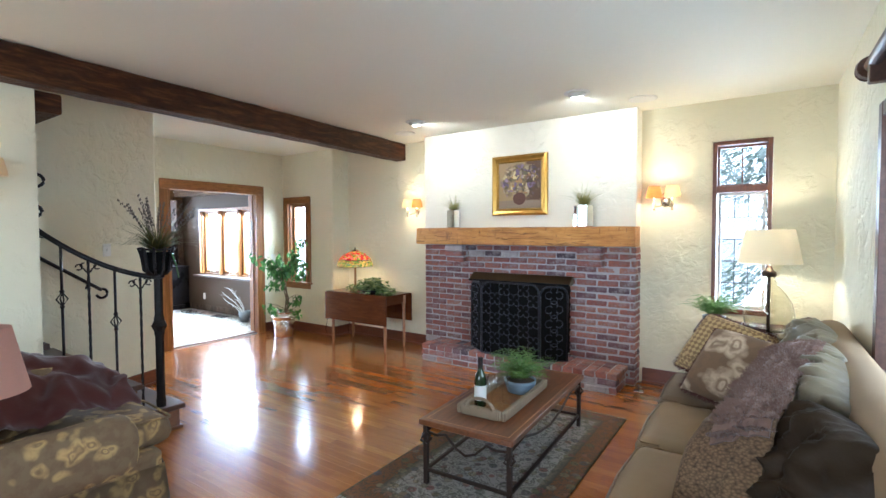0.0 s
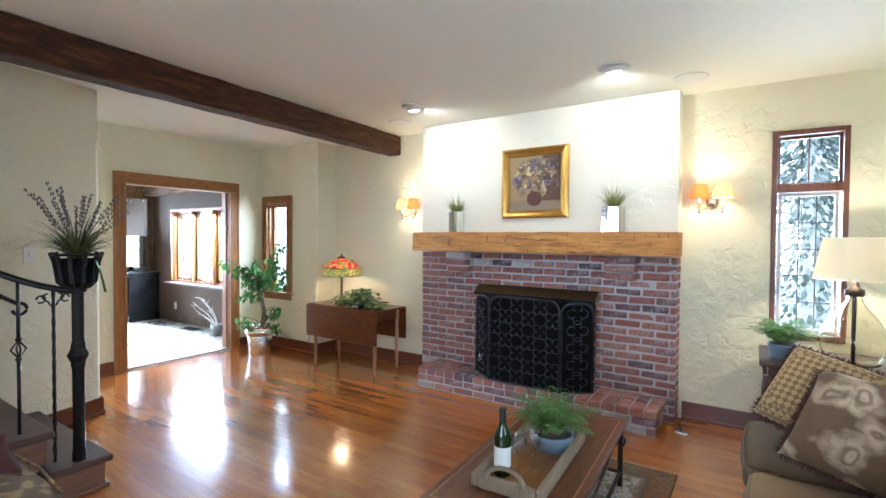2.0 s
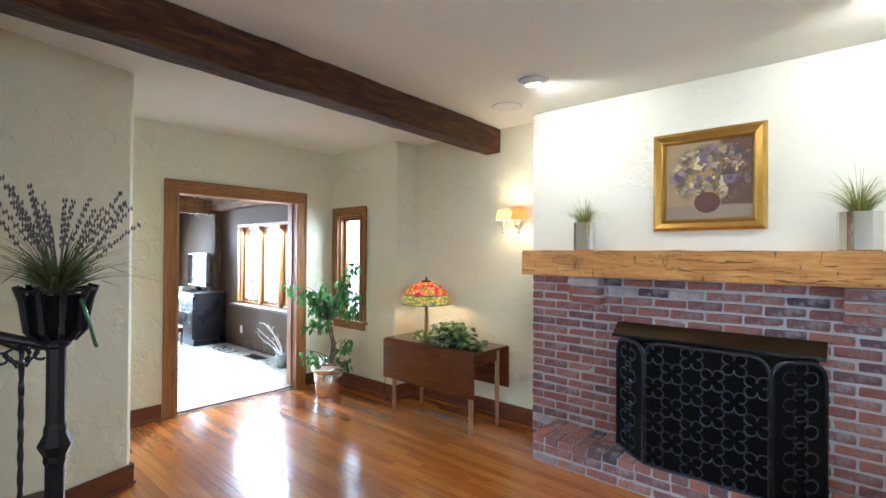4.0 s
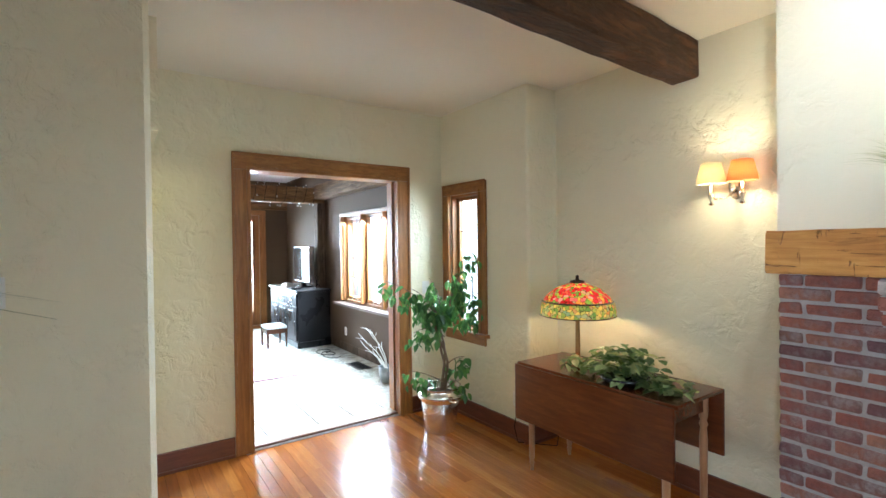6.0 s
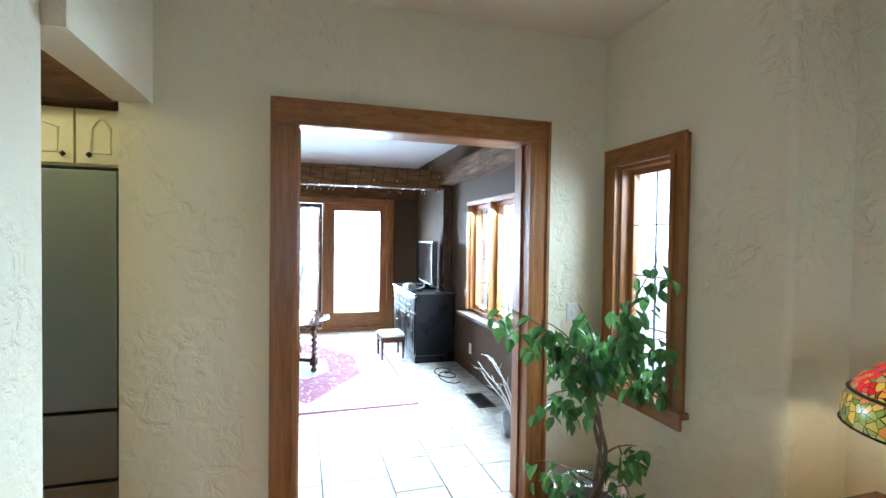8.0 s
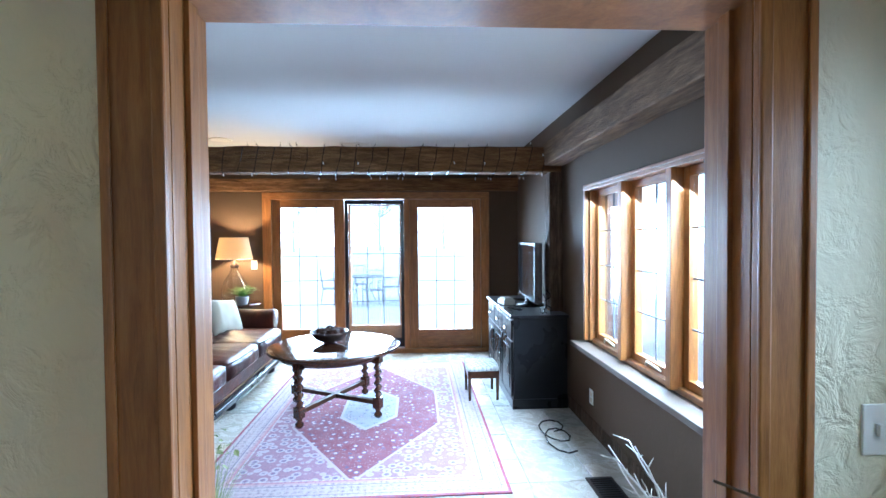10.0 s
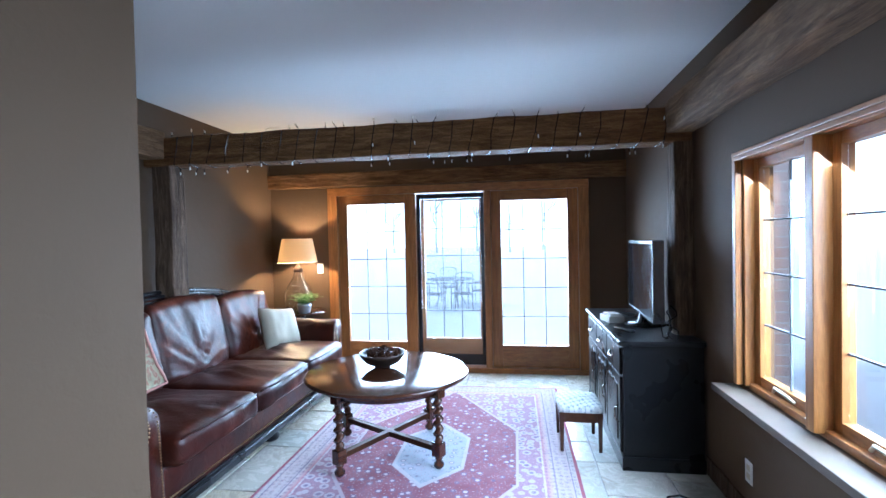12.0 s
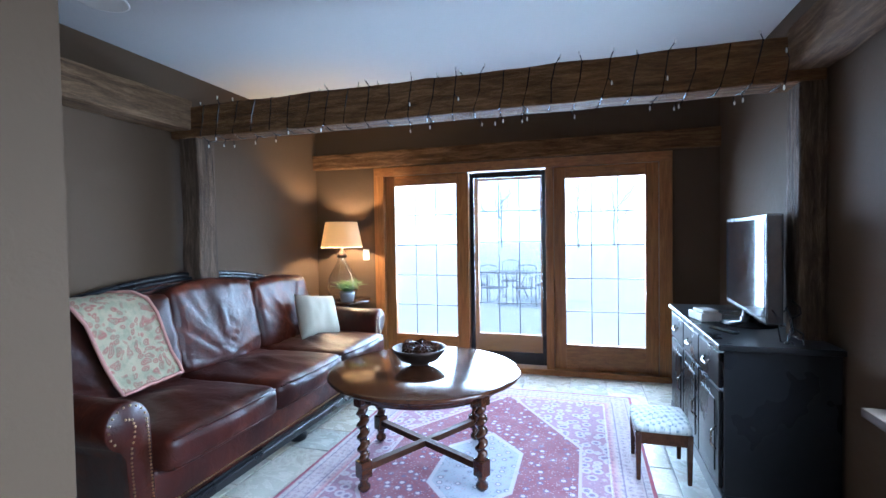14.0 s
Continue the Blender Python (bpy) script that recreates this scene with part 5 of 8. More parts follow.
def stained_glass():
    n = Nodes("stained_glass")
    co = n.coords()
    cell = n.node("TexVoronoi", [("Vector", co)], Scale=44.0)
    edge = n.t.nodes.new("ShaderNodeTexVoronoi")
    edge.feature = "DISTANCE_TO_EDGE"
    edge.inputs["Scale"].default_value = 44.0
    n.t.links.new(co, edge.inputs["Vector"])
    pick = n.node("SeparateColor", [("Color", cell.outputs["Color"])]).outputs[0]
    z = n.node("SeparateXYZ", [("Vector", co)]).outputs[2]
    upper = n.ramp(pick, [(0.0, (0.55, 0.01, 0.02)), (0.36, (0.68, 0.03, 0.05)), (0.44, (0.80, 0.35, 0.38)), (0.56, (0.12, 0.30, 0.05)), (0.72, (0.30, 0.48, 0.08)), (0.82, (0.85, 0.45, 0.06)), (1.0, (0.62, 0.03, 0.08))])
    lower = n.ramp(pick, [(0.0, (0.12, 0.28, 0.06)), (0.35, (0.35, 0.45, 0.10)), (0.6, (0.75, 0.55, 0.12)), (0.8, (0.18, 0.35, 0.22)), (1.0, (0.6, 0.25, 0.06))])
    colour = n.mix(n.ramp(z, [(0.405, (0, 0, 0)), (0.415, (1, 1, 1))]), lower, upper)
    lead = n.ramp(edge.outputs["Distance"], [(0.02, (0, 0, 0)), (0.05, (1, 1, 1))])
    colour = n.mix(lead, (0.02, 0.015, 0.01), colour)
    n.set(Base_Color=colour, Roughness=0.2)
    trans = n.node("BsdfTranslucent", [("Color", colour)])
    mixer = n.t.nodes.new("ShaderNodeMixShader")
    mixer.inputs[0].default_value = 0.24
    n.t.links.new(n.bsdf.outputs[0], mixer.inputs[1])
    n.t.links.new(trans.outputs[0], mixer.inputs[2])
    n.t.links.new(mixer.outputs[0], n.t.nodes["Material Output"].inputs[0])


stained_glass()
t = thing("stained_glass_lamp", "table lamp with a red and green stained glass dome shade", "table lamp", (-3.43, 5.25, 0.706))
part("base", lathe(bmesh.new(), [(0.085, 0.0), (0.09, 0.012), (0.06, 0.03), (0.03, 0.04), (0.016, 0.055), (0.013, 0.33), (0.02, 0.34), (0.008, 0.36), (0.006, 0.56)], 22), "lamp_brass", t, smooth=True)
part("shade", lathe(bmesh.new(), [(0.236, 0.318), (0.238, 0.345), (0.231, 0.385), (0.20, 0.44), (0.14, 0.49), (0.06, 0.522), (0.03, 0.53)], 36, cap=False), "stained_glass", t, smooth=True)
part("cord", tube(bmesh.new(), [(-0.63, 0.05, -0.406), (-0.60, 0.035, -0.466), (-0.63, 0.032, -0.606), (-0.56, 0.0, -0.694), (-0.35, 0.19, -0.697), (-0.30, 0.22, -0.3), (-0.2, 0.23, -0.02), (-0.06, 0.02, 0.012)], 0.004, 6), "black_plastic", t, "dark lamp cord", smooth=True)
part("rim", lathe(bmesh.new(), [(0.237, 0.316), (0.242, 0.319), (0.237, 0.323)], 36, cap=False), "bronze_iron", t)
part("lead_band", lathe(bmesh.new(), [(0.222, 0.404), (0.2265, 0.408), (0.217, 0.413)], 36, cap=False), "bronze_iron", t)
part("finial", lathe(bmesh.new(), [(0.05, 0.525), (0.045, 0.54), (0.012, 0.545), (0.01, 0.57), (0.001, 0.575)], 16), "bronze_iron", t, smooth=True)


def leafy(parent, centre, spread, count, size, material, seed, name="foliage", flat=0.5, fold=0.25):
    """Many folded leaves in an uneven heap."""
    r = random.Random(seed)
    bm = bmesh.new()
    for _ in range(count):
        while True:
            q = Vector([r.uniform(-1, 1) for _ in range(3)])
            if 0.15 < q.length < 1:
                break
        p = Vector(centre) + Vector((q.x * spread[0], q.y * spread[1], q.z * spread[2]))
        s = size * r.uniform(0.6, 1.25)
        rot = Euler((r.uniform(-flat, flat) - 0.35, r.uniform(-flat, flat), r.uniform(0, 6.28))).to_matrix()
        outline = [(0, 0, 0), (0.28, 0.25, 0), (0.34, 0.55, 0), (0.18, 0.85, 0), (0, 1.05, -0.08), (-0.18, 0.85, 0), (-0.34, 0.55, 0), (-0.28, 0.25, 0)]
        vs = [bm.verts.new(p + rot @ (Vector((x, y, abs(x) * fold + z)) * s)) for x, y, z in outline]
        bm.faces.new(vs[0:5])
        bm.faces.new((vs[0], vs[4], vs[5], vs[6], vs[7]))
    return part(name, bm, material, parent)


t = thing("ivy_bowl", "dark bowl with a trailing pale green ivy arrangement", "plant", (-3.02, 5.13, 0.706))
part("bowl", lathe(bmesh.new(), [(0.06, 0.0), (0.11, 0.012), (0.14, 0.045), (0.13, 0.04), (0.05, 0.02)], 20), "black_plastic", t, smooth=True)
leafy(t, (0.0, 0, 0.11), (0.23, 0.15, 0.10), 230, 0.068, "ivy_leaf", 31)
leafy(t, (-0.27, -0.02, 0.06), (0.13, 0.10, 0.045), 60, 0.055, "ivy_leaf", 32)
leafy(t, (0.29, -0.02, 0.05), (0.14, 0.09, 0.04), 60, 0.06, "ivy_leaf", 33)

# ---- ficus in a silver pail ----
t = thing("ficus", "potted ficus tree in a dented silver pail", "potted plant", (-4.57, 4.95, 0.001))
K9 = 1.17
part("pail", lathe(bmesh.new(), [(r * K9, z * K9) for r, z in ((0.105, 0.0), (0.108, 0.008), (0.118, 0.10), (0.13, 0.20), (0.128, 0.205), (0.148, 0.225), (0.155, 0.245), (0.145, 0.27), (0.13, 0.275), (0.14, 0.30), (0.146, 0.305), (0.13, 0.298), (0.12, 0.26), (0.10, 0.25))], 30), "silver_pail", t, smooth=True)
for s in (-1, 1):
    part("pail_handle", tube(bmesh.new(), [(s * 0.168, -0.035, 0.275), (s * 0.215, -0.022, 0.27), (s * 0.215, 0.022, 0.27), (s * 0.168, 0.035, 0.275)], 0.008, 8), "silver_pail", t, smooth=True)
part("soil", lathe(bmesh.new(), [(0.138, 0.288), (0.07, 0.302), (0.001, 0.304)], 20, cap=False), "soil", t)
rf = random.Random(5)
for k in range(3):
    a = k * 2.1
    bm = tube(bmesh.new(), [(0.018 * math.cos(a + q * 0.8) + 0.004 * q, 0.018 * math.sin(a + q * 0.8) + 0.05 * math.sin(q * 0.5), 0.24 + 0.075 * q) for q in range(9)], 0.013, 7, 0.008)
    part("trunk", bm, "bark", t, smooth=True)
crown = bmesh.new()


def ficus_leaf(p, size, lean):
    rot = Euler((rf.uniform(-1.5, -0.5), rf.uniform(-0.5, 0.5), rf.uniform(0, 6.28))).to_matrix()
    outline = [(0, 0, 0), (0.24, 0.22, 0.0), (0.32, 0.48, -0.02), (0.20, 0.80, -0.06), (0, 1.08, -0.16), (-0.20, 0.80, -0.06), (-0.32, 0.48, -0.02), (-0.24, 0.22, 0)]
    vs = [crown.verts.new(p + rot @ (Vector((x, y, abs(x) * 0.3 + z)) * size) + lean) for x, y, z in outline]
    crown.faces.new(vs[0:5])
    crown.faces.new((vs[0], vs[4], vs[5], vs[6], vs[7]))


# sprays of the tree: where each one ends, where it leaves the stems, and how many leaves it bears
for ex, ey, ez, z0, many in ((-0.05, -0.47, 1.22, 0.86, 22), (0.0, -0.27, 1.15, 0.84, 26), (0.06, -0.13, 0.98, 0.80, 24), (0.0, -0.24, 0.80, 0.74, 24),
                             (0.10, 0.04, 1.02, 0.82, 26), (0.18, 0.08, 1.22, 0.86, 20), (0.27, 0.12, 1.44, 0.86, 26), (0.24, 0.20, 1.10, 0.84, 20),
                             (0.20, 0.22, 0.93, 0.80, 18), (0.02, -0.10, 1.22, 0.86, 22), (-0.12, 0.06, 1.10, 0.84, 20), (0.12, 0.16, 0.58, 0.50, 20),
                             (-0.03, -0.27, 0.50, 0.36, 16), (0.12, 0.12, 0.40, 0.30, 14), (-0.14, -0.16, 1.00, 0.82, 18)):
    root, tip = Vector((0.02, 0.04, z0)), Vector((ex, ey, ez))
    bow = root.lerp(tip, 0.5) + Vector((0, 0, 0.10 if z0 > 0.7 else 0.05))
    line9 = [root.lerp(bow, q / 6).lerp(bow.lerp(tip, q / 6), q / 6) for q in range(7)]
    part("branch", tube(bmesh.new(), line9, 0.006, 5, 0.002), "bark", t, smooth=True)
    for q in range(int(many * 1.55)):
        f = rf.uniform(0.28, 1.0) ** 0.8
        k = min(5, int(f * 6))
        p = line9[k].lerp(line9[k + 1], f * 6 - k if k < 5 else rf.random())
        p = p + Vector((rf.uniform(-0.06, 0.06), rf.uniform(-0.06, 0.06), rf.uniform(-0.11, 0.01)))
        ficus_leaf(p, 0.078 * rf.uniform(0.65, 1.15), Vector((0, 0, -0.01)))
part("crown", crown, "ficus_leaf", t)
# ---- patterned cloth ----
def damask(name, ground, figure, accent, scale=9.0):
    """Large blooms in rings on a plain ground, with woven grain."""
    n = Nodes(name)
    co = n.coords()
    bent = n.node("TexNoise", [("Vector", co)], Scale=6.0, Detail=2.0)
    warped = n.mix(0.16, co, bent.outputs["Color"])
    v = n.node("TexVoronoi", [("Vector", warped)], Scale=scale)
    bloom = n.ramp(v.outputs["Distance"], [(0.0, (0.2, 0.2, 0.2)), (0.12, (1, 1, 1)), (0.2, (0.15, 0.15, 0.15)), (0.30, (0.95, 0.95, 0.95)), (0.42, (0.5, 0.5, 0.5)), (0.5, (0, 0, 0))])
    tone = n.ramp(n.noise(co, 22, 3), [(0.45, (0, 0, 0)), (0.62, (1, 1, 1))])
    colour = n.mix(bloom, ground, figure)
    colour = n.mix(n.math("MULTIPLY", tone, 0.45), colour, accent)
    n.bump(n.math("ADD", bloom, n.math("MULTIPLY", n.noise(co, 250, 2), 0.5)), 0.3, 0.004)
    return n.set(Base_Color=colour, Roughness=0.88)


damask("floral_cloth", (0.17, 0.115, 0.060), (0.46, 0.31, 0.12), (0.12, 0.065, 0.035), 12.0)
damask("paisley_cloth", (0.15, 0.085, 0.040), (0.50, 0.37, 0.24), (0.11, 0.066, 0.034), 7.0)
damask("rose_throw_cloth", (0.58, 0.50, 0.33), (0.46, 0.16, 0.13), (0.30, 0.34, 0.22), 27.0)


def lattice_cloth():
    n = Nodes("lattice_cloth")
    co = n.coords((42, 42, 42), (0, 0, 0.78))
    check = n.node("TexChecker", [("Vector", co)], Scale=1.0)
    colour = n.mix(check.outputs["Fac"], (0.42, 0.28, 0.12), (0.20, 0.12, 0.05))
    n.bump(check.outputs["Fac"], 0.3, 0.004)
    return n.set(Base_Color=colour, Roughness=0.9)


lattice_cloth()


def woven_throw_material():
    n = Nodes("woven_throw")
    co = n.coords()
    v = n.node("TexVoronoi", [("Vector", n.coords((1, 1.4, 1.4)))], Scale=78.0)
    colour = n.mix(v.outputs["Distance"], (0.25, 0.155, 0.08), (0.05, 0.027, 0.014))
    n.bump(v.outputs["Distance"], -1.0, 0.016)
    return n.set(Base_Color=colour, Roughness=0.95)


woven_throw_material()


def rug_living_material():
    n = Nodes("rug_olive")
    co = n.coords()
    sep = n.node("SeparateXYZ", [("Vector", co)])
    ex = n.math("SUBTRACT", 0.56, n.math("ABSOLUTE", sep.outputs[0]))
    ey = n.math("SUBTRACT", 1.02, n.math("ABSOLUTE", sep.outputs[1]))
    edge = n.math("MINIMUM", ex, ey)
    band = n.ramp(edge, [(0.0, (0.075, 0.055, 0.022)), (0.03, (0.10, 0.075, 0.03)), (0.035, (0.21, 0.095, 0.045)), (0.15, (0.15, 0.075, 0.035)), (0.155, (0.07, 0.065, 0.05)), (0.20, (0.20, 0.17, 0.12)), (0.21, (0.31, 0.29, 0.26))])
    v = n.node("TexVoronoi", [("Vector", co)], Scale=13.0)
    bloom = n.ramp(v.outputs["Distance"], [(0.10, (0.5, 0.5, 0.5)), (0.16, (1, 1, 1)), (0.34, (0.9, 0.9, 0.9)), (0.40, (0, 0, 0))])
    pick = n.node("SeparateColor", [("Color", v.outputs["Color"])]).outputs[0]
    hue = n.ramp(pick, [(0.0, (0.20, 0.075, 0.06)), (0.35, (0.075, 0.09, 0.10)), (0.6, (0.28, 0.23, 0.14)), (0.8, (0.10, 0.11, 0.055)), (1.0, (0.24, 0.12, 0.08))])
    vine = n.ramp(n.noise(co, 13, 3, 0.5, 2.2), [(0.45, (0, 0, 0)), (0.48, (1, 1, 1)), (0.53, (1, 1, 1)), (0.56, (0, 0, 0))])
    colour = n.mix(n.math("MULTIPLY", bloom, 0.85), band, hue)
    colour = n.mix(n.math("MULTIPLY", vine, 0.7), colour, (0.065, 0.065, 0.05))
    n.bump(n.noise(co, 350, 2), 0.4, 0.004)
    return n.set(Base_Color=colour, Roughness=0.97, Specular_IOR_Level=0.2)


rug_living_material()
t = thing("area_rug", "olive and blue-grey floral rug under the coffee table", "rug", (-0.28, 3.5, 0.001))
part("rug_weave", boxed(-0.54, 0.54, -1.0, 1.0, 0.0, 0.011, bevel=0.004), "rug_olive", t)
for s in (-1, 1):
    bm = bmesh.new()
    rr = random.Random(9 + s)
    for k in range(150):
        x = -0.535 + 1.07 * k / 149
        tube(bm, [(x, s * 0.998, 0.004), (x + rr.uniform(-0.008, 0.008), s * (1.035 + rr.uniform(0, 0.012)), 0.002)], 0.0022, 4)
    part("fringe", bm, "cream_cushion", t, "pale knotted fringe")

# ---- coffee table ----
ct = thing("coffee_table", "wooden coffee table on a dark iron frame with knuckled legs", "coffee table", pose(-0.245, 3.52, 0.012, 0, 0, 2.5))
part("tabletop", boxed(-0.295, 0.295, -0.675, 0.675, 0.355, 0.388, bevel=0.008, seg=3), "coffee_wood", ct)
bm = bmesh.new()
for x0, x1, y0, y1 in ((-0.262, -0.256, -0.64, 0.64), (0.256, 0.262, -0.64, 0.64), (-0.256, 0.256, -0.64, -0.634), (-0.256, 0.256, 0.634, 0.64)):
    box(bm, x0, x1, y0, y1, 0.3875, 0.3888)
part("inlay_line", bm, "pale_leg_wood", ct)
LEGS = [(-0.265, -0.64), (0.265, -0.64), (-0.265, 0.64), (0.265, 0.64)]
for x, y in LEGS:
    bm = boxed(x - 0.013, x + 0.013, y - 0.013, y + 0.013, 0.0, 0.354, bevel=0.003)
    leg = part("leg", bm, "bronze_iron", ct)
    bm = bmesh.new()
    for q in range(4):
        a = q * math.pi / 2 + 0.78
        tube(bm, [(x, y, 0.235), (x + 0.032 * math.cos(a), y + 0.032 * math.sin(a), 0.262), (x + 0.032 * math.cos(a + 0.5), y + 0.032 * math.sin(a + 0.5), 0.283), (x, y, 0.308)], 0.007, 6)
    part("leg_knuckle", bm, "bronze_iron", leg, smooth=True)
for y in (-0.64, 0.64):
    part("stretcher", boxed(-0.252, 0.252, y - 0.009, y + 0.009, 0.075, 0.093, bevel=0.003), "bronze_iron", ct)
    part("scroll_brace", tube(bmesh.new(), [(-0.252, y, 0.31), (-0.19, y, 0.30), (-0.13, y, 0.315), (-0.06, y, 0.25), (0.0, y, 0.225), (0.06, y, 0.25), (0.13, y, 0.315), (0.19, y, 0.30), (0.252, y, 0.31)], 0.008, 7), "bronze_iron", ct, smooth=True)
for x in (-0.265, 0.265):
    part("stretcher", boxed(x - 0.009, x + 0.009, -0.627, 0.627, 0.075, 0.093, bevel=0.003), "bronze_iron", ct)
    part("scroll_brace", tube(bmesh.new(), [(x, -0.627, 0.31), (x, -0.45, 0.325), (x, -0.25, 0.27), (x, 0.0, 0.235), (x, 0.25, 0.27), (x, 0.45, 0.325), (x, 0.627, 0.31)], 0.008, 7), "bronze_iron", ct, smooth=True)


def wicker_material():
    n = Nodes("wicker")
    co = n.coords((1, 1, 1))
    w1 = n.node("TexWave", [("Vector", n.coords((60, 60, 25), (0, 0, 0.78)))], Scale=1.0, Distortion=1.5)
    colour = n.mix(w1.outputs["Fac"], (0.20, 0.13, 0.075), (0.42, 0.33, 0.22))
    n.bump(w1.outputs["Fac"], 0.8, 0.006)
    return n.set(Base_Color=colour, Roughness=0.85)


wicker_material()
tray = thing("serving_tray", "long woven wicker tray with loop handles on the table", "tray", pose(-0.235, 3.40, 0.401, 0, 0, 3))
part("tray_base", boxed(-0.145, 0.145, -0.35, 0.35, 0.0, 0.012, bevel=0.004), "oak_trim_level", tray)
for x in (-0.145, 0.145):
    part("tray_side", rounded(bmesh.new(), x - 0.017, x + 0.017, -0.36, 0.36, 0.0, 0.062, 0.015, 8), "wicker", tray, smooth=True)
for y in (-0.35, 0.35):
    part("tray_end", rounded(bmesh.new(), -0.13, 0.13, y - 0.017, y + 0.017, 0.0, 0.062, 0.015, 8), "wicker", tray, smooth=True)
    part("tray_handle", tube(bmesh.new(), [(0.085 * math.cos(math.pi * q / 10), y + 0.008 * (1 if y > 0 else -1), 0.052 + 0.062 * math.sin(math.pi * q / 10)) for q in range(11)], 0.010, 8), "wicker", tray, smooth=True)
t = thing("wine_bottle", "dark green wine bottle with a white label on the tray", "bottle", (-0.292, 3.175, 0.414))
part("bottle_body", lathe(bmesh.new(), [(0.030, 0.0), (0.037, 0.006), (0.037, 0.17), (0.032, 0.195), (0.017, 0.225), (0.0145, 0.24), (0.0145, 0.29), (0.016, 0.292), (0.016, 0.30), (0.012, 0.302)], 24), "bottle_green", t, smooth=True)
part("label", lathe(bmesh.new(), [(0.0376, 0.045), (0.0376, 0.135)], 24, cap=False), "white_plastic", t, "plain white paper label")
part("foil", lathe(bmesh.new(), [(0.0152, 0.245), (0.0152, 0.292), (0.0168, 0.293), (0.0168, 0.3025), (0.001, 0.3035)], 20, cap=False), "black_plastic", t)
for x, y in ((-0.225, 3.20), (-0.195, 3.285)):
    t = thing("wine_glass", "clear empty wine glass on the tray", "wine glass", (x, y, 0.414), "wine glasses")
    part("glass_bowl", lathe(bmesh.new(), [(0.032, 0.0), (0.030, 0.003), (0.005, 0.008), (0.0035, 0.02), (0.0035, 0.085), (0.012, 0.095), (0.034, 0.125), (0.038, 0.15), (0.030, 0.20), (0.0285, 0.20), (0.036, 0.15), (0.031, 0.127), (0.001, 0.10)], 24, cap=False), "wine_glass", t, smooth=True)


def fern(parent, count, length, seed, base, material="fern_leaf"):
    """Arching fronds with paired narrow leaflets."""
    r = random.Random(seed)
    bm = bmesh.new()
    for k in range(count):
        a = 2 * math.pi * k / count * 3 + r.uniform(-0.5, 0.5)
        lift, far = r.uniform(0.6, 1.6), length * r.uniform(0.6, 1.15)
        pts = [Vector((0.3 * length * 0.2 * math.cos(a), 0.06 * length * math.sin(a), base))]
        sway = r.uniform(-0.5, 0.5)
        for q in range(14):
            s = q / 13
            ang, b9 = lift * (1.05 - 1.35 * s ** 1.6), a + sway * s
            pts.append(pts[-1] + Vector((math.cos(b9) * math.cos(ang), math.sin(b9) * math.cos(ang), math.sin(ang))) * far / 14)
        for q in range(2, 15):
            p = pts[q]
            ahead = (pts[q] - pts[q - 1]).normalized()
            side = ahead.cross(Vector((0, 0, 1)))
            side = side.normalized() if side.length > 0.05 else Vector((1, 0, 0))
            w2 = 0.15 * length * math.sin(math.pi * (0.12 + 0.83 * q / 14)) * r.uniform(0.8, 1.15)
            for sg in (-1, 1):
                tip = p + side * sg * w2 + ahead * w2 * 0.6 - Vector((0, 0, w2 * r.uniform(0.0, 0.45)))
                mid = p.lerp(tip, 0.5)
                bm.faces.new((bm.verts.new(p - ahead * 0.003), bm.verts.new(mid - ahead * 0.005 + Vector((0, 0, 0.003))), bm.verts.new(tip), bm.verts.new(mid + ahead * 0.006)))
    return part("fronds", bm, material, parent)


def potted_fern(at, r, h, length, pot, label, seed, count=46):
    t = thing("potted_fern", label, "potted plant", at)
    part("pot", lathe(bmesh.new(), [(r * 0.72, 0.0), (r * 0.8, 0.004), (r, h * 0.75), (r * 1.02, h), (r * 0.95, h), (r * 0.92, h * 0.8)], 26), pot, t, smooth=True)
    part("soil", lathe(bmesh.new(), [(r * 0.93, h * 0.85), (0.001, h * 0.9)], 20, cap=False), "soil", t)
    fern(t, count, length, seed, h * 0.9)
    return t


potted_fern((-0.205, 3.56, 0.414), 0.105, 0.085, 0.27, "blue_ceramic", "bushy green fern in a blue-grey bowl on the tray", 51, 90)

# ---- tan sofa by the window ----
sofa = thing("living_sofa", "tan upholstered three-seat sofa heaped with olive satin cushions", "sofa", (1.09, 3.38, 0))
part("base", rounded(bmesh.new(), -0.40, 0.46, -1.22, 1.22, 0.06, 0.34, 0.04, 9, 0.003), "tan_upholstery", sofa, smooth=True)
for x in (-0.34, 0.40):
    for y in (-1.1, 1.1):
        part("foot", lathe(bmesh.new(), [(0.022, 0.0), (0.035, 0.03), (0.03, 0.07)], 12, (x, y, 0)), "stair_wood", sofa)
for k in range(3):
    y0 = -1.0 + 0.69 * k
    x0 = -0.44 - 0.02 * k
    cushion = part("seat_cushion", rounded(bmesh.new(), x0, 0.20, y0, y0 + 0.68, 0.335, 0.475, 0.05, 14, 0.006, 0.016, k * 3.0), "sage_cushion" if k < 2 else "tan_upholstery", sofa, smooth=True)
    part("piping", tube(bmesh.new(), [(x0 + 0.11, y0 + 0.012, 0.468), (x0 + 0.03, y0 + 0.02, 0.464), (x0 + 0.006, y0 + 0.06, 0.458), (x0 - 0.006, y0 + 0.34, 0.462), (x0 + 0.006, y0 + 0.62, 0.458), (x0 + 0.03, y0 + 0.66, 0.464), (x0 + 0.11, y0 + 0.668, 0.468)], 0.005, 6), "sage_cushion" if k < 2 else "tan_upholstery", cushion, smooth=True)
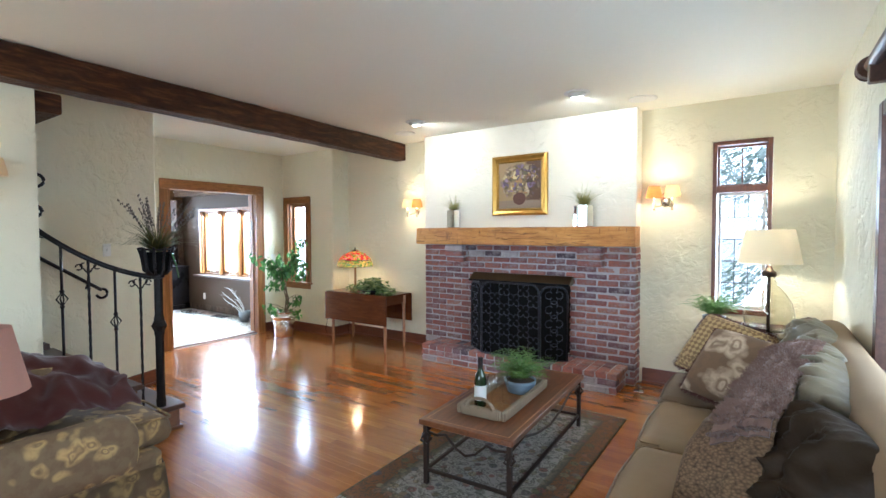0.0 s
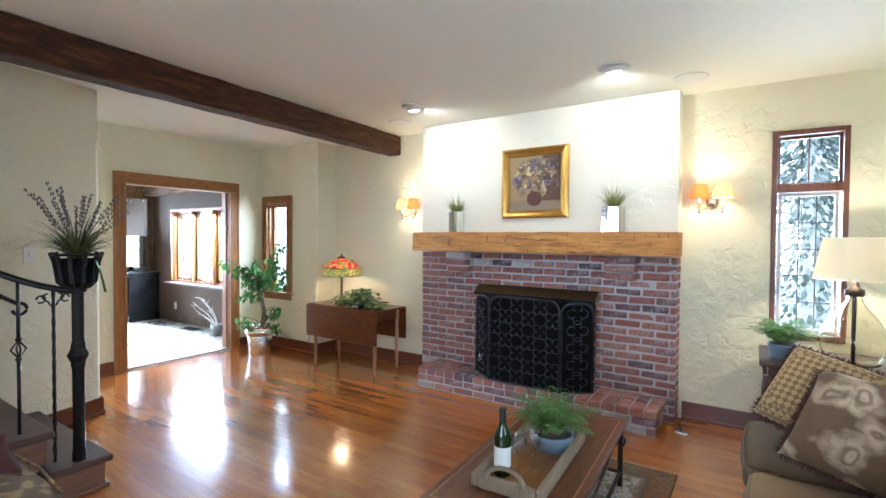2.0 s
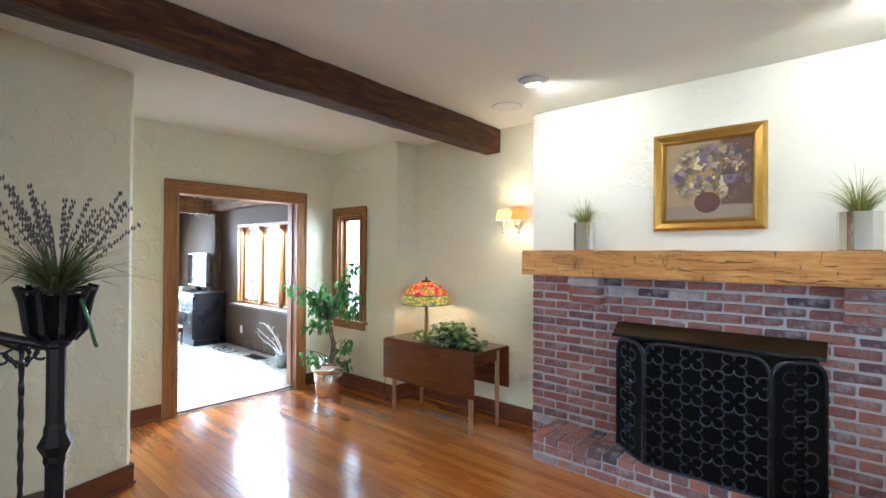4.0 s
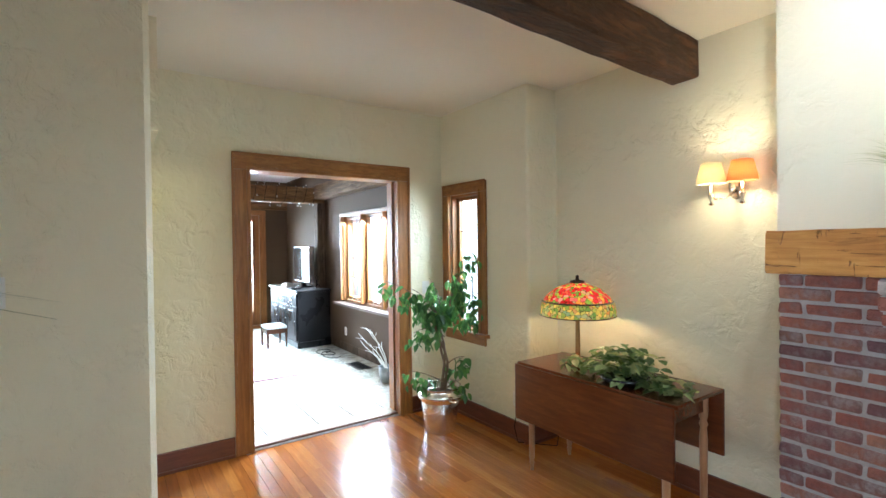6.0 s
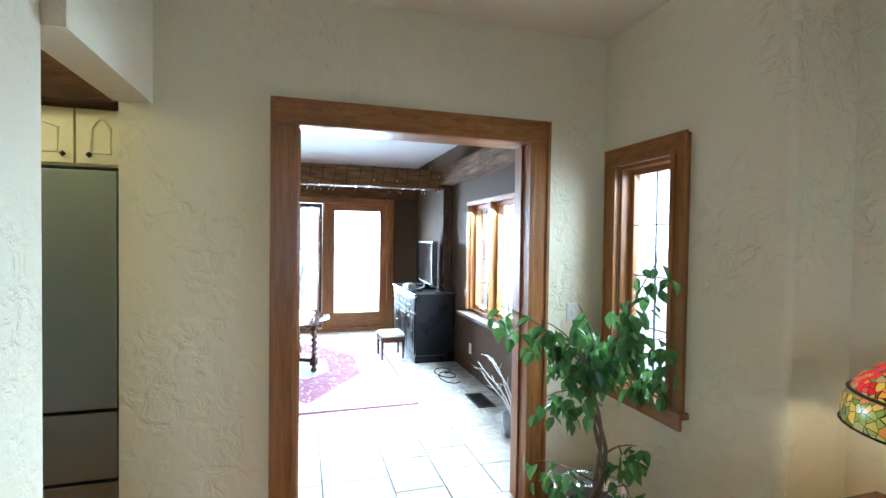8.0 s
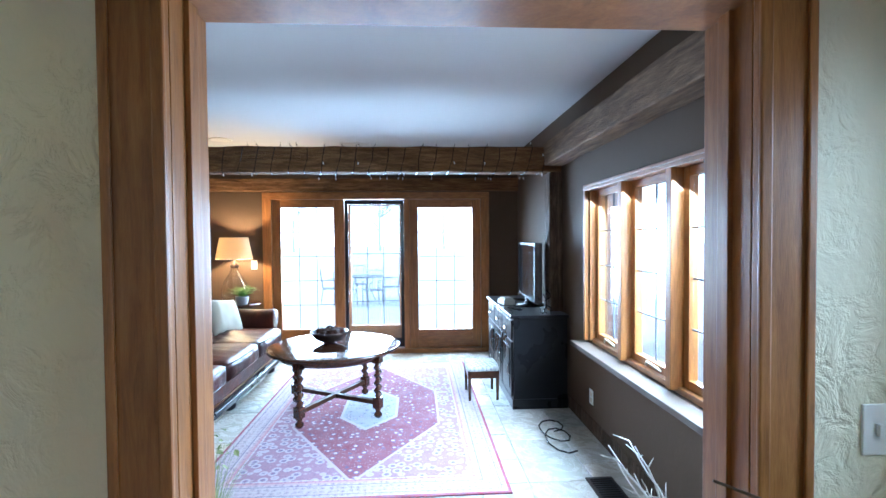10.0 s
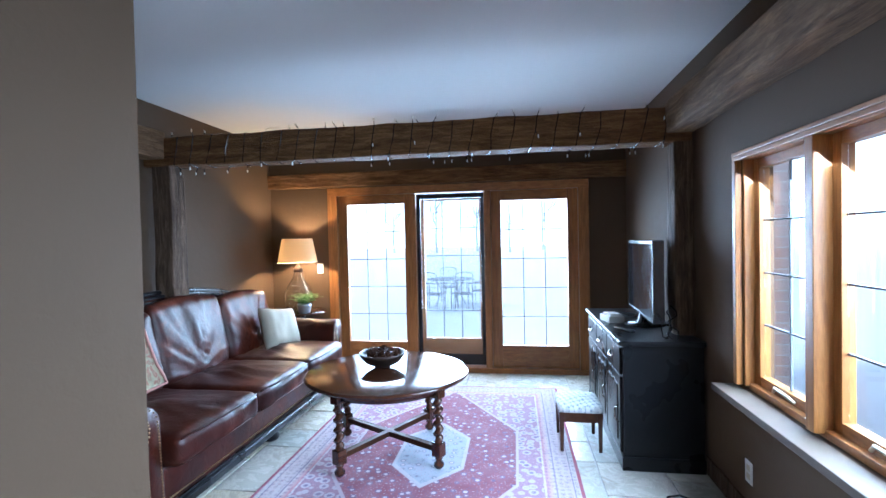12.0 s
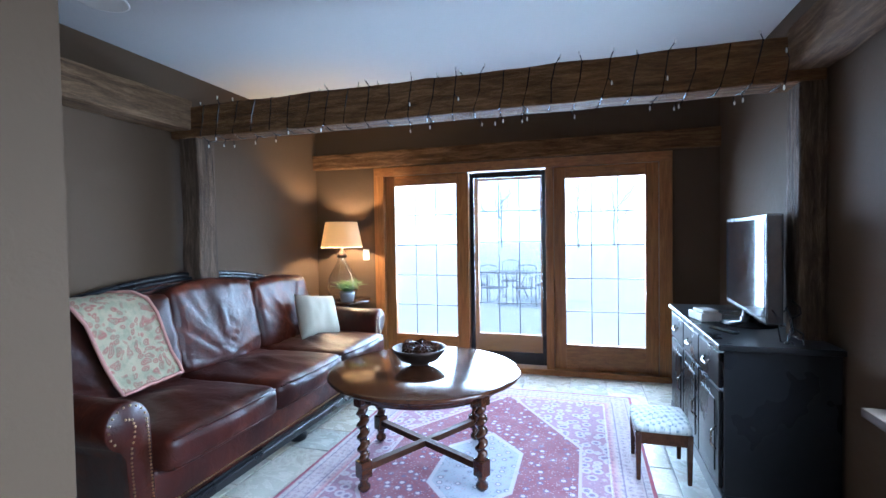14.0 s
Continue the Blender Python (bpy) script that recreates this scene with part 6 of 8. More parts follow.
part("backrest", rounded(bmesh.new(), 0.30, 0.492, -1.22, 1.26, 0.30, 0.93, 0.094, 12, 0.006), "sage_cushion", sofa, smooth=True)
for s in (-1, 1):
    y = s * 1.13
    # near arm takes the satin with shade in its colour
    part("armrest", rounded(bmesh.new(), -0.36, 0.30, y - 0.10, y + 0.10, 0.10, 0.60, 0.085, 9, 0.004), "shaded_brown_silk" if s < 0 else "tan_upholstery", sofa, smooth=True)


def slumped(w, d, h, seed, wr=0.055):
    """A loose satin cushion with sagging corners and long folds."""
    bm = pillow(bmesh.new(), w, d, h, 44, 0.42, 0.0, seed)
    for v in bm.verts:
        x, y = v.co.x, v.co.y
        fold = abs(noise.noise((x * 5 + seed, y * 2.2, seed))) + 0.6 * abs(noise.noise((x * 11 - y * 6 + seed, y * 5, seed + 7))) + 0.35 * abs(noise.noise((x * 19 + y * 13, y * 16 + seed, seed)))
        full = min(1.0, abs(v.co.z) / (h * 0.25))
        v.co.z += (0.5 - fold) * wr * 2.2 * full * (1 if v.co.z > 0 else 0.3)
        v.co.y -= 0.10 * (abs(x) / w) ** 2 * (y > 0)
        v.co.x += 0.025 * noise.noise((x * 4, y * 4, seed + 2))
    return bm


# nearest cushion uses the darkened satin, the others the plain one
for k, (y, z, turn, lean, roll, cloth) in enumerate(((-0.78, 0.64, 82, 64, 6, "shaded_brown_silk"), (-0.26, 0.68, 86, 62, -8, "silk_cushion"), (0.22, 0.69, 90, 66, 5, "silk_cushion"), (0.66, 0.71, 78, 64, -6, "silk_cushion"))):
    bm = slumped(0.60, 0.54, 0.25, 5.0 * k)
    bm.transform(pose(0.20 + 0.015 * k, y, z, 0, 0, -turn) @ pose(0, 0, 0, lean, 0, 0) @ pose(0, 0, 0, 0, 0, roll))
    part("back_cushion", bm, cloth, sofa, "crumpled olive satin cushion", smooth=True)


def throw_pillow(name, at, w, h, deep, cloth, label, fringe="", seed=0.0, wr=0.006):
    t = thing(name, label, "pillow", at)
    part("cover", pillow(bmesh.new(), w, h, deep, 20, 0.5, wr, seed), cloth, t, smooth=True)
    if fringe:
        bm = bmesh.new()
        r = random.Random(int(seed * 7) + 3)
        for k in range(900):
            s = k / 900 * 4
            side, f = int(s), s - int(s) - 0.5
            x, y = ((f * w, -h / 2), (w / 2, f * h), (-f * w, h / 2), (-w / 2, -f * h))[side]
            x, y = x * 0.97, y * 0.97
            out = ((0, -1), (1, 0), (0, 1), (-1, 0))[side]
            tube(bm, [(x, y, r.uniform(-0.006, 0.006)), (x + out[0] * 0.018 + r.uniform(-0.010, 0.010), y + out[1] * 0.018 + r.uniform(-0.010, 0.010), r.uniform(-0.016, 0.016))], 0.0028, 3, 0.0014)
        part("fringe", bm, fringe, t)
    return t


throw_pillow("throw_pillow", pose(0.94, 4.20, 0.70, 52, 0, -20) @ pose(0, 0, 0, 0, 0, -14), 0.48, 0.44, 0.24, "lattice_cloth", "gold lattice-weave throw pillow with a dark fringe", "burgundy_fringe", 1.0)
throw_pillow("throw_pillow", pose(1.07, 3.80, 0.68, 46, 0, -16) @ pose(0, 0, 0, 0, 0, -10), 0.56, 0.46, 0.27, "paisley_cloth", "brown paisley throw pillow with a shaggy fringe", "burgundy_fringe", 2.0)
# nubby throw with a furry border heaped over the seat and back cushions
t = thing("throw_blanket", "nubby brown throw with a furry border draped over the sofa", "blanket", (1.10, 3.05, 0))


def heaped(u0, u1, v0, v1, n, lift, seed):
    """Cloth over the cushions: u runs from the seat to the back, v along the sofa."""
    bm = bmesh.new()
    grid = []
    for i in range(n + 1):
        row = []
        for j in range(n + 1):
            u, v = u0 + (u1 - u0) * i / n, v0 + (v1 - v0) * j / n
            far = Vector((-0.05, 0.52, 0.70)).lerp(Vector((0.27, 0.40, 0.945)), u)
            near = Vector((-0.27, -0.50, 0.56)).lerp(Vector((0.06, -0.50, 0.76)), u)
            p = near.lerp(far, v)
            p.z += 0.07 * math.sin(math.pi * min(1, max(0, u))) + 0.03 * math.sin(math.pi * v)
            if u < 0.12:
                p.z -= (0.12 - u) * 1.1
                p.x += (0.12 - u) * 0.1
            if v < 0.15:
                p.z -= (0.15 - v) * 0.9
            fold = noise.noise((u * 3 + seed, v * 4, seed)) * 0.03 + abs(noise.noise((u * 7 - v * 4, v * 3 + seed, 2))) * 0.03
            p += Vector((-0.3, -0.1, 0.8)) * (fold + lift)
            p.y += 0.03 * noise.noise((u * 3, v * 3, seed + 4))
            row.append(bm.verts.new(p))
        grid.append(row)
    for a, b2 in zip(grid, grid[1:]):
        for j in range(n):
            bm.faces.new((a[j], a[j + 1], b2[j + 1], b2[j]))
    bmesh.ops.recalc_face_normals(bm, faces=bm.faces[:])
    return bm


bm = heaped(-0.12, 1.0, -0.15, 1.0, 30, 0.0, 4.0)
bmesh.ops.solidify(bm, geom=bm.faces[:], thickness=0.012)
part("woven_cloth", bm, "woven_throw", t, smooth=True)
bm = heaped(0.42, 0.98, 0.10, 1.02, 22, 0.020, 4.0)
r7 = random.Random(71)
tufts = [(f.calc_center_median(), f.normal.copy() if f.normal.z > 0 else -f.normal) for f in bm.faces]
bmesh.ops.solidify(bm, geom=bm.faces[:], thickness=0.012)
for c, nn in tufts:
    for _ in range(24):
        p = c + Vector((r7.uniform(-0.022, 0.022), r7.uniform(-0.026, 0.026), 0))
        lean = noise.noise_vector(p * 9) * 0.018
        tube(bm, [p - nn * 0.004, p + nn * r7.uniform(0.006, 0.014) + lean * 0.6 + Vector((r7.uniform(-0.007, 0.007), r7.uniform(-0.007, 0.007), -0.003))], 0.0026, 3, 0.0010)
part("fur_border", bm, "fur_throw", t, "shaggy mauve-brown fur border")

# end table with fern and jug lamp
et = thing("end_table", "dark wooden end table in the window corner", "side table", (1.08, 5.22, 0))
part("tabletop", boxed(-0.41, 0.42, -0.30, 0.30, 0.665, 0.695, bevel=0.010, seg=3), "stair_wood", et)
part("apron", boxed(-0.36, 0.36, -0.25, 0.25, 0.56, 0.664), "stair_wood", et)
for x in (-0.36, 0.36):
    for y in (-0.25, 0.25):
        part("leg", lathe(bmesh.new(), [(0.018, 0.0), (0.024, 0.1), (0.018, 0.14), (0.028, 0.4), (0.022, 0.5), (0.03, 0.56), (0.03, 0.60)], 12, (x, y, 0)), "stair_wood", et, smooth=True)
potted_fern((0.80, 5.12, 0.696), 0.085, 0.095, 0.26, "blue_ceramic", "green fern in a small blue pot on the end table", 61, 84)


def jug_lamp(at, label, glass, cloth, k=1.0):
    t = thing("jug_lamp", label, "table lamp", at)
    shell = [(0.095, 0.0), (0.12, 0.01), (0.145, 0.06), (0.155, 0.13), (0.14, 0.22), (0.10, 0.30), (0.06, 0.355), (0.042, 0.40), (0.04, 0.43), (0.045, 0.44), (0.045, 0.455)]
    shell = [(r * (k if z < 0.36 else 1), z) for r, z in shell]
    inner = [(max(0.02, r - 0.005), max(0.006, z)) for r, z in reversed(shell)]
    part("jug", lathe(bmesh.new(), shell + inner + [(0.001, 0.006)], 40), glass, t, "large glass jug base", smooth=True).visible_shadow = False
    part("stem", lathe(bmesh.new(), [(0.012, 0.003 if k > 1 else 0.43), (0.012, 0.455), (0.008, 0.46), (0.008, 0.62)], 12), "bronze_iron", t, smooth=True)
    part("collar", lathe(bmesh.new(), [(0.047, 0.43), (0.05, 0.44), (0.05, 0.47), (0.03, 0.48), (0.02, 0.51), (0.012, 0.52)], 20), "bronze_iron", t, smooth=True)
    part("shade", lathe(bmesh.new(), [(0.215, 0.535), (0.213, 0.545), (0.165, 0.795), (0.163, 0.80), (0.161, 0.795), (0.209, 0.545)], 40, cap=False), cloth, t, "tapered fabric shade", smooth=True)
    part("harp", tube(bmesh.new(), [(0.0, 0.0, 0.52), (0.05, 0, 0.56), (0.055, 0, 0.68), (0.0, 0, 0.79), (-0.055, 0, 0.68), (-0.05, 0, 0.56), (0, 0, 0.52)], 0.003, 5), "nickel", t)
    return t


jug_lamp((1.165, 5.2, 0.696), "large smoky clear glass jug lamp with a glowing linen shade", "olive_glass", "linen_shade", 1.13)

# curtain rod and dark window casing on the east wall
w = thing("window_5", "dark wood framed east window", "window", (0, 0, 0), kind="structure")
for a, b2 in ((2.0, 2.08), (3.72, 3.80)):
    part("window_frame", boxed(1.585, 1.80, a, b2, 0.75, 2.1), "stair_wood", w)
for a, b2 in ((0.75, 0.82), (2.03, 2.1)):
    part("window_frame", boxed(1.587, 1.80, 2.08, 3.72, a, b2), "stair_wood", w)
part("mullion", boxed(1.62, 1.76, 2.87, 2.93, 0.82, 2.03), "stair_wood", w)
for a, b2 in ((2.08, 2.87), (2.93, 3.72)):
    part("pane", boxed(1.70, 1.705, a, b2, 0.82, 2.03, bevel=0), "window_glass", w).visible_shadow = False
t = thing("curtain_rod", "dark rustic wooden curtain rod with a carved finial", "curtain rod", (1.53, 2.62, 2.25))
part("rod", tube(bmesh.new(), [(0, -1.15, 0), (0, 1.0, 0)], 0.028, 12), "stair_wood", t, smooth=True)
part("bracket", boxed(-0.02, 0.068, 0.90, 0.96, -0.10, 0.03, bevel=0.01), "stair_wood", t)
bm = lathe(bmesh.new(), [(0.02, 0.0), (0.05, 0.02), (0.055, 0.05), (0.03, 0.08), (0.05, 0.10), (0.04, 0.14), (0.001, 0.18)], 14)
bm.transform(pose(0, 1.0, 0, -90, 0, 0))
part("finial", bm, "stair_wood", t)
# unseen front window behind the walker, added to go with the fill lamp
w = thing("window_6", "wide dark wood front window, added out of view", "window", (0, 0, 0), kind="structure")
for a, b2 in ((-1.2, -1.12), (0.01, 0.09), (1.22, 1.3)):
    part("window_frame", boxed(a, b2, -2.18, -1.985, 0.75, 2.2), "dark_trim", w)
for a, b2 in ((0.75, 0.82), (2.13, 2.2)):
    part("window_frame", boxed(-1.2, 1.3, -2.17, -1.988, a, b2), "dark_trim", w)

# ---- floral armchair with throw ----
ch = thing("armchair", "floral damask armchair with a skirt and loose seat cushion", "armchair", pose(-1.98, 1.42, 0, 0, 0, 0))
part("skirted_base", rounded(bmesh.new(), -0.44, 0.40, -0.42, 0.50, 0.01, 0.30, 0.03, 10, 0.006), "floral_cloth", ch, smooth=True)
part("seat_cushion", rounded(bmesh.new(), -0.34, 0.34, -0.30, 0.58, 0.29, 0.45, 0.06, 12, 0.010, 0.02, 3.0), "floral_cloth", ch, smooth=True)
for s in (-1, 1):
    bm = rounded(bmesh.new(), s * 0.40 - 0.115, s * 0.40 + 0.115, -0.42, 0.36, 0.25, 0.56, 0.10, 9, 0.008)
    part("armrest", bm, "floral_cloth", ch, smooth=True)
part("backrest", rounded(bmesh.new(), -0.42, 0.42, -0.56, -0.28, 0.25, 0.92, 0.11, 10, 0.008), "floral_cloth", ch, smooth=True)
for x9 in (-0.335, 0.335):
    part("piping", tube(bmesh.new(), [(x9, -0.28, 0.448), (x9 * 1.01, 0.1, 0.458), (x9, 0.50, 0.448), (x9 * 0.93, 0.575, 0.43)], 0.007, 6), "floral_cloth", ch, smooth=True)
part("piping", tube(bmesh.new(), [(-0.31, 0.578, 0.435), (0.0, 0.592, 0.445), (0.31, 0.578, 0.435)], 0.007, 6), "floral_cloth", ch, smooth=True)
skirt = bmesh.new()
edge9 = [(-0.43 + 0.83 * q / 40, 0.505) for q in range(41)] + [(0.405, 0.50 - 0.90 * q / 40) for q in range(41)]
rows_ = []
for z9, flare in ((0.012, 0.030), (0.12, 0.018), (0.225, 0.004)):
    rows_.append([skirt.verts.new((x9 + (flare + 0.008 * math.sin(k9 * 0.9)) * (k9 > 40), y9 + (flare + 0.008 * math.sin(k9 * 0.9)) * (k9 <= 40), z9)) for k9, (x9, y9) in enumerate(edge9)])
for a, b2 in zip(rows_, rows_[1:]):
    for k9 in range(81):
        skirt.faces.new((a[k9], a[k9 + 1], b2[k9 + 1], b2[k9]))
bmesh.ops.solidify(skirt, geom=skirt.faces[:], thickness=0.008)
part("skirt", skirt, "floral_cloth", ch, "gathered floral skirt", smooth=True)
throw_pillow("throw_pillow", pose(-2.20, 1.36, 0.56, 60, 0, 35), 0.46, 0.44, 0.20, "floral_cloth", "floral cushion on the armchair", "", 6.0, 0.012)
t = thing("velvet_throw", "crumpled burgundy velvet throw over the armchair", "blanket", (-2.12, 1.50, 0))
bm = bmesh.new()
gn = 44
gl = []
for i in range(gn + 1):
    row = []
    for j in range(gn + 1):
        u, v = i / gn * 2 - 1, j / gn * 2 - 1
        h = 0.66 + 0.15 * math.exp(-((u + 0.4) ** 2 * 2 + v * v * 1.6)) - 0.12 * max(0, u) ** 2 - 0.05 * v * v
        h += 0.05 * noise.noise((u * 2.2, v * 2.2, 2.0)) + 0.085 * abs(noise.noise((u * 1.2 + 5, v * 2.6 + u * 1.4, 1.0))) - 0.02 * abs(noise.noise((u * 3 - v * 4, v * 2, 4.0)))
        row.append(bm.verts.new((u * 0.32 + 0.03 * noise.noise((u * 4, v * 4, 7)), v * 0.40 + 0.03 * noise.noise((u * 4, v * 4, 9)), h)))
    gl.append(row)
for a, b2 in zip(gl, gl[1:]):
    for k in range(gn):
        bm.faces.new((a[k], a[k + 1], b2[k + 1], b2[k]))
bmesh.ops.solidify(bm, geom=bm.faces[:], thickness=0.012)
part("velvet_cloth", bm, "velvet_throw", t, smooth=True)
t = thing("floor_lamp", "slim floor lamp with a peach fabric shade by the armchair", "floor lamp", (-1.22, 1.12, 0))
part("pole", lathe(bmesh.new(), [(0.11, 0.0), (0.11, 0.015), (0.02, 0.03), (0.009, 0.05), (0.009, 1.10)], 18), "bronze_iron", t, smooth=True)
part("shade", lathe(bmesh.new(), [(0.15, 0.90), (0.10, 1.14), (0.098, 1.14), (0.148, 0.90)], 30, cap=False), "pink_shade", t, smooth=True)

# metal cover plate lying on the floor by the hearth
t = thing("floor_outlet", "flat metal outlet cover on the floor by the hearth", "outlet", (0.19, 5.27, 0.0))
part("cover", boxed(-0.045, 0.045, -0.035, 0.035, 0.001, 0.010, bevel=0.003), "nickel", t)
part("cord", tube(bmesh.new(), [(0.0, 0.0, 0.01), (-0.02, 0.06, 0.03), (-0.03, 0.14, 0.02), (-0.03, 0.30, 0.015)], 0.004, 6), "black_plastic", t)

# ---- fridge and cabinet in the kitchen ----
fr = thing("fridge", "stainless steel fridge with bottom drawers", "fridge", (-5.50, 2.37, 0))
part("body", boxed(-0.33, 0.29, -0.45, 0.46, 0.02, 1.80), "black_plastic", fr)
for y0, y1, z0, z1 in ((-0.45, 0.0, 0.71, 1.80), (0.005, 0.46, 0.71, 1.80), (-0.45, 0.46, 0.385, 0.695), (-0.45, 0.46, 0.06, 0.37)):
    d9 = part("fridge_door", boxed(0.295, 0.335, y0, y1, z0, z1, bevel=0.006), "steel", fr)
    if z1 > 1.5:
        part("fridge_handle", tube(bmesh.new(), [(0.34, (-0.05 if y0 < -0.1 else 0.05), 0.9), (0.385, (-0.05 if y0 < -0.1 else 0.05), 0.93), (0.385, (-0.05 if y0 < -0.1 else 0.05), 1.6), (0.34, (-0.05 if y0 < -0.1 else 0.05), 1.63)], 0.01, 8), "steel", d9, smooth=True)
cb = thing("kitchen_cabinet", "cream painted cabinet above the fridge with dark knobs", "cabinet", (-5.50, 2.37, 1.82))
part("carcass", boxed(-0.34, 0.28, -0.46, 0.487, 0.0, 0.265), "cabinet_white", cb)
for y0, y1 in ((-0.18, 0.28), (0.29, 0.485)):
    d9 = part("cabinet_door", boxed(0.281, 0.302, y0, y1, 0.01, 0.26, bevel=0.004), "cabinet_white", cb)
    arch = [(y0 + 0.06 + (y1 - y0 - 0.12) * k / 10, 0.17 + 0.045 * math.sin(math.pi * k / 10)) for k in range(11)]
    part("raised_panel", tube(bmesh.new(), [(0.303, y, z) for y, z in arch] + [(0.303, y1 - 0.06, 0.06), (0.303, y0 + 0.06, 0.06), (0.303, y0 + 0.06, 0.17)], 0.006, 6), "cabinet_white", d9)
    part("knob", lathe(bmesh.new(), [(0.001, -0.014), (0.014, 0.0), (0.001, 0.014)], 12, (0.318, y1 - 0.035 if y0 < 0 else y0 + 0.055, 0.05), cap=False), "black_plastic", d9, smooth=True)
timber("kitchen_beam", -5.84, -5.1, 0.9, 2.855, 2.092, 2.42, "beam_wood", "dark wooden beam over the kitchen cabinet", 0.004, 10, 14)
# ---- den rug ----
def rug_den_material():
    n = Nodes("rug_red")
    co = n.coords()
    sep = n.node("SeparateXYZ", [("Vector", co)])
    ax, ay = n.math("ABSOLUTE", sep.outputs[0]), n.math("ABSOLUTE", sep.outputs[1])
    edge = n.math("MINIMUM", n.math("SUBTRACT", 1.47, ax), n.math("SUBTRACT", 0.965, ay))
    border = n.ramp(n.math("MULTIPLY", edge, 2.0), [(0.0, (0.26, 0.015, 0.03)), (0.04, (0.26, 0.015, 0.03)), (0.045, (0.48, 0.43, 0.40)), (0.10, (0.46, 0.42, 0.40)), (0.105, (0.10, 0.09, 0.17)), (0.12, (0.46, 0.38, 0.36)), (0.30, (0.44, 0.38, 0.38)), (0.31, (0.12, 0.10, 0.18)), (0.33, (0.50, 0.44, 0.42)), (0.42, (0.42, 0.18, 0.19)), (0.44, (0.55, 0.50, 0.48))])
    # small lattice of flowers, with finer knots between
    v = n.t.nodes.new("ShaderNodeTexVoronoi")
    v.inputs["Randomness"].default_value = 0.7
    v.inputs["Scale"].default_value = 15.0
    n.t.links.new(co, v.inputs["Vector"])
    f2 = n.t.nodes.new("ShaderNodeTexVoronoi")
    f2.inputs["Randomness"].default_value = 0.8
    f2.inputs["Scale"].default_value = 62.0
    n.t.links.new(co, f2.inputs["Vector"])
    knot = n.ramp(f2.outputs["Distance"], [(0.22, (1, 1, 1)), (0.36, (0, 0, 0))])
    pickn = n.node("SeparateColor", [("Color", f2.outputs["Color"])]).outputs[0]
    knot_hue = n.ramp(pickn, [(0.25, (0.42, 0.34, 0.37)), (0.40, (0.05, 0.045, 0.12)), (0.7, (0.08, 0.06, 0.13)), (0.8, (0.36, 0.16, 0.19))])
    petal = n.ramp(v.outputs["Distance"], [(0.0, (0.34, 0.04, 0.07)), (0.06, (0.54, 0.47, 0.48)), (0.18, (0.48, 0.40, 0.43)), (0.23, (0.06, 0.04, 0.11)), (0.32, (0.10, 0.03, 0.08)), (0.37, (0.17, 0.013, 0.030)), (0.7, (0.14, 0.010, 0.026))])
    petal = n.mix(n.math("MULTIPLY", knot, 0.7), petal, knot_hue)
    pale = n.ramp(v.outputs["Distance"], [(0.0, (0.30, 0.04, 0.07)), (0.10, (0.12, 0.10, 0.18)), (0.20, (0.16, 0.13, 0.22)), (0.28, (0.40, 0.35, 0.38)), (0.42, (0.43, 0.38, 0.41)), (0.52, (0.26, 0.14, 0.19))])
    pale = n.mix(n.math("MULTIPLY", knot, 0.6), pale, knot_hue)
    # long hexagon of the red field, and the medallion
    field = n.math("ADD", n.math("MULTIPLY", ax, 0.62), n.math("MULTIPLY", ay, 0.95))
    inner = n.ramp(n.math("MAXIMUM", n.math("MULTIPLY", field, 1.0), n.math("MULTIPLY", ay, 1.38)), [(0.80, (0, 0, 0)), (0.81, (1, 1, 1))])
    rim = n.ramp(n.math("MAXIMUM", field, n.math("MULTIPLY", ay, 1.38)), [(0.785, (0, 0, 0)), (0.79, (1, 1, 1)), (0.81, (1, 1, 1)), (0.815, (0, 0, 0))])
    med = n.math("MAXIMUM", n.math("ADD", n.math("MULTIPLY", ax, 1.0), n.math("MULTIPLY", ay, 1.1)), n.math("MULTIPLY", ay, 2.1))
    medal = n.ramp(med, [(0.49, (1, 1, 1)), (0.50, (0, 0, 0))])
    mrim = n.ramp(med, [(0.45, (0, 0, 0)), (0.455, (1, 1, 1)), (0.50, (1, 1, 1)), (0.505, (0, 0, 0))])
    blue = n.ramp(v.outputs["Distance"], [(0.0, (0.26, 0.03, 0.05)), (0.12, (0.54, 0.53, 0.52)), (0.22, (0.08, 0.10, 0.16)), (0.32, (0.27, 0.31, 0.35)), (0.6, (0.30, 0.34, 0.38))])
    blue = n.mix(n.math("MULTIPLY", knot, 0.45), blue, knot_hue)
    core = n.mix(inner, petal, pale)
    core = n.mix(rim, core, (0.42, 0.35, 0.38))
    core = n.mix(medal, core, blue)
    core = n.mix(n.math("MULTIPLY", mrim, 0.7), core, (0.46, 0.42, 0.44))
    v2 = n.t.nodes.new("ShaderNodeTexVoronoi")
    v2.inputs["Randomness"].default_value = 0.4
    v2.inputs["Scale"].default_value = 24.0
    n.t.links.new(co, v2.inputs["Vector"])
    motif = n.ramp(v2.outputs["Distance"], [(0.12, (1, 1, 1)), (0.2, (0, 0, 0)), (0.3, (0.7, 0.7, 0.7)), (0.38, (0, 0, 0))])
    trim = n.mix(n.math("MULTIPLY", motif, 0.75), border, (0.10, 0.06, 0.14))
    trim = n.mix(n.math("MULTIPLY", n.math("MULTIPLY", knot, 0.6), n.ramp(edge, [(0.022, (0, 0, 0)), (0.026, (1, 1, 1))])), trim, knot_hue)
    colour = n.mix(n.ramp(edge, [(0.225, (0, 0, 0)), (0.228, (1, 1, 1))]), trim, core)
    worn = n.noise(co, 6, 4)
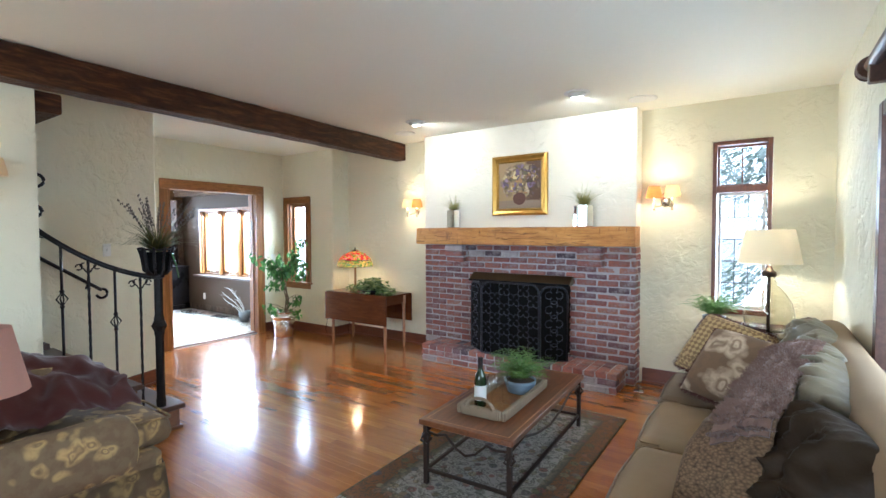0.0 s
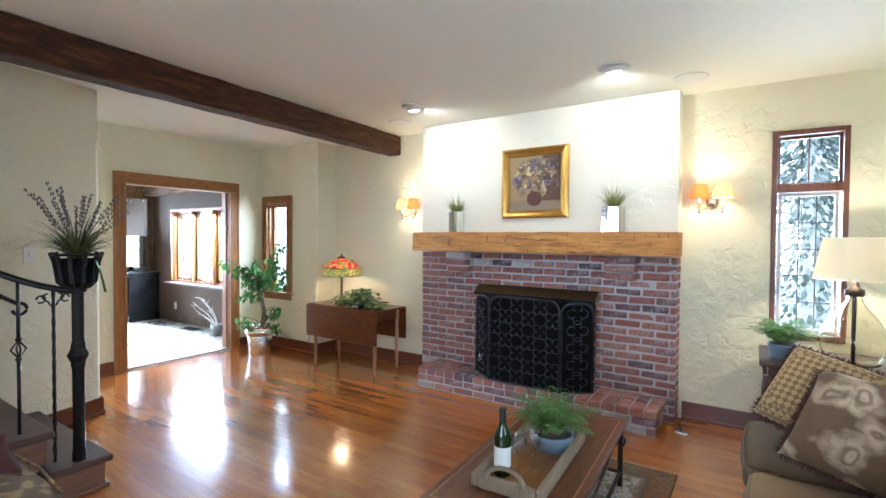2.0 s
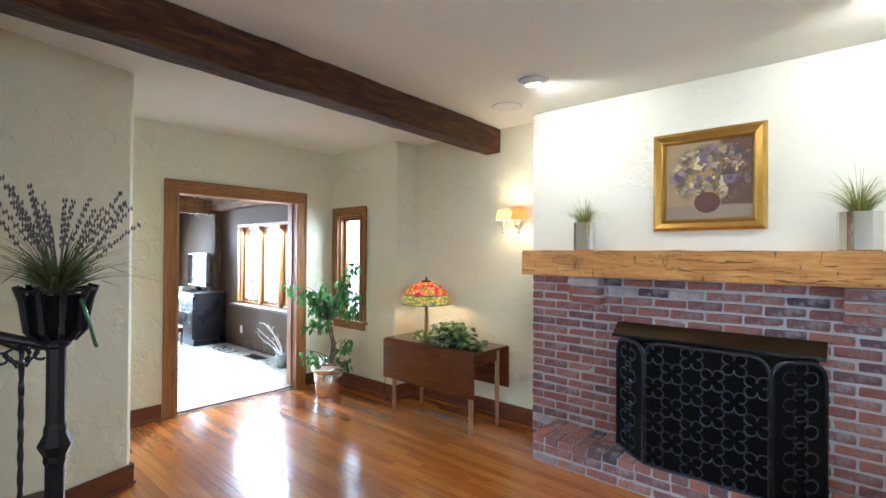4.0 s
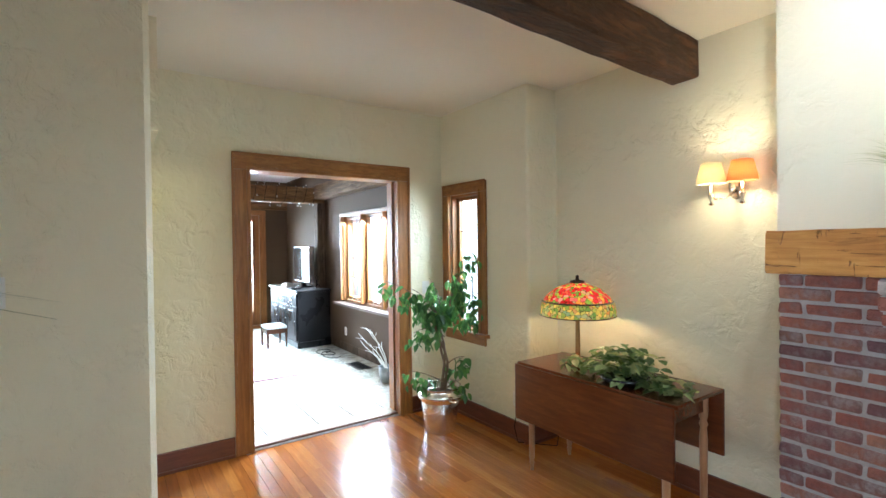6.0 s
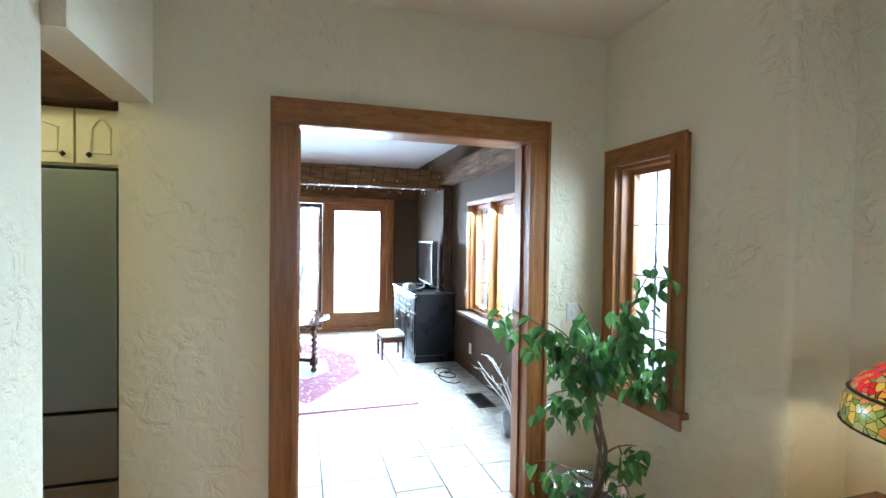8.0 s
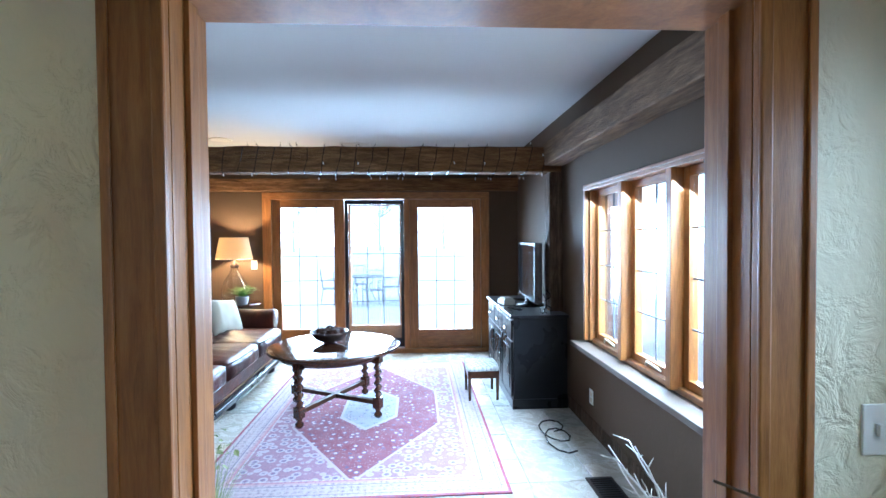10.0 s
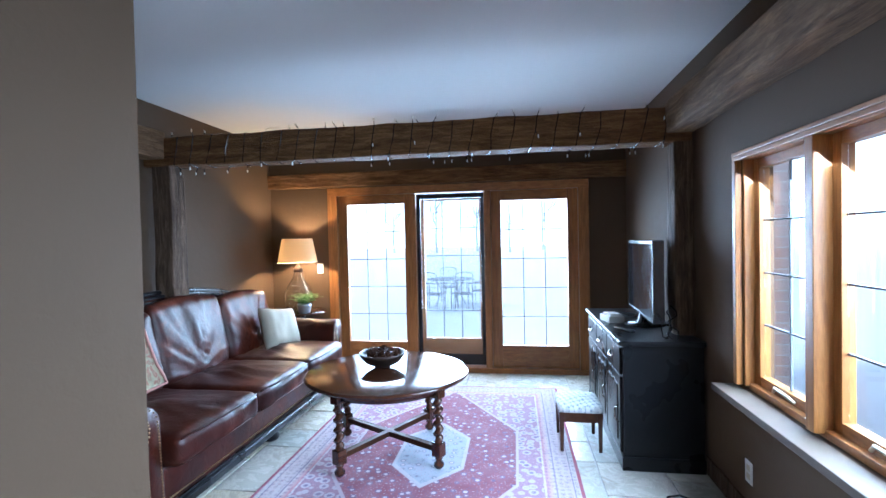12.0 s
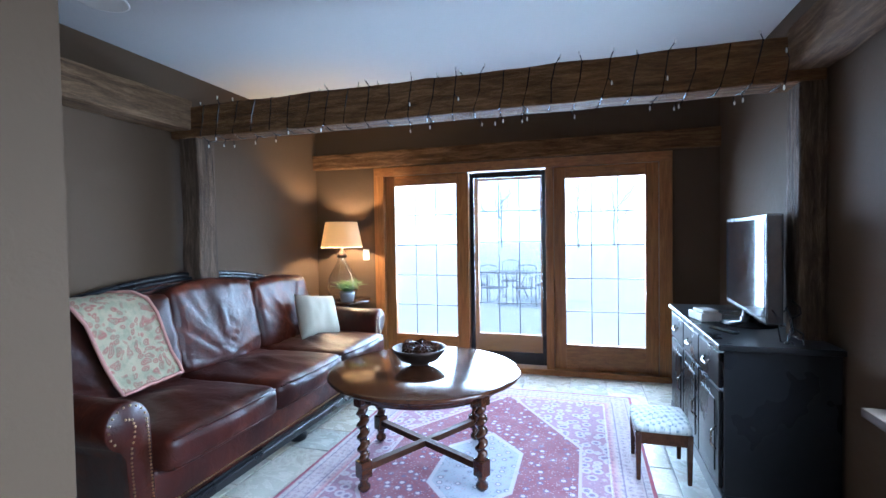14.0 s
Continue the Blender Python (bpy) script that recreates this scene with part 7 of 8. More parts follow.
    colour = n.mix(n.math("MULTIPLY", worn, 0.55), colour, (0.33, 0.26, 0.31))
    n.bump(n.noise(co, 300, 2), 0.4, 0.003)
    return n.set(Base_Color=colour, Roughness=0.95, Specular_IOR_Level=0.25)


rug_den_material()
t = thing("den_rug", "red and ivory patterned oriental rug with a blue medallion", "rug", (-8.23, 3.695, DEN + 0.001))
part("rug_weave", boxed(-1.47, 1.47, -0.965, 0.965, 0.0, 0.010, bevel=0.003), "rug_red", t)
RUG = DEN + 0.012

# ---- round table with barley-twist legs ----
rt = thing("round_table", "round dark walnut table on barley-twist legs with crossed stretchers", "table", pose(-8.20, 3.385, RUG, 0, 0, -29))
part("tabletop", lathe(bmesh.new(), [(0.001, 0.545), (0.545, 0.545), (0.562, 0.550), (0.568, 0.560), (0.562, 0.570), (0.552, 0.573), (0.001, 0.573)], 64, cap=False), "walnut", rt, smooth=True)
part("apron", lathe(bmesh.new(), [(0.44, 0.485), (0.455, 0.485), (0.455, 0.544), (0.44, 0.544), (0.44, 0.485)], 48, cap=False), "walnut", rt, smooth=True)


def twist_leg(x, y):
    bm = bmesh.new()
    seg, steps = 14, 56
    rows_ = []
    for q in range(steps + 1):
        s = q / steps
        z = 0.17 + 0.29 * s
        fade = min(1, s * 8, (1 - s) * 8)
        ang = s * 4.5 * 2 * math.pi
        ring = []
        for k in range(seg):
            a = 2 * math.pi * k / seg
            r = 0.026 + 0.010 * fade * math.cos(a - ang)
            ring.append(bm.verts.new((x + r * math.cos(a), y + r * math.sin(a), z)))
        rows_.append(ring)
    for a, b2 in zip(rows_, rows_[1:]):
        for k in range(seg):
            bm.faces.new((a[k], a[(k + 1) % seg], b2[(k + 1) % seg], b2[k]))
    leg = part("leg", bm, "walnut", rt, smooth=True)
    part("foot", lathe(bmesh.new(), [(0.018, 0.0), (0.034, 0.018), (0.034, 0.035), (0.018, 0.055), (0.026, 0.065), (0.022, 0.08)], 18, (x, y, 0)), "walnut", leg, smooth=True)
    part("block", boxed(x - 0.033, x + 0.033, y - 0.033, y + 0.033, 0.08, 0.17, bevel=0.005), "walnut", leg)
    part("block", boxed(x - 0.035, x + 0.035, y - 0.035, y + 0.035, 0.46, 0.545, bevel=0.005), "walnut", leg)


for k in range(4):
    a = k * math.pi / 2
    twist_leg(0.445 * math.cos(a), 0.445 * math.sin(a))
part("stretcher", boxed(-0.415, 0.415, -0.022, 0.022, 0.11, 0.145, bevel=0.004), "walnut_matt", rt)
part("stretcher", boxed(-0.022, 0.022, -0.415, 0.415, 0.1105, 0.1455, bevel=0.004), "walnut_matt", rt)

t = thing("fruit_bowl", "dark wooden bowl of pine cones on the round table", "bowl", (-8.27, 3.33, RUG + 0.574))
part("bowl", lathe(bmesh.new(), [(0.05, 0.0), (0.06, 0.006), (0.12, 0.035), (0.16, 0.085), (0.168, 0.105), (0.158, 0.104), (0.11, 0.045), (0.04, 0.02)], 36), "bronze_iron", t, smooth=True)
rc = random.Random(3)
for k in range(9):
    a, far = k * 2.4, 0.03 + 0.075 * (k / 9) ** 0.5
    bm = bmesh.new()
    for q in range(7):
        s = q / 6
        for m9 in range(7):
            b9 = 2 * math.pi * (m9 + 0.5 * (q % 2)) / 7
            r = 0.030 * math.sin(math.pi * (0.18 + 0.72 * s))
            p = Vector((r * math.cos(b9), r * math.sin(b9), -0.03 + 0.06 * s))
            o = Vector((math.cos(b9), math.sin(b9), 0.3)) * 0.014
            w9 = Vector((-math.sin(b9), math.cos(b9), 0)) * 0.009
            bm.faces.new((bm.verts.new(p - w9 * 0.4), bm.verts.new(p + o - w9), bm.verts.new(p + o * 1.2), bm.verts.new(p + o + w9), bm.verts.new(p + w9 * 0.4)))
    lathe(bm, [(0.004, -0.032), (0.022, -0.01), (0.018, 0.01), (0.002, 0.032)], 8)
    bm.transform(pose(far * math.cos(a), far * math.sin(a), 0.092 + rc.uniform(-0.01, 0.012), rc.uniform(-70, 70), rc.uniform(-70, 70), rc.uniform(0, 360)))
    part("pine_cone", bm, "walnut_matt", t)


# ---- leather sofa ----
def leather_material():
    n = Nodes("brown_leather")
    co = n.coords()
    big = n.noise(co, 3.0, 3)
    crease = n.noise(n.coords((1, 1, 1)), 13, 5, 0.6, 1.6)
    fine = n.node("TexVoronoi", [("Vector", co)], Scale=260.0).outputs["Distance"]
    colour = n.ramp(n.math("ADD", n.math("MULTIPLY", big, 0.7), n.math("MULTIPLY", crease, 0.3)), [(0.34, (0.014, 0.0028, 0.0018)), (0.52, (0.038, 0.0070, 0.0034)), (0.70, (0.12, 0.026, 0.008))])
    n.bump(n.math("ADD", n.math("MULTIPLY", crease, 1.0), n.math("MULTIPLY", fine, 0.08)), 0.28, 0.012)
    return n.set(Base_Color=colour, Roughness=n.math("ADD", n.math("MULTIPLY", big, 0.16), 0.30), Specular_IOR_Level=0.27)


leather_material()
ls = thing("leather_sofa", "deep brown leather three-seat sofa with rolled nailhead arms", "sofa", (-8.30, 2.03, DEN))
HALF_L = 1.38


def creased(x0, x1, y0, y1, z0, z1, r, puff, seed, focus, deep=0.012):
    """A plump leather cushion with creases that run from one seam."""
    bm = rounded(bmesh.new(), x0, x1, y0, y1, z0, z1, r, 26, 0.0, puff, seed)
    for v in bm.verts:
        c = v.co
        d = Vector((c.x - focus[0], c.y - focus[1], c.z - focus[2]))
        ang = math.atan2(d.x, d.y if abs(y1 - y0) > abs(z1 - z0) else d.z)
        far = min(1.0, d.length / 0.5)
        line = abs(noise.noise((ang * 3.2 + seed, d.length * 1.5, seed))) ** 0.8 + 0.5 * abs(noise.noise((ang * 7 + seed, d.length * 3, seed + 5)))
        push = deep * (0.6 - line * 1.8) * (0.4 + 0.6 * (1 - far))
        if abs(y1 - y0) > abs(z1 - z0):
            v.co.z += push * (c.z > (z0 + z1) / 2) + 0.3 * push * (c.z <= (z0 + z1) / 2)
            v.co.y += push * (c.y > y1 - 0.1)
        else:
            v.co.y += push * (c.y > 0)
            v.co.z += 0.6 * push * (c.z > z1 - 0.1)
    return bm


part("seat_frame", rounded(bmesh.new(), -HALF_L + 0.14, HALF_L - 0.14, -0.45, 0.455, 0.13, 0.36, 0.03, 9, 0.003), "brown_leather", ls, smooth=True)
part("plinth_rail", boxed(-HALF_L + 0.14, HALF_L - 0.14, 0.42, 0.49, 0.085, 0.135, bevel=0.014, seg=3), "black_paint", ls, "dark moulded wooden base rail")
part("plinth_rail", boxed(-HALF_L + 0.16, HALF_L - 0.16, 0.456, 0.474, 0.136, 0.152, bevel=0.005), "black_paint", ls)
for x in (-HALF_L + 0.24, HALF_L - 0.24, 0.0):
    for y in (0.40, -0.38):
        part("bun_foot", lathe(bmesh.new(), [(0.035, 0.0), (0.06, 0.015), (0.068, 0.045), (0.045, 0.075), (0.055, 0.088)], 20, (x, y, 0)), "black_paint", ls, smooth=True)
for k in range(3):
    x0 = -1.155 + 0.77 * k
    seat = part("seat_cushion", creased(x0 + 0.003, x0 + 0.767, -0.26, 0.555, 0.335, 0.515, 0.06, 0.024, 4.0 * k, (x0 + 0.38, -0.2, 0.5), 0.016), "brown_leather", ls, smooth=True)
    for z in (0.365, 0.492):
        part("piping", tube(bmesh.new(), [(x0 + 0.03, 0.542, z), (x0 + 0.2, 0.562, z + 0.004), (x0 + 0.385, 0.568, z + 0.006), (x0 + 0.57, 0.562, z + 0.004), (x0 + 0.74, 0.542, z)], 0.0055, 6), "brown_leather", seat, smooth=True)
    bm = creased(-0.385, 0.385, -0.11, 0.11, 0.0, (0.53, 0.57, 0.54)[k], 0.058, 0.022, 9.0 + 5 * k, (0.0, 0.1, 0.02), 0.026)
    bm.transform(pose(x0 + 0.38, -0.235, 0.49, 13, 0, (2, 0, -2)[k]))
    part("back_cushion", bm, "brown_leather", ls, smooth=True)
# camel back with a carved dark crest


def crest_height(s):
    return 0.87 + 0.235 * math.cos(s * 1.35) ** 0.95


bm = bmesh.new()
rows_ = []
for q in range(41):
    s = q / 40 * 2 - 1
    x, z = s * (HALF_L - 0.12), crest_height(s)
    rows_.append([bm.verts.new((x, y, zz)) for y, zz in ((-0.52, 0.12), (-0.56, z - 0.05), (-0.545, z), (-0.47, z), (-0.44, z - 0.06), (-0.36, 0.3))])
for a, b2 in zip(rows_, rows_[1:]):
    for k in range(6):
        bm.faces.new((a[k], a[(k + 1) % 6], b2[(k + 1) % 6], b2[k]))
bm.faces.new(rows_[0])
bm.faces.new(rows_[-1])
part("backrest", bm, "brown_leather", ls, smooth=True)
for dz, y, r in ((0.014, -0.495, 0.020), (-0.012, -0.462, 0.014), (-0.040, -0.448, 0.009)):
    part("crest_rail", tube(bmesh.new(), [((q / 20 - 1) * (HALF_L - 0.12), y, dz + crest_height(q / 20 - 1)) for q in range(41)], r, 8), "black_paint", ls, "dark carved crest rail", smooth=True)


def rolled_arm(s):
    """A scroll arm that leans outward, with a nail-studded front."""
    def at(px, pz):
        return s * (HALF_L - 0.235 + px + 0.05 * (pz - 0.3)), pz

    R, cx, cz = 0.105, 0.105, 0.60
    prof = [(0.0, 0.12), (0.0, 0.40), (0.0, 0.52)]
    prof += [(cx - R * math.cos(q / 16 * 4.3), cz + R * math.sin(q / 16 * 4.3)) for q in range(17)]
    prof += [(0.125, 0.46), (0.115, 0.12)]
    xs = [at(px, pz) for px, pz in prof]
    bm = bmesh.new()
    ends = []
    mx = s * (HALF_L - 0.17)
    for y in (-0.47, -0.2, 0.05, 0.25, 0.415, 0.445, 0.455):
        k = 1.0 if y < 0.42 else (0.985 if y < 0.45 else 0.95)
        ends.append([bm.verts.new((mx + (x - mx) * k, y, 0.42 + (z - 0.42) * k + 0.012 * noise.noise((x * 6, y * 6, z * 6)) * (y < 0.4))) for x, z in xs])
    for a, b2 in zip(ends, ends[1:]):
        for q in range(len(xs)):
            j = (q + 1) % len(xs)
            bm.faces.new((a[q], a[j], b2[j], b2[q]))
    bm.faces.new(ends[0])
    bm.faces.new(ends[-1])
    arm = part("armrest", bm, "brown_leather", ls, smooth=True)
    trail = [at(0.016, 0.15), at(0.016, 0.52)]
    trail += [at(cx - 0.085 * math.cos(q / 12 * 4.2), cz + 0.085 * math.sin(q / 12 * 4.2)) for q in range(13)]
    trail2 = [at(0.100, 0.15), at(0.104, 0.44), at(0.098, 0.50), at(0.082, 0.545), at(0.075, 0.585), at(0.085, 0.62), at(0.115, 0.63), at(0.14, 0.61)]
    bm = bmesh.new()
    for line_ in (trail, trail2):
        for (ax, az), (bx, bz) in zip(line_, line_[1:]):
            d9 = math.hypot(bx - ax, bz - az)
            many = max(1, int(d9 / 0.016))
            for q in range(many):
                f = q / many
                bmesh.ops.create_icosphere(bm, subdivisions=1, radius=0.0062, matrix=Matrix.Translation((ax + (bx - ax) * f, 0.455, az + (bz - az) * f)))
    part("nailhead_trim", bm, "brass_nail", arm, "row of brass nailheads")["kind"] = "stuff"


rolled_arm(1)
rolled_arm(-1)
bm = bmesh.new()
for q in range(140):
    bmesh.ops.create_icosphere(bm, subdivisions=1, radius=0.006, matrix=Matrix.Translation((-1.14 + 2.28 * q / 139, 0.458, 0.172)))
part("nailhead_trim", bm, "brass_nail", ls, "row of brass nailheads")["kind"] = "stuff"
throw_pillow("throw_pillow", pose(-9.20, 2.05, 0.70, 66, 8, 160), 0.42, 0.40, 0.15, "cream_cushion", "plain cream square pillow on the leather sofa", "", 8.0, 0.010)
t = thing("floral_throw", "cream quilted throw with red roses over the sofa back", "blanket", (-7.40, 2.03, DEN))
bm = bmesh.new()
prof = [(-0.585, 0.80), (-0.57, 0.93), (-0.50, 1.03), (-0.40, 1.055), (-0.27, 1.06), (-0.19, 1.02), (-0.15, 0.93), (-0.125, 0.82), (-0.10, 0.70), (-0.085, 0.60), (-0.07, 0.545)]
gl = []
for i, (y, z) in enumerate(prof):
    row = []
    s = i / 10
    for j in range(15):
        v = j / 14
        k = 0.016 * noise.noise((i * 0.6, v * 4, 3.0))
        left = 0.20 - 0.22 * max(0, s - 0.3) / 0.7
        wide = 0.42 - 0.04 * max(0, s - 0.5) * 2
        row.append(bm.verts.new((left - wide * v, y + k + 0.02, z + abs(k) + 0.01 + 0.02 * v * (i > 8))))
    gl.append(row)
hem = [[v.co.copy() + Vector((0, 0.004, 0.004)) for v in row] for row in gl]
for a, b2 in zip(gl, gl[1:]):
    for k in range(14):
        bm.faces.new((a[k], a[k + 1], b2[k + 1], b2[k]))
bmesh.ops.solidify(bm, geom=bm.faces[:], thickness=0.012)
part("quilt", bm, "rose_throw_cloth", t, smooth=True)
for name9, line9 in (("side_hem", [gl_row[0] for gl_row in hem]), ("side_hem", [gl_row[-1] for gl_row in hem]), ("end_hem", hem[-1])):
    part(name9, tube(bmesh.new(), line9, 0.010, 6), "quilt_hem", t, "stitched rose-pink hem", smooth=True)

# ---- corner table with jug lamp and fern ----
st = thing("corner_table", "round wooden pedestal table in the den corner", "side table", (-9.95, 1.90, DEN))
part("tabletop", lathe(bmesh.new(), [(0.001, 0.70), (0.27, 0.70), (0.285, 0.71), (0.28, 0.728), (0.001, 0.73)], 36, cap=False), "walnut", st, smooth=True)
part("pedestal", lathe(bmesh.new(), [(0.17, 0.0), (0.16, 0.03), (0.05, 0.06), (0.035, 0.3), (0.055, 0.45), (0.03, 0.6), (0.08, 0.70)], 20), "walnut", st, smooth=True)
jug_lamp((-9.98, 1.87, DEN + 0.731), "clear glass jug lamp with a burlap shade", "clear_jug_glass", "burlap_shade")
potted_fern((-9.78, 2.03, DEN + 0.731), 0.075, 0.10, 0.19, "zinc", "green fern in a small zinc pot on the corner table", 71, 60)

# ---- black cabinet with television ----
cb = thing("media_cabinet", "black painted wooden cabinet with drawers and doors", "cabinet", (-8.80, 5.185, DEN))
part("body", boxed(-0.68, 0.68, -0.235, 0.245, 0.08, 0.795, bevel=0.004), "black_paint", cb)
part("top", boxed(-0.71, 0.71, -0.265, 0.25, 0.796, 0.825, bevel=0.008, seg=3), "black_paint", cb)
part("plinth", boxed(-0.70, 0.70, -0.25, 0.247, 0.0, 0.085, bevel=0.006), "black_paint", cb)
for k in range(3):
    x0 = -0.66 + 0.44 * k
    dr = part("drawer", boxed(x0 + 0.01, x0 + 0.43, -0.252, -0.234, 0.60, 0.775, bevel=0.004), "black_paint", cb)
    part("drop_pull", tube(bmesh.new(), [(x0 + 0.17, -0.256, 0.70), (x0 + 0.18, -0.272, 0.675), (x0 + 0.26, -0.272, 0.675), (x0 + 0.27, -0.256, 0.70)], 0.006, 6), "nickel", dr, smooth=True)
    dr = part("cabinet_door", boxed(x0 + 0.01, x0 + 0.43, -0.252, -0.234, 0.10, 0.585, bevel=0.004), "black_paint", cb)
    part("door_panel", boxed(x0 + 0.07, x0 + 0.37, -0.258, -0.25, 0.16, 0.525, bevel=0.006), "black_paint", dr)
    part("drop_pull", tube(bmesh.new(), [(x0 + 0.395, -0.256, 0.40), (x0 + 0.395, -0.278, 0.37), (x0 + 0.395, -0.278, 0.31), (x0 + 0.395, -0.256, 0.28)], 0.006, 6), "nickel", dr, smooth=True)
tv = thing("television", "flat black television on a stand, switched off", "television", pose(-8.70, 5.225, DEN + 0.826, 0, 0, -3.5))
part("stand_foot", lathe(bmesh.new(), [(0.15, 0.0), (0.15, 0.008), (0.05, 0.02), (0.03, 0.09)], 28), "black_plastic", tv, smooth=True)
part("casing", boxed(-0.45, 0.45, -0.03, 0.045, 0.075, 0.63, bevel=0.012, seg=3), "black_plastic", tv)
n9 = Nodes("screen_glass")
n9.set(Base_Color=(0.012, 0.013, 0.015), Roughness=0.06, Specular_IOR_Level=0.3)
part("screen", boxed(-0.425, 0.425, -0.034, -0.031, 0.105, 0.605, bevel=0), "screen_glass", tv)
part("side_trim", boxed(0.451, 0.456, -0.025, 0.03, 0.10, 0.60, bevel=0.001), "black_plastic", tv)
t = thing("media_box", "small white media box on the cabinet", "set-top box", pose(-8.83, 5.02, DEN + 0.826, 0, 0, 12))
part("case", boxed(-0.09, 0.09, -0.06, 0.06, 0.0, 0.05, bevel=0.006), "white_plastic", t)
part("lid", boxed(-0.07, 0.07, -0.04, 0.05, 0.051, 0.066, bevel=0.004), "white_plastic", t)
t = thing("remote_control", "black remote control lying on the cabinet", "remote", pose(-8.45, 5.03, DEN + 0.826, 0, 0, 25))
part("case", boxed(-0.09, 0.09, -0.022, 0.022, 0.0, 0.018, bevel=0.006), "black_plastic", t)
t = thing("tv_cables", "tangled black cables behind the television", "cable", (-8.28, 5.28, DEN + 0.826))
rt9 = random.Random(2)
for k in range(4):
    pts = [(0.02, -0.02 * k, 0.20 - 0.03 * k)]
    for q in range(1, 8):
        pts.append((0.02 + 0.015 * q, -0.02 * k + 0.03 * rt9.uniform(-1, 1), max(0.006, 0.20 - 0.03 * q * (1 + 0.2 * k))))
    part("cable", tube(bmesh.new(), pts, 0.004, 6), "black_plastic", t, smooth=True)
tagged(part("floor_cable", tube(bmesh.new(), [(-7.75 + 0.16 * math.cos(q * 0.7) + 0.02 * q, 5.15 + 0.10 * math.sin(q * 0.7), DEN + 0.014 + 0.004 * math.sin(q)) for q in range(20)], 0.006, 6), "black_plastic", smooth=True), "coiled dark cable on the slate floor", "cable")

st = thing("footstool", "low wooden footstool with a blue-grey woven seat", "stool", (-8.48, 4.71, RUG))
part("seat_pad", rounded(bmesh.new(), -0.175, 0.175, -0.145, 0.145, 0.265, 0.315, 0.022, 8, 0.0, 0.008), "stool_cloth", st, smooth=True)
for x in (-0.16, 0.16):
    part("apron", boxed(x - 0.01, x + 0.01, -0.125, 0.125, 0.205, 0.272), "walnut_matt", st)
for y in (-0.13, 0.13):
    part("apron", boxed(-0.155, 0.155, y - 0.01, y + 0.01, 0.205, 0.272), "walnut", st)
for x in (-0.158, 0.158):
    for y in (-0.128, 0.128):
        bm = boxed(x - 0.017, x + 0.017, y - 0.017, y + 0.017, 0.0, 0.27, bevel=0.004)
        for v in bm.verts:
            if v.co.z < 0.05:
                v.co.x, v.co.y = x + (v.co.x - x) * 0.65, y + (v.co.y - y) * 0.65
        part("leg", bm, "walnut", st)

# ---- floor register, twigs, tall grass ----
t = thing("floor_register", "dark metal floor register by the den wall", "floor vent", pose(-6.72, 5.23, DEN, 0, 0, 0))
part("frame", boxed(-0.19, 0.19, -0.085, 0.085, 0.0, 0.006, bevel=0.002), "bronze_iron", t)
for k in range(14):
    part("slat", boxed(-0.165 + 0.0245 * k, -0.155 + 0.0245 * k, -0.065, 0.065, 0.006, 0.010, bevel=0.001), "wrought_iron", t)
t = thing("twig_pot", "pale bare branches in a small grey pot", "potted plant", (-5.92, 5.19, DEN + 0.001))
part("pot", lathe(bmesh.new(), [(0.06, 0.0), (0.085, 0.10), (0.09, 0.17), (0.08, 0.17), (0.07, 0.12)], 20), "zinc", t, smooth=True)
rw = random.Random(17)
for k in range(5):
    bm = bmesh.new()
    a = 3.14 + rw.uniform(-0.5, 0.5)
    p = Vector((0, 0, 0.12))
    pts = [p.copy()]
    d9 = Vector((math.cos(a) * (1.5 - 0.25 * k), math.sin(a) * 0.3, 0.45 + 0.2 * k)).normalized()
    for q in range(8):
        d9 = (d9 + Vector((rw.uniform(-0.3, 0.3), rw.uniform(-0.25, 0.12), rw.uniform(-0.15, 0.15)))).normalized()
        p = p + d9 * rw.uniform(0.05, 0.085)
        if p.y > 0.18:
            p.y = 0.18
        pts.append(p.copy())
        if q > 2 and rw.random() < 0.6:
            tube(bm, [p, p + Vector((rw.uniform(-0.09, 0.09), rw.uniform(-0.09, 0.03), rw.uniform(0.0, 0.07)))], 0.004, 5, 0.002)
    tube(bm, pts, 0.008, 6, 0.003)
    part("branch", bm, "birch_twig", t, smooth=True)
t = thing("den_grass_pot", "wispy tall grass in a low pot beside the partition", "potted plant", (-6.12, 3.20, DEN + 0.001))
part("pot", lathe(bmesh.new(), [(0.07, 0.0), (0.10, 0.12), (0.105, 0.16), (0.095, 0.16), (0.08, 0.13)], 20), "zinc", t, smooth=True)
grass_tuft(t, 70, 0.62, 0.20, 77, "grass_leaf", 0.14, 0.004)
leafy(t, (0.02, 0.02, 0.62), (0.10, 0.10, 0.10), 40, 0.03, "grass_leaf", 78)

# ---- string lights round the cross beam ----
t = thing("string_lights", "dark wire of unlit fairy lights wound round the beam", "string lights", (-8.385, 3.43, 2.23))
bm = bmesh.new()
bulbs = bmesh.new()
rs = random.Random(23)
loops = 26
pts = []
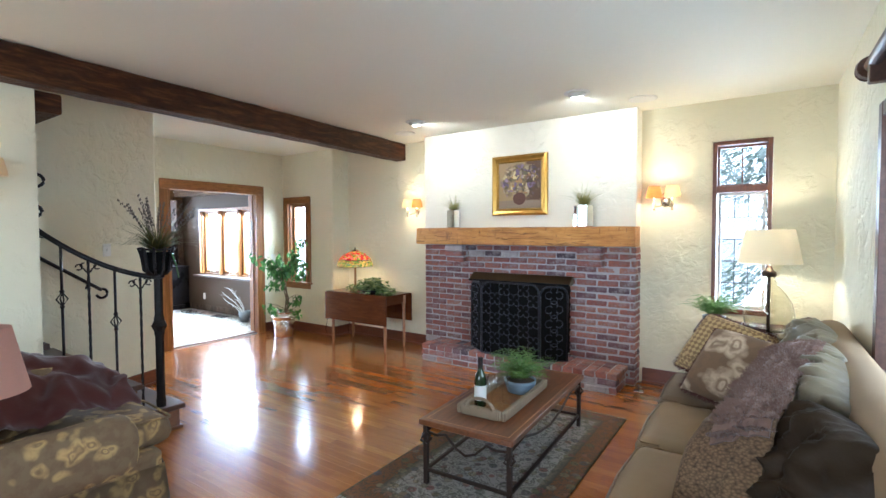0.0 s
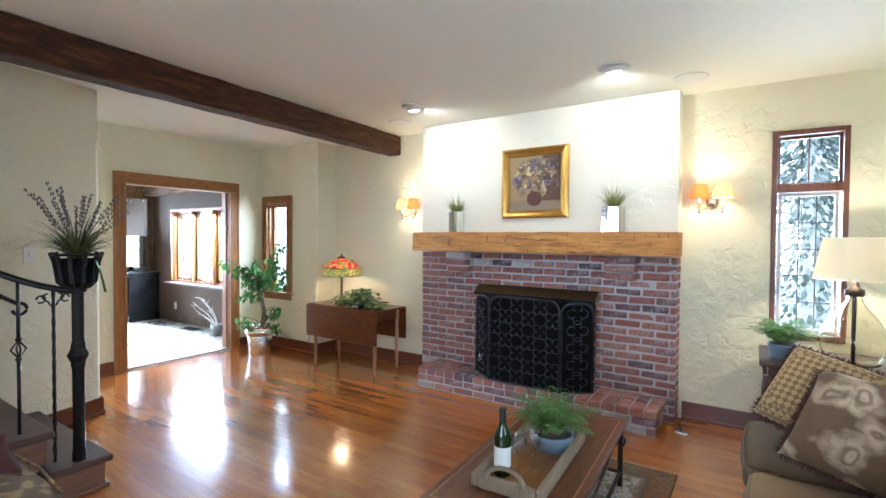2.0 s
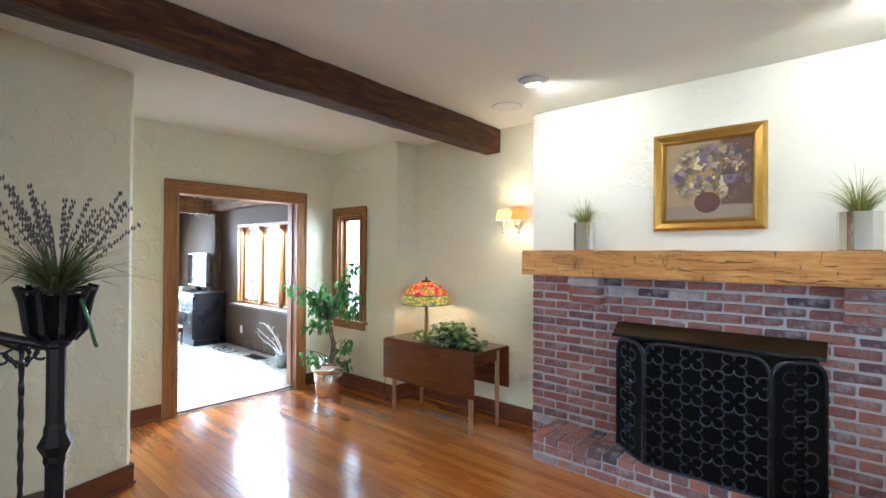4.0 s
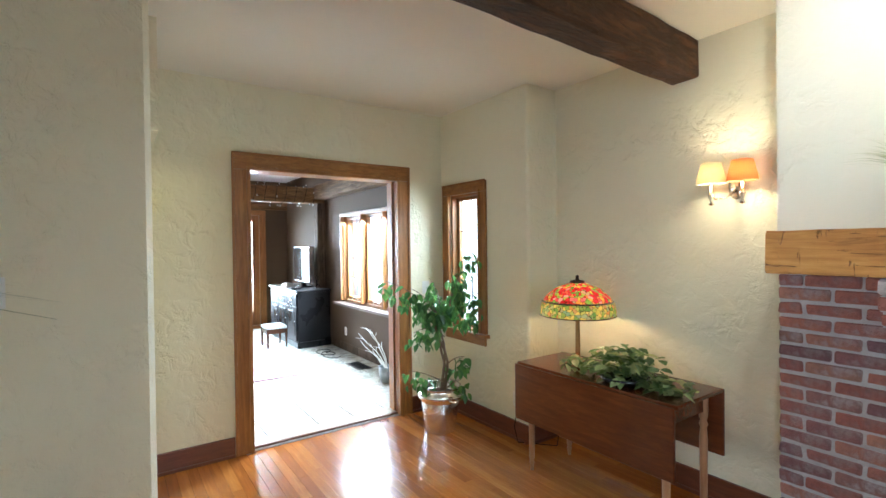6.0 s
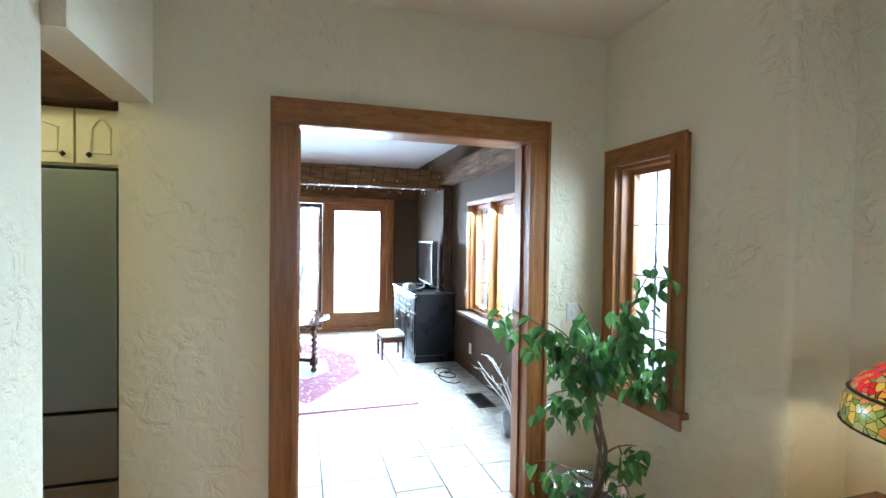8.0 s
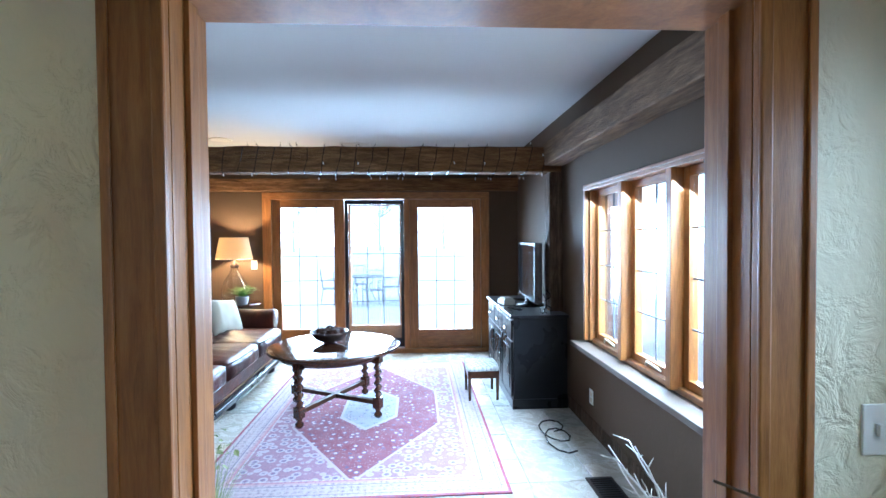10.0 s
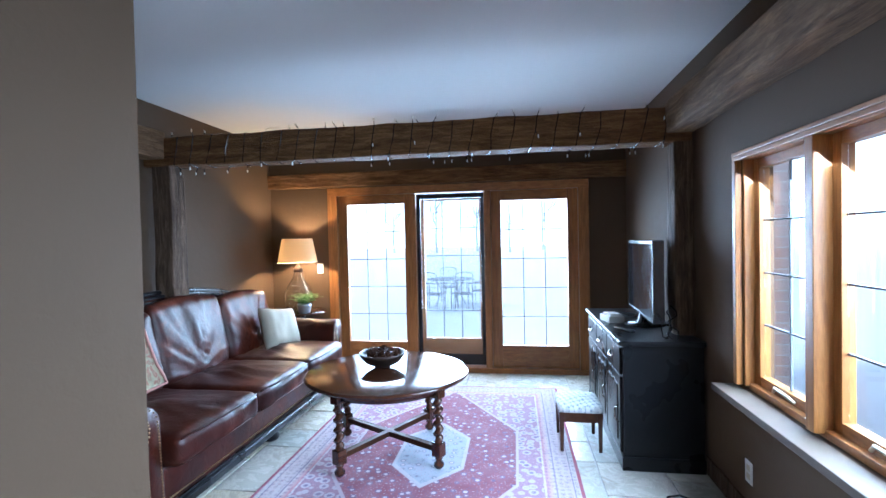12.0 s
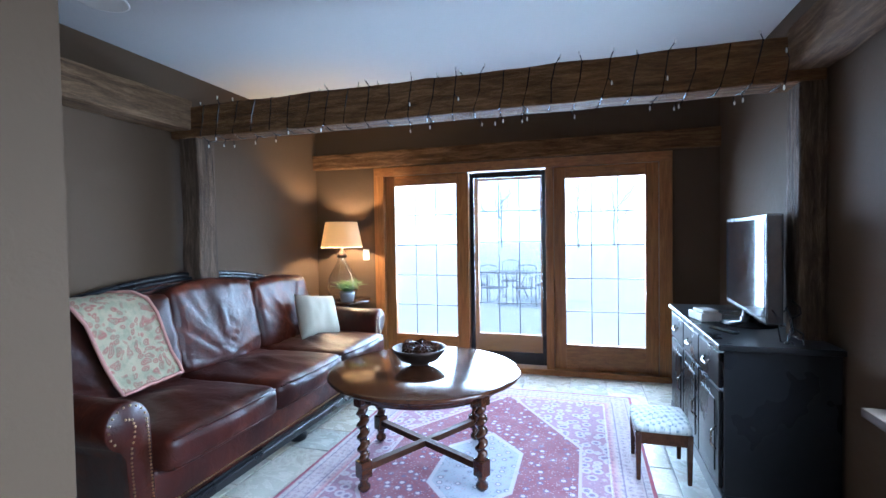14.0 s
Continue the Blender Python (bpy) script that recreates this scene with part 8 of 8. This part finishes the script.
for k in range(loops * 8 + 1):
    a = 2 * math.pi * k / 8
    y = -1.85 + 3.7 * k / (loops * 8)
    cx, cz = math.cos(a), math.sin(a)
    m9 = max(abs(cx) / 0.104, abs(cz) / 0.122)
    pts.append((cx / m9, y + rs.uniform(-0.01, 0.01), cz / m9 + 0.002))
    if rs.random() < 0.35:
        p = Vector(pts[-1])
        tip = p + Vector((cx * 0.02 + rs.uniform(-0.01, 0.01), rs.uniform(-0.03, 0.03), (0.035 if cz > 0 else -0.04)))
        tube(bm, [p, tip], 0.003, 4)
        lathe(bulbs, [(0.001, -0.012), (0.0045, -0.006), (0.0045, 0.006), (0.001, 0.014)], 6, tip, cap=False)
tube(bm, pts, 0.0038, 5)
part("wire", bm, "black_plastic", t)
part("mini_bulbs", bulbs, "white_plastic", t, "tiny clear bulbs")["kind"] = "stuff"
t = thing("ceiling_register", "white ceiling air register in the den", "ceiling vent", (-9.75, 3.40, CEIL - 0.01))
part("frame", boxed(-0.07, 0.07, -0.17, 0.17, -0.008, 0.0, bevel=0.002), "white_plastic", t)
for k in range(6):
    part("slat", boxed(-0.05 + 0.018 * k, -0.042 + 0.018 * k, -0.15, 0.15, -0.012, -0.008, bevel=0.001), "white_plastic", t)
# ---- outdoors ----
bm = bmesh.new()
bm.faces.new([bm.verts.new(p) for p in ((-150, -150, -0.25), (150, -150, -0.25), (150, 150, -0.25), (-150, 150, -0.25))])
tagged(part("ground", bm, "snow_ground"), "pale snowy lawn around the house", "ground", kind="structure")
n9 = Nodes("overcast_glow")
co = n9.coords()
glow = n9.node("Emission", Strength=9.0)
n9.t.links.new(n9.mix(n9.noise(co, 0.03, 3), (0.90, 0.96, 1.0), (0.82, 0.90, 0.98)), glow.inputs[0])
n9.t.links.new(glow.outputs[0], n9.t.nodes["Material Output"].inputs[0])
bm = bmesh.new()
ring = [(110 * math.cos(2 * math.pi * k / 48), 110 * math.sin(2 * math.pi * k / 48)) for k in range(48)]
lo9, hi9 = [[bm.verts.new((x, y, z)) for x, y in ring] for z in (-0.3, 60)]
for k in range(48):
    bm.faces.new((lo9[k], lo9[(k + 1) % 48], hi9[(k + 1) % 48], hi9[k]))
tagged(part("backdrop", bm, "overcast_glow"), "bright overcast winter sky in the distance", "sky", kind="structure")


def bare_tree(at, high, seed, label, limbs=9):
    """A leafless tree: a tapered trunk, forking limbs and many twigs."""
    r = random.Random(seed)
    t = thing("bare_tree", label, "tree", at, "bare winter trees")
    bm = bmesh.new()
    tube(bm, [(0.05 * math.sin(q), 0.05 * math.cos(q * 1.3), high * 0.8 * q / 8) for q in range(9)], high * 0.022, 8, high * 0.005)
    part("trunk", bm, "hazed_bark", t, smooth=True)
    bm = bmesh.new()

    def grow(p, d, length, rad, level):
        pts = [p]
        for q in range(4):
            d = (d + Vector((r.uniform(-0.25, 0.25), r.uniform(-0.25, 0.25), r.uniform(-0.05, 0.2)))).normalized()
            pts.append(pts[-1] + d * length / 4)
        tube(bm, pts, rad, 5 if level < 2 else 3, rad * 0.4)
        if level < 3:
            for q in range(4 if level else 5):
                s = r.uniform(0.3, 1.0)
                base = pts[min(4, int(s * 4))]
                nd = (d + Vector((r.uniform(-1, 1), r.uniform(-1, 1), r.uniform(-0.2, 0.7)))).normalized()
                grow(base, nd, length * r.uniform(0.45, 0.7), rad * 0.5, level + 1)

    for k in range(limbs):
        a = k * 2.4 + r.uniform(-0.3, 0.3)
        grow(Vector((0, 0, high * r.uniform(0.22, 0.75))), Vector((math.cos(a), math.sin(a), r.uniform(0.3, 1.0))).normalized(), high * r.uniform(0.25, 0.42), high * 0.008, 0)
    part("crown", bm, "hazed_bark", t)


for k, (x, y, h) in enumerate(((-66, -6.0, 8), (-70, -1.0, 9), (-64, 3.5, 8), (-72, 8.0, 9), (-67, -12.0, 8), (-69, 13.0, 8))):
    bare_tree((x, y, -0.25), h, 100 + k, "leafless tree at the far edge of the snowy lawn", 7)
bare_tree((1.8, 14, -0.25), 7, 120, "leafless tree close to the north window", 12)
bare_tree((4.2, 18, -0.25), 8, 121, "leafless tree beyond the north window", 12)
bare_tree((-11, 20, -0.25), 8, 122, "leafless tree beyond the den window")


def spruce(at, high, wide, seed, label):
    """A snow-dusted spruce: a trunk and tiers of drooping sprays."""
    r = random.Random(seed)
    t = thing("spruce", label, "tree", at, "snowy spruces")
    part("trunk", tube(bmesh.new(), [(0, 0, 0), (0, 0, high * 0.5), (0, 0, high)], high * 0.018, 8, 0.01), "hazed_bark", t)
    bm = bmesh.new()
    for k in range(13000):
        s = r.random() ** 0.8
        z = high * (0.06 + 0.93 * s)
        rad = wide * (1 - s) * r.uniform(0.45, 1.0) + 0.03
        a = r.uniform(0, 6.283)
        p = Vector((math.cos(a) * rad, math.sin(a) * rad, z - rad * 0.35 * r.uniform(0.6, 1.2)))
        out = Vector((math.cos(a), math.sin(a), -0.45)).normalized()
        side = Vector((-math.sin(a), math.cos(a), 0)) * r.uniform(0.014, 0.038)
        ln = r.uniform(0.06, 0.19)
        bm.faces.new((bm.verts.new(p - out * ln), bm.verts.new(p + side), bm.verts.new(p + out * ln * 0.8), bm.verts.new(p - side)))
    part("sprays", bm, "spruce_needles", t)


leaf("spruce_needles", [(0.2, (0.05, 0.06, 0.065)), (0.5, (0.13, 0.15, 0.17)), (0.75, (0.30, 0.33, 0.36)), (0.95, (0.55, 0.58, 0.62))], 0.8)
spruce((1.3, 10.2, -0.25), 6.5, 1.9, 131, "snow-dusted spruce close outside the north window")
spruce((3.1, 11.5, -0.25), 7.5, 2.2, 132, "tall snow-dusted spruce beyond the north window")
spruce((-0.4, 13.0, -0.25), 7.0, 2.0, 133, "snow-dusted spruce at the edge of the garden")

# patio set
pt = thing("patio_table", "round dark metal patio table outside the doors", "patio table", (-17.4, 2.55, -0.25))
part("tabletop", lathe(bmesh.new(), [(0.001, 0.70), (0.60, 0.70), (0.61, 0.715), (0.001, 0.72)], 32, cap=False), "outdoor_metal", pt)
for k in range(4):
    a = k * math.pi / 2 + 0.6
    part("leg", tube(bmesh.new(), [(0.45 * math.cos(a), 0.45 * math.sin(a), 0.0), (0.25 * math.cos(a), 0.25 * math.sin(a), 0.4), (0.42 * math.cos(a), 0.42 * math.sin(a), 0.70)], 0.015, 6), "outdoor_metal", pt)


def patio_chair():
    t = thing("patio_chair", "dark metal patio chair with a curved slatted back", "patio chair", (0, 0, 0), "patio chairs")
    part("seat", boxed(-0.23, 0.23, -0.22, 0.22, 0.40, 0.425, bevel=0.01), "outdoor_metal", t)
    for x in (-0.22, 0.22):
        part("leg", tube(bmesh.new(), [(x, 0.22, 0.0), (x, 0.22, 0.63), (x, -0.05, 0.66)], 0.012, 6), "outdoor_metal", t)
        part("leg", tube(bmesh.new(), [(x, -0.26, 0.0), (x, -0.20, 0.4), (x, -0.27, 0.88)], 0.012, 6), "outdoor_metal", t)
    part("back_hoop", tube(bmesh.new(), [(0.22 * math.cos(math.pi * q / 10), -0.27, 0.88 + 0.08 * math.sin(math.pi * q / 10)) for q in range(11)], 0.012, 6), "outdoor_metal", t)
    for k in range(5):
        x = -0.14 + 0.07 * k
        part("back_slat", tube(bmesh.new(), [(x, -0.205, 0.42), (x, -0.27, 0.90)], 0.006, 5), "outdoor_metal", t)
    return t


chair = patio_chair()
chair.matrix_basis = pose(-16.5, 2.25, -0.25, 0, 0, 75)
for x, y, rz in ((-17.1, 1.75, 10), (-18.2, 2.4, -80), (-17.3, 3.4, 175), (-16.55, 2.95, 110)):
    copy_thing(chair, pose(x, y, -0.25, 0, 0, rz))

# brick outer chimney seen from the den window
n9 = Nodes("outer_brick")
co = n9.coords((1, 1, 1), (radians(90), 0, radians(90)))
bt = n9.node("TexBrick", [("Vector", co)], Scale=4.6, Mortar_Size=0.03)
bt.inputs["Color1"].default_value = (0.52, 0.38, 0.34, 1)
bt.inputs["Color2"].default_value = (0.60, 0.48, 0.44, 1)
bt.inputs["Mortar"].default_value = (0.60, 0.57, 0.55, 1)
n9.bump(bt.outputs["Fac"], -0.4, 0.01)
n9.set(Base_Color=bt.outputs["Color"], Roughness=0.9)
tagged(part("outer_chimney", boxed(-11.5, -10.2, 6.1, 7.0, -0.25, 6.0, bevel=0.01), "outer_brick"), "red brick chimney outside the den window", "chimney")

# ---- floors piece by piece ----
rp = random.Random(44)
ROW, NEAR = 0.0635, 300
plank_cache = {}


def plank_mesh(length):
    key = round(length, 2)
    if key not in plank_cache:
        bm = bmesh.new()
        a, b2, c = key / 2 - 0.0002, ROW / 2 - 0.0002, 0.0007
        top = [bm.verts.new(p) for p in ((-a + c, -b2 + c, 0), (a - c, -b2 + c, 0), (a - c, b2 - c, 0), (-a + c, b2 - c, 0))]
        mid = [bm.verts.new(p) for p in ((-a, -b2, -c), (a, -b2, -c), (a, b2, -c), (-a, b2, -c))]
        low = [bm.verts.new((v.co.x, v.co.y, -0.02)) for v in mid]
        bm.faces.new(top)
        for q in range(4):
            j = (q + 1) % 4
            bm.faces.new((mid[q], mid[j], top[j], top[q]))
            bm.faces.new((low[q], low[j], mid[j], mid[q]))
        me = bpy.data.meshes.new("plank")
        bm.to_mesh(me)
        bm.free()
        me.materials.append(MATS["floor_oak"])
        plank_cache[key] = me
    return plank_cache[key]


floor = thing("floor", "glossy reddish oak strip floor", "floor", (0, 0, 0), kind="structure")
rest = bmesh.new()
made = 0
y = 5.60 - ROW / 2
while y > -2.0:
    x = -5.05 - rp.uniform(0, 1.0)
    while x < 1.6:
        length = rp.choice((0.6, 0.8, 1.0, 1.2, 1.5))
        a, b2 = max(x, -5.05), min(x + length, 1.62)
        if b2 - a > 0.05:
            z = rp.uniform(-0.0005, 0.0)
            if made < NEAR and 2.65 < y < 5.0 and a > -5.1 and b2 < 0.4:
                ob = new("plank", plank_mesh(round(b2 - a, 2)))
                ob.parent = floor
                ob.location = ((a + b2) / 2, y, z)
                made += 1
            else:
                box(rest, a + 0.0003, b2 - 0.0003, y - ROW / 2 + 0.0003, y + ROW / 2 - 0.0003, -0.02, z)
        x += length
    y -= ROW
tagged(part("floor_planks", rest, "floor_oak_rest", floor), "remaining oak strips", kind="stuff")

den_floor = thing("floor_den", "mottled slate tiles with grey grout joints", "floor", (0, 0, 0), kind="structure")
rt2 = random.Random(19)
tile_cache = {}


def tile_mesh(w, h):
    key = (round(w, 3), round(h, 3))
    if key not in tile_cache:
        bm = boxed(-w / 2 + 0.004, w / 2 - 0.004, -h / 2 + 0.004, h / 2 - 0.004, -0.012, 0.0, bevel=0.003, seg=1)
        me = bpy.data.meshes.new("tile")
        bm.to_mesh(me)
        bm.free()
        me.materials.append(MATS["slate_tile"])
        tile_cache[key] = me
    return tile_cache[key]


y = 1.42
row = 0
while y < 5.44:
    h = min((0.305, 0.41, 0.305)[row % 3], 5.45 - y)
    x = -10.25 + (0, -0.2, -0.11)[row % 3]
    k = 0
    while x < -5.06:
        w9 = (0.41, 0.305, 0.61)[(k + row) % 3]
        a, b2 = max(x, -10.25), min(x + w9, -5.205)
        if b2 - a > 0.04 and h > 0.04:
            ob = new("tile", tile_mesh(b2 - a, h))
            ob.parent = den_floor
            ob.location = ((a + b2) / 2, y + h / 2, DEN + rt2.uniform(-0.0015, 0.0))
        x += w9
        k += 1
    y += h
    row += 1
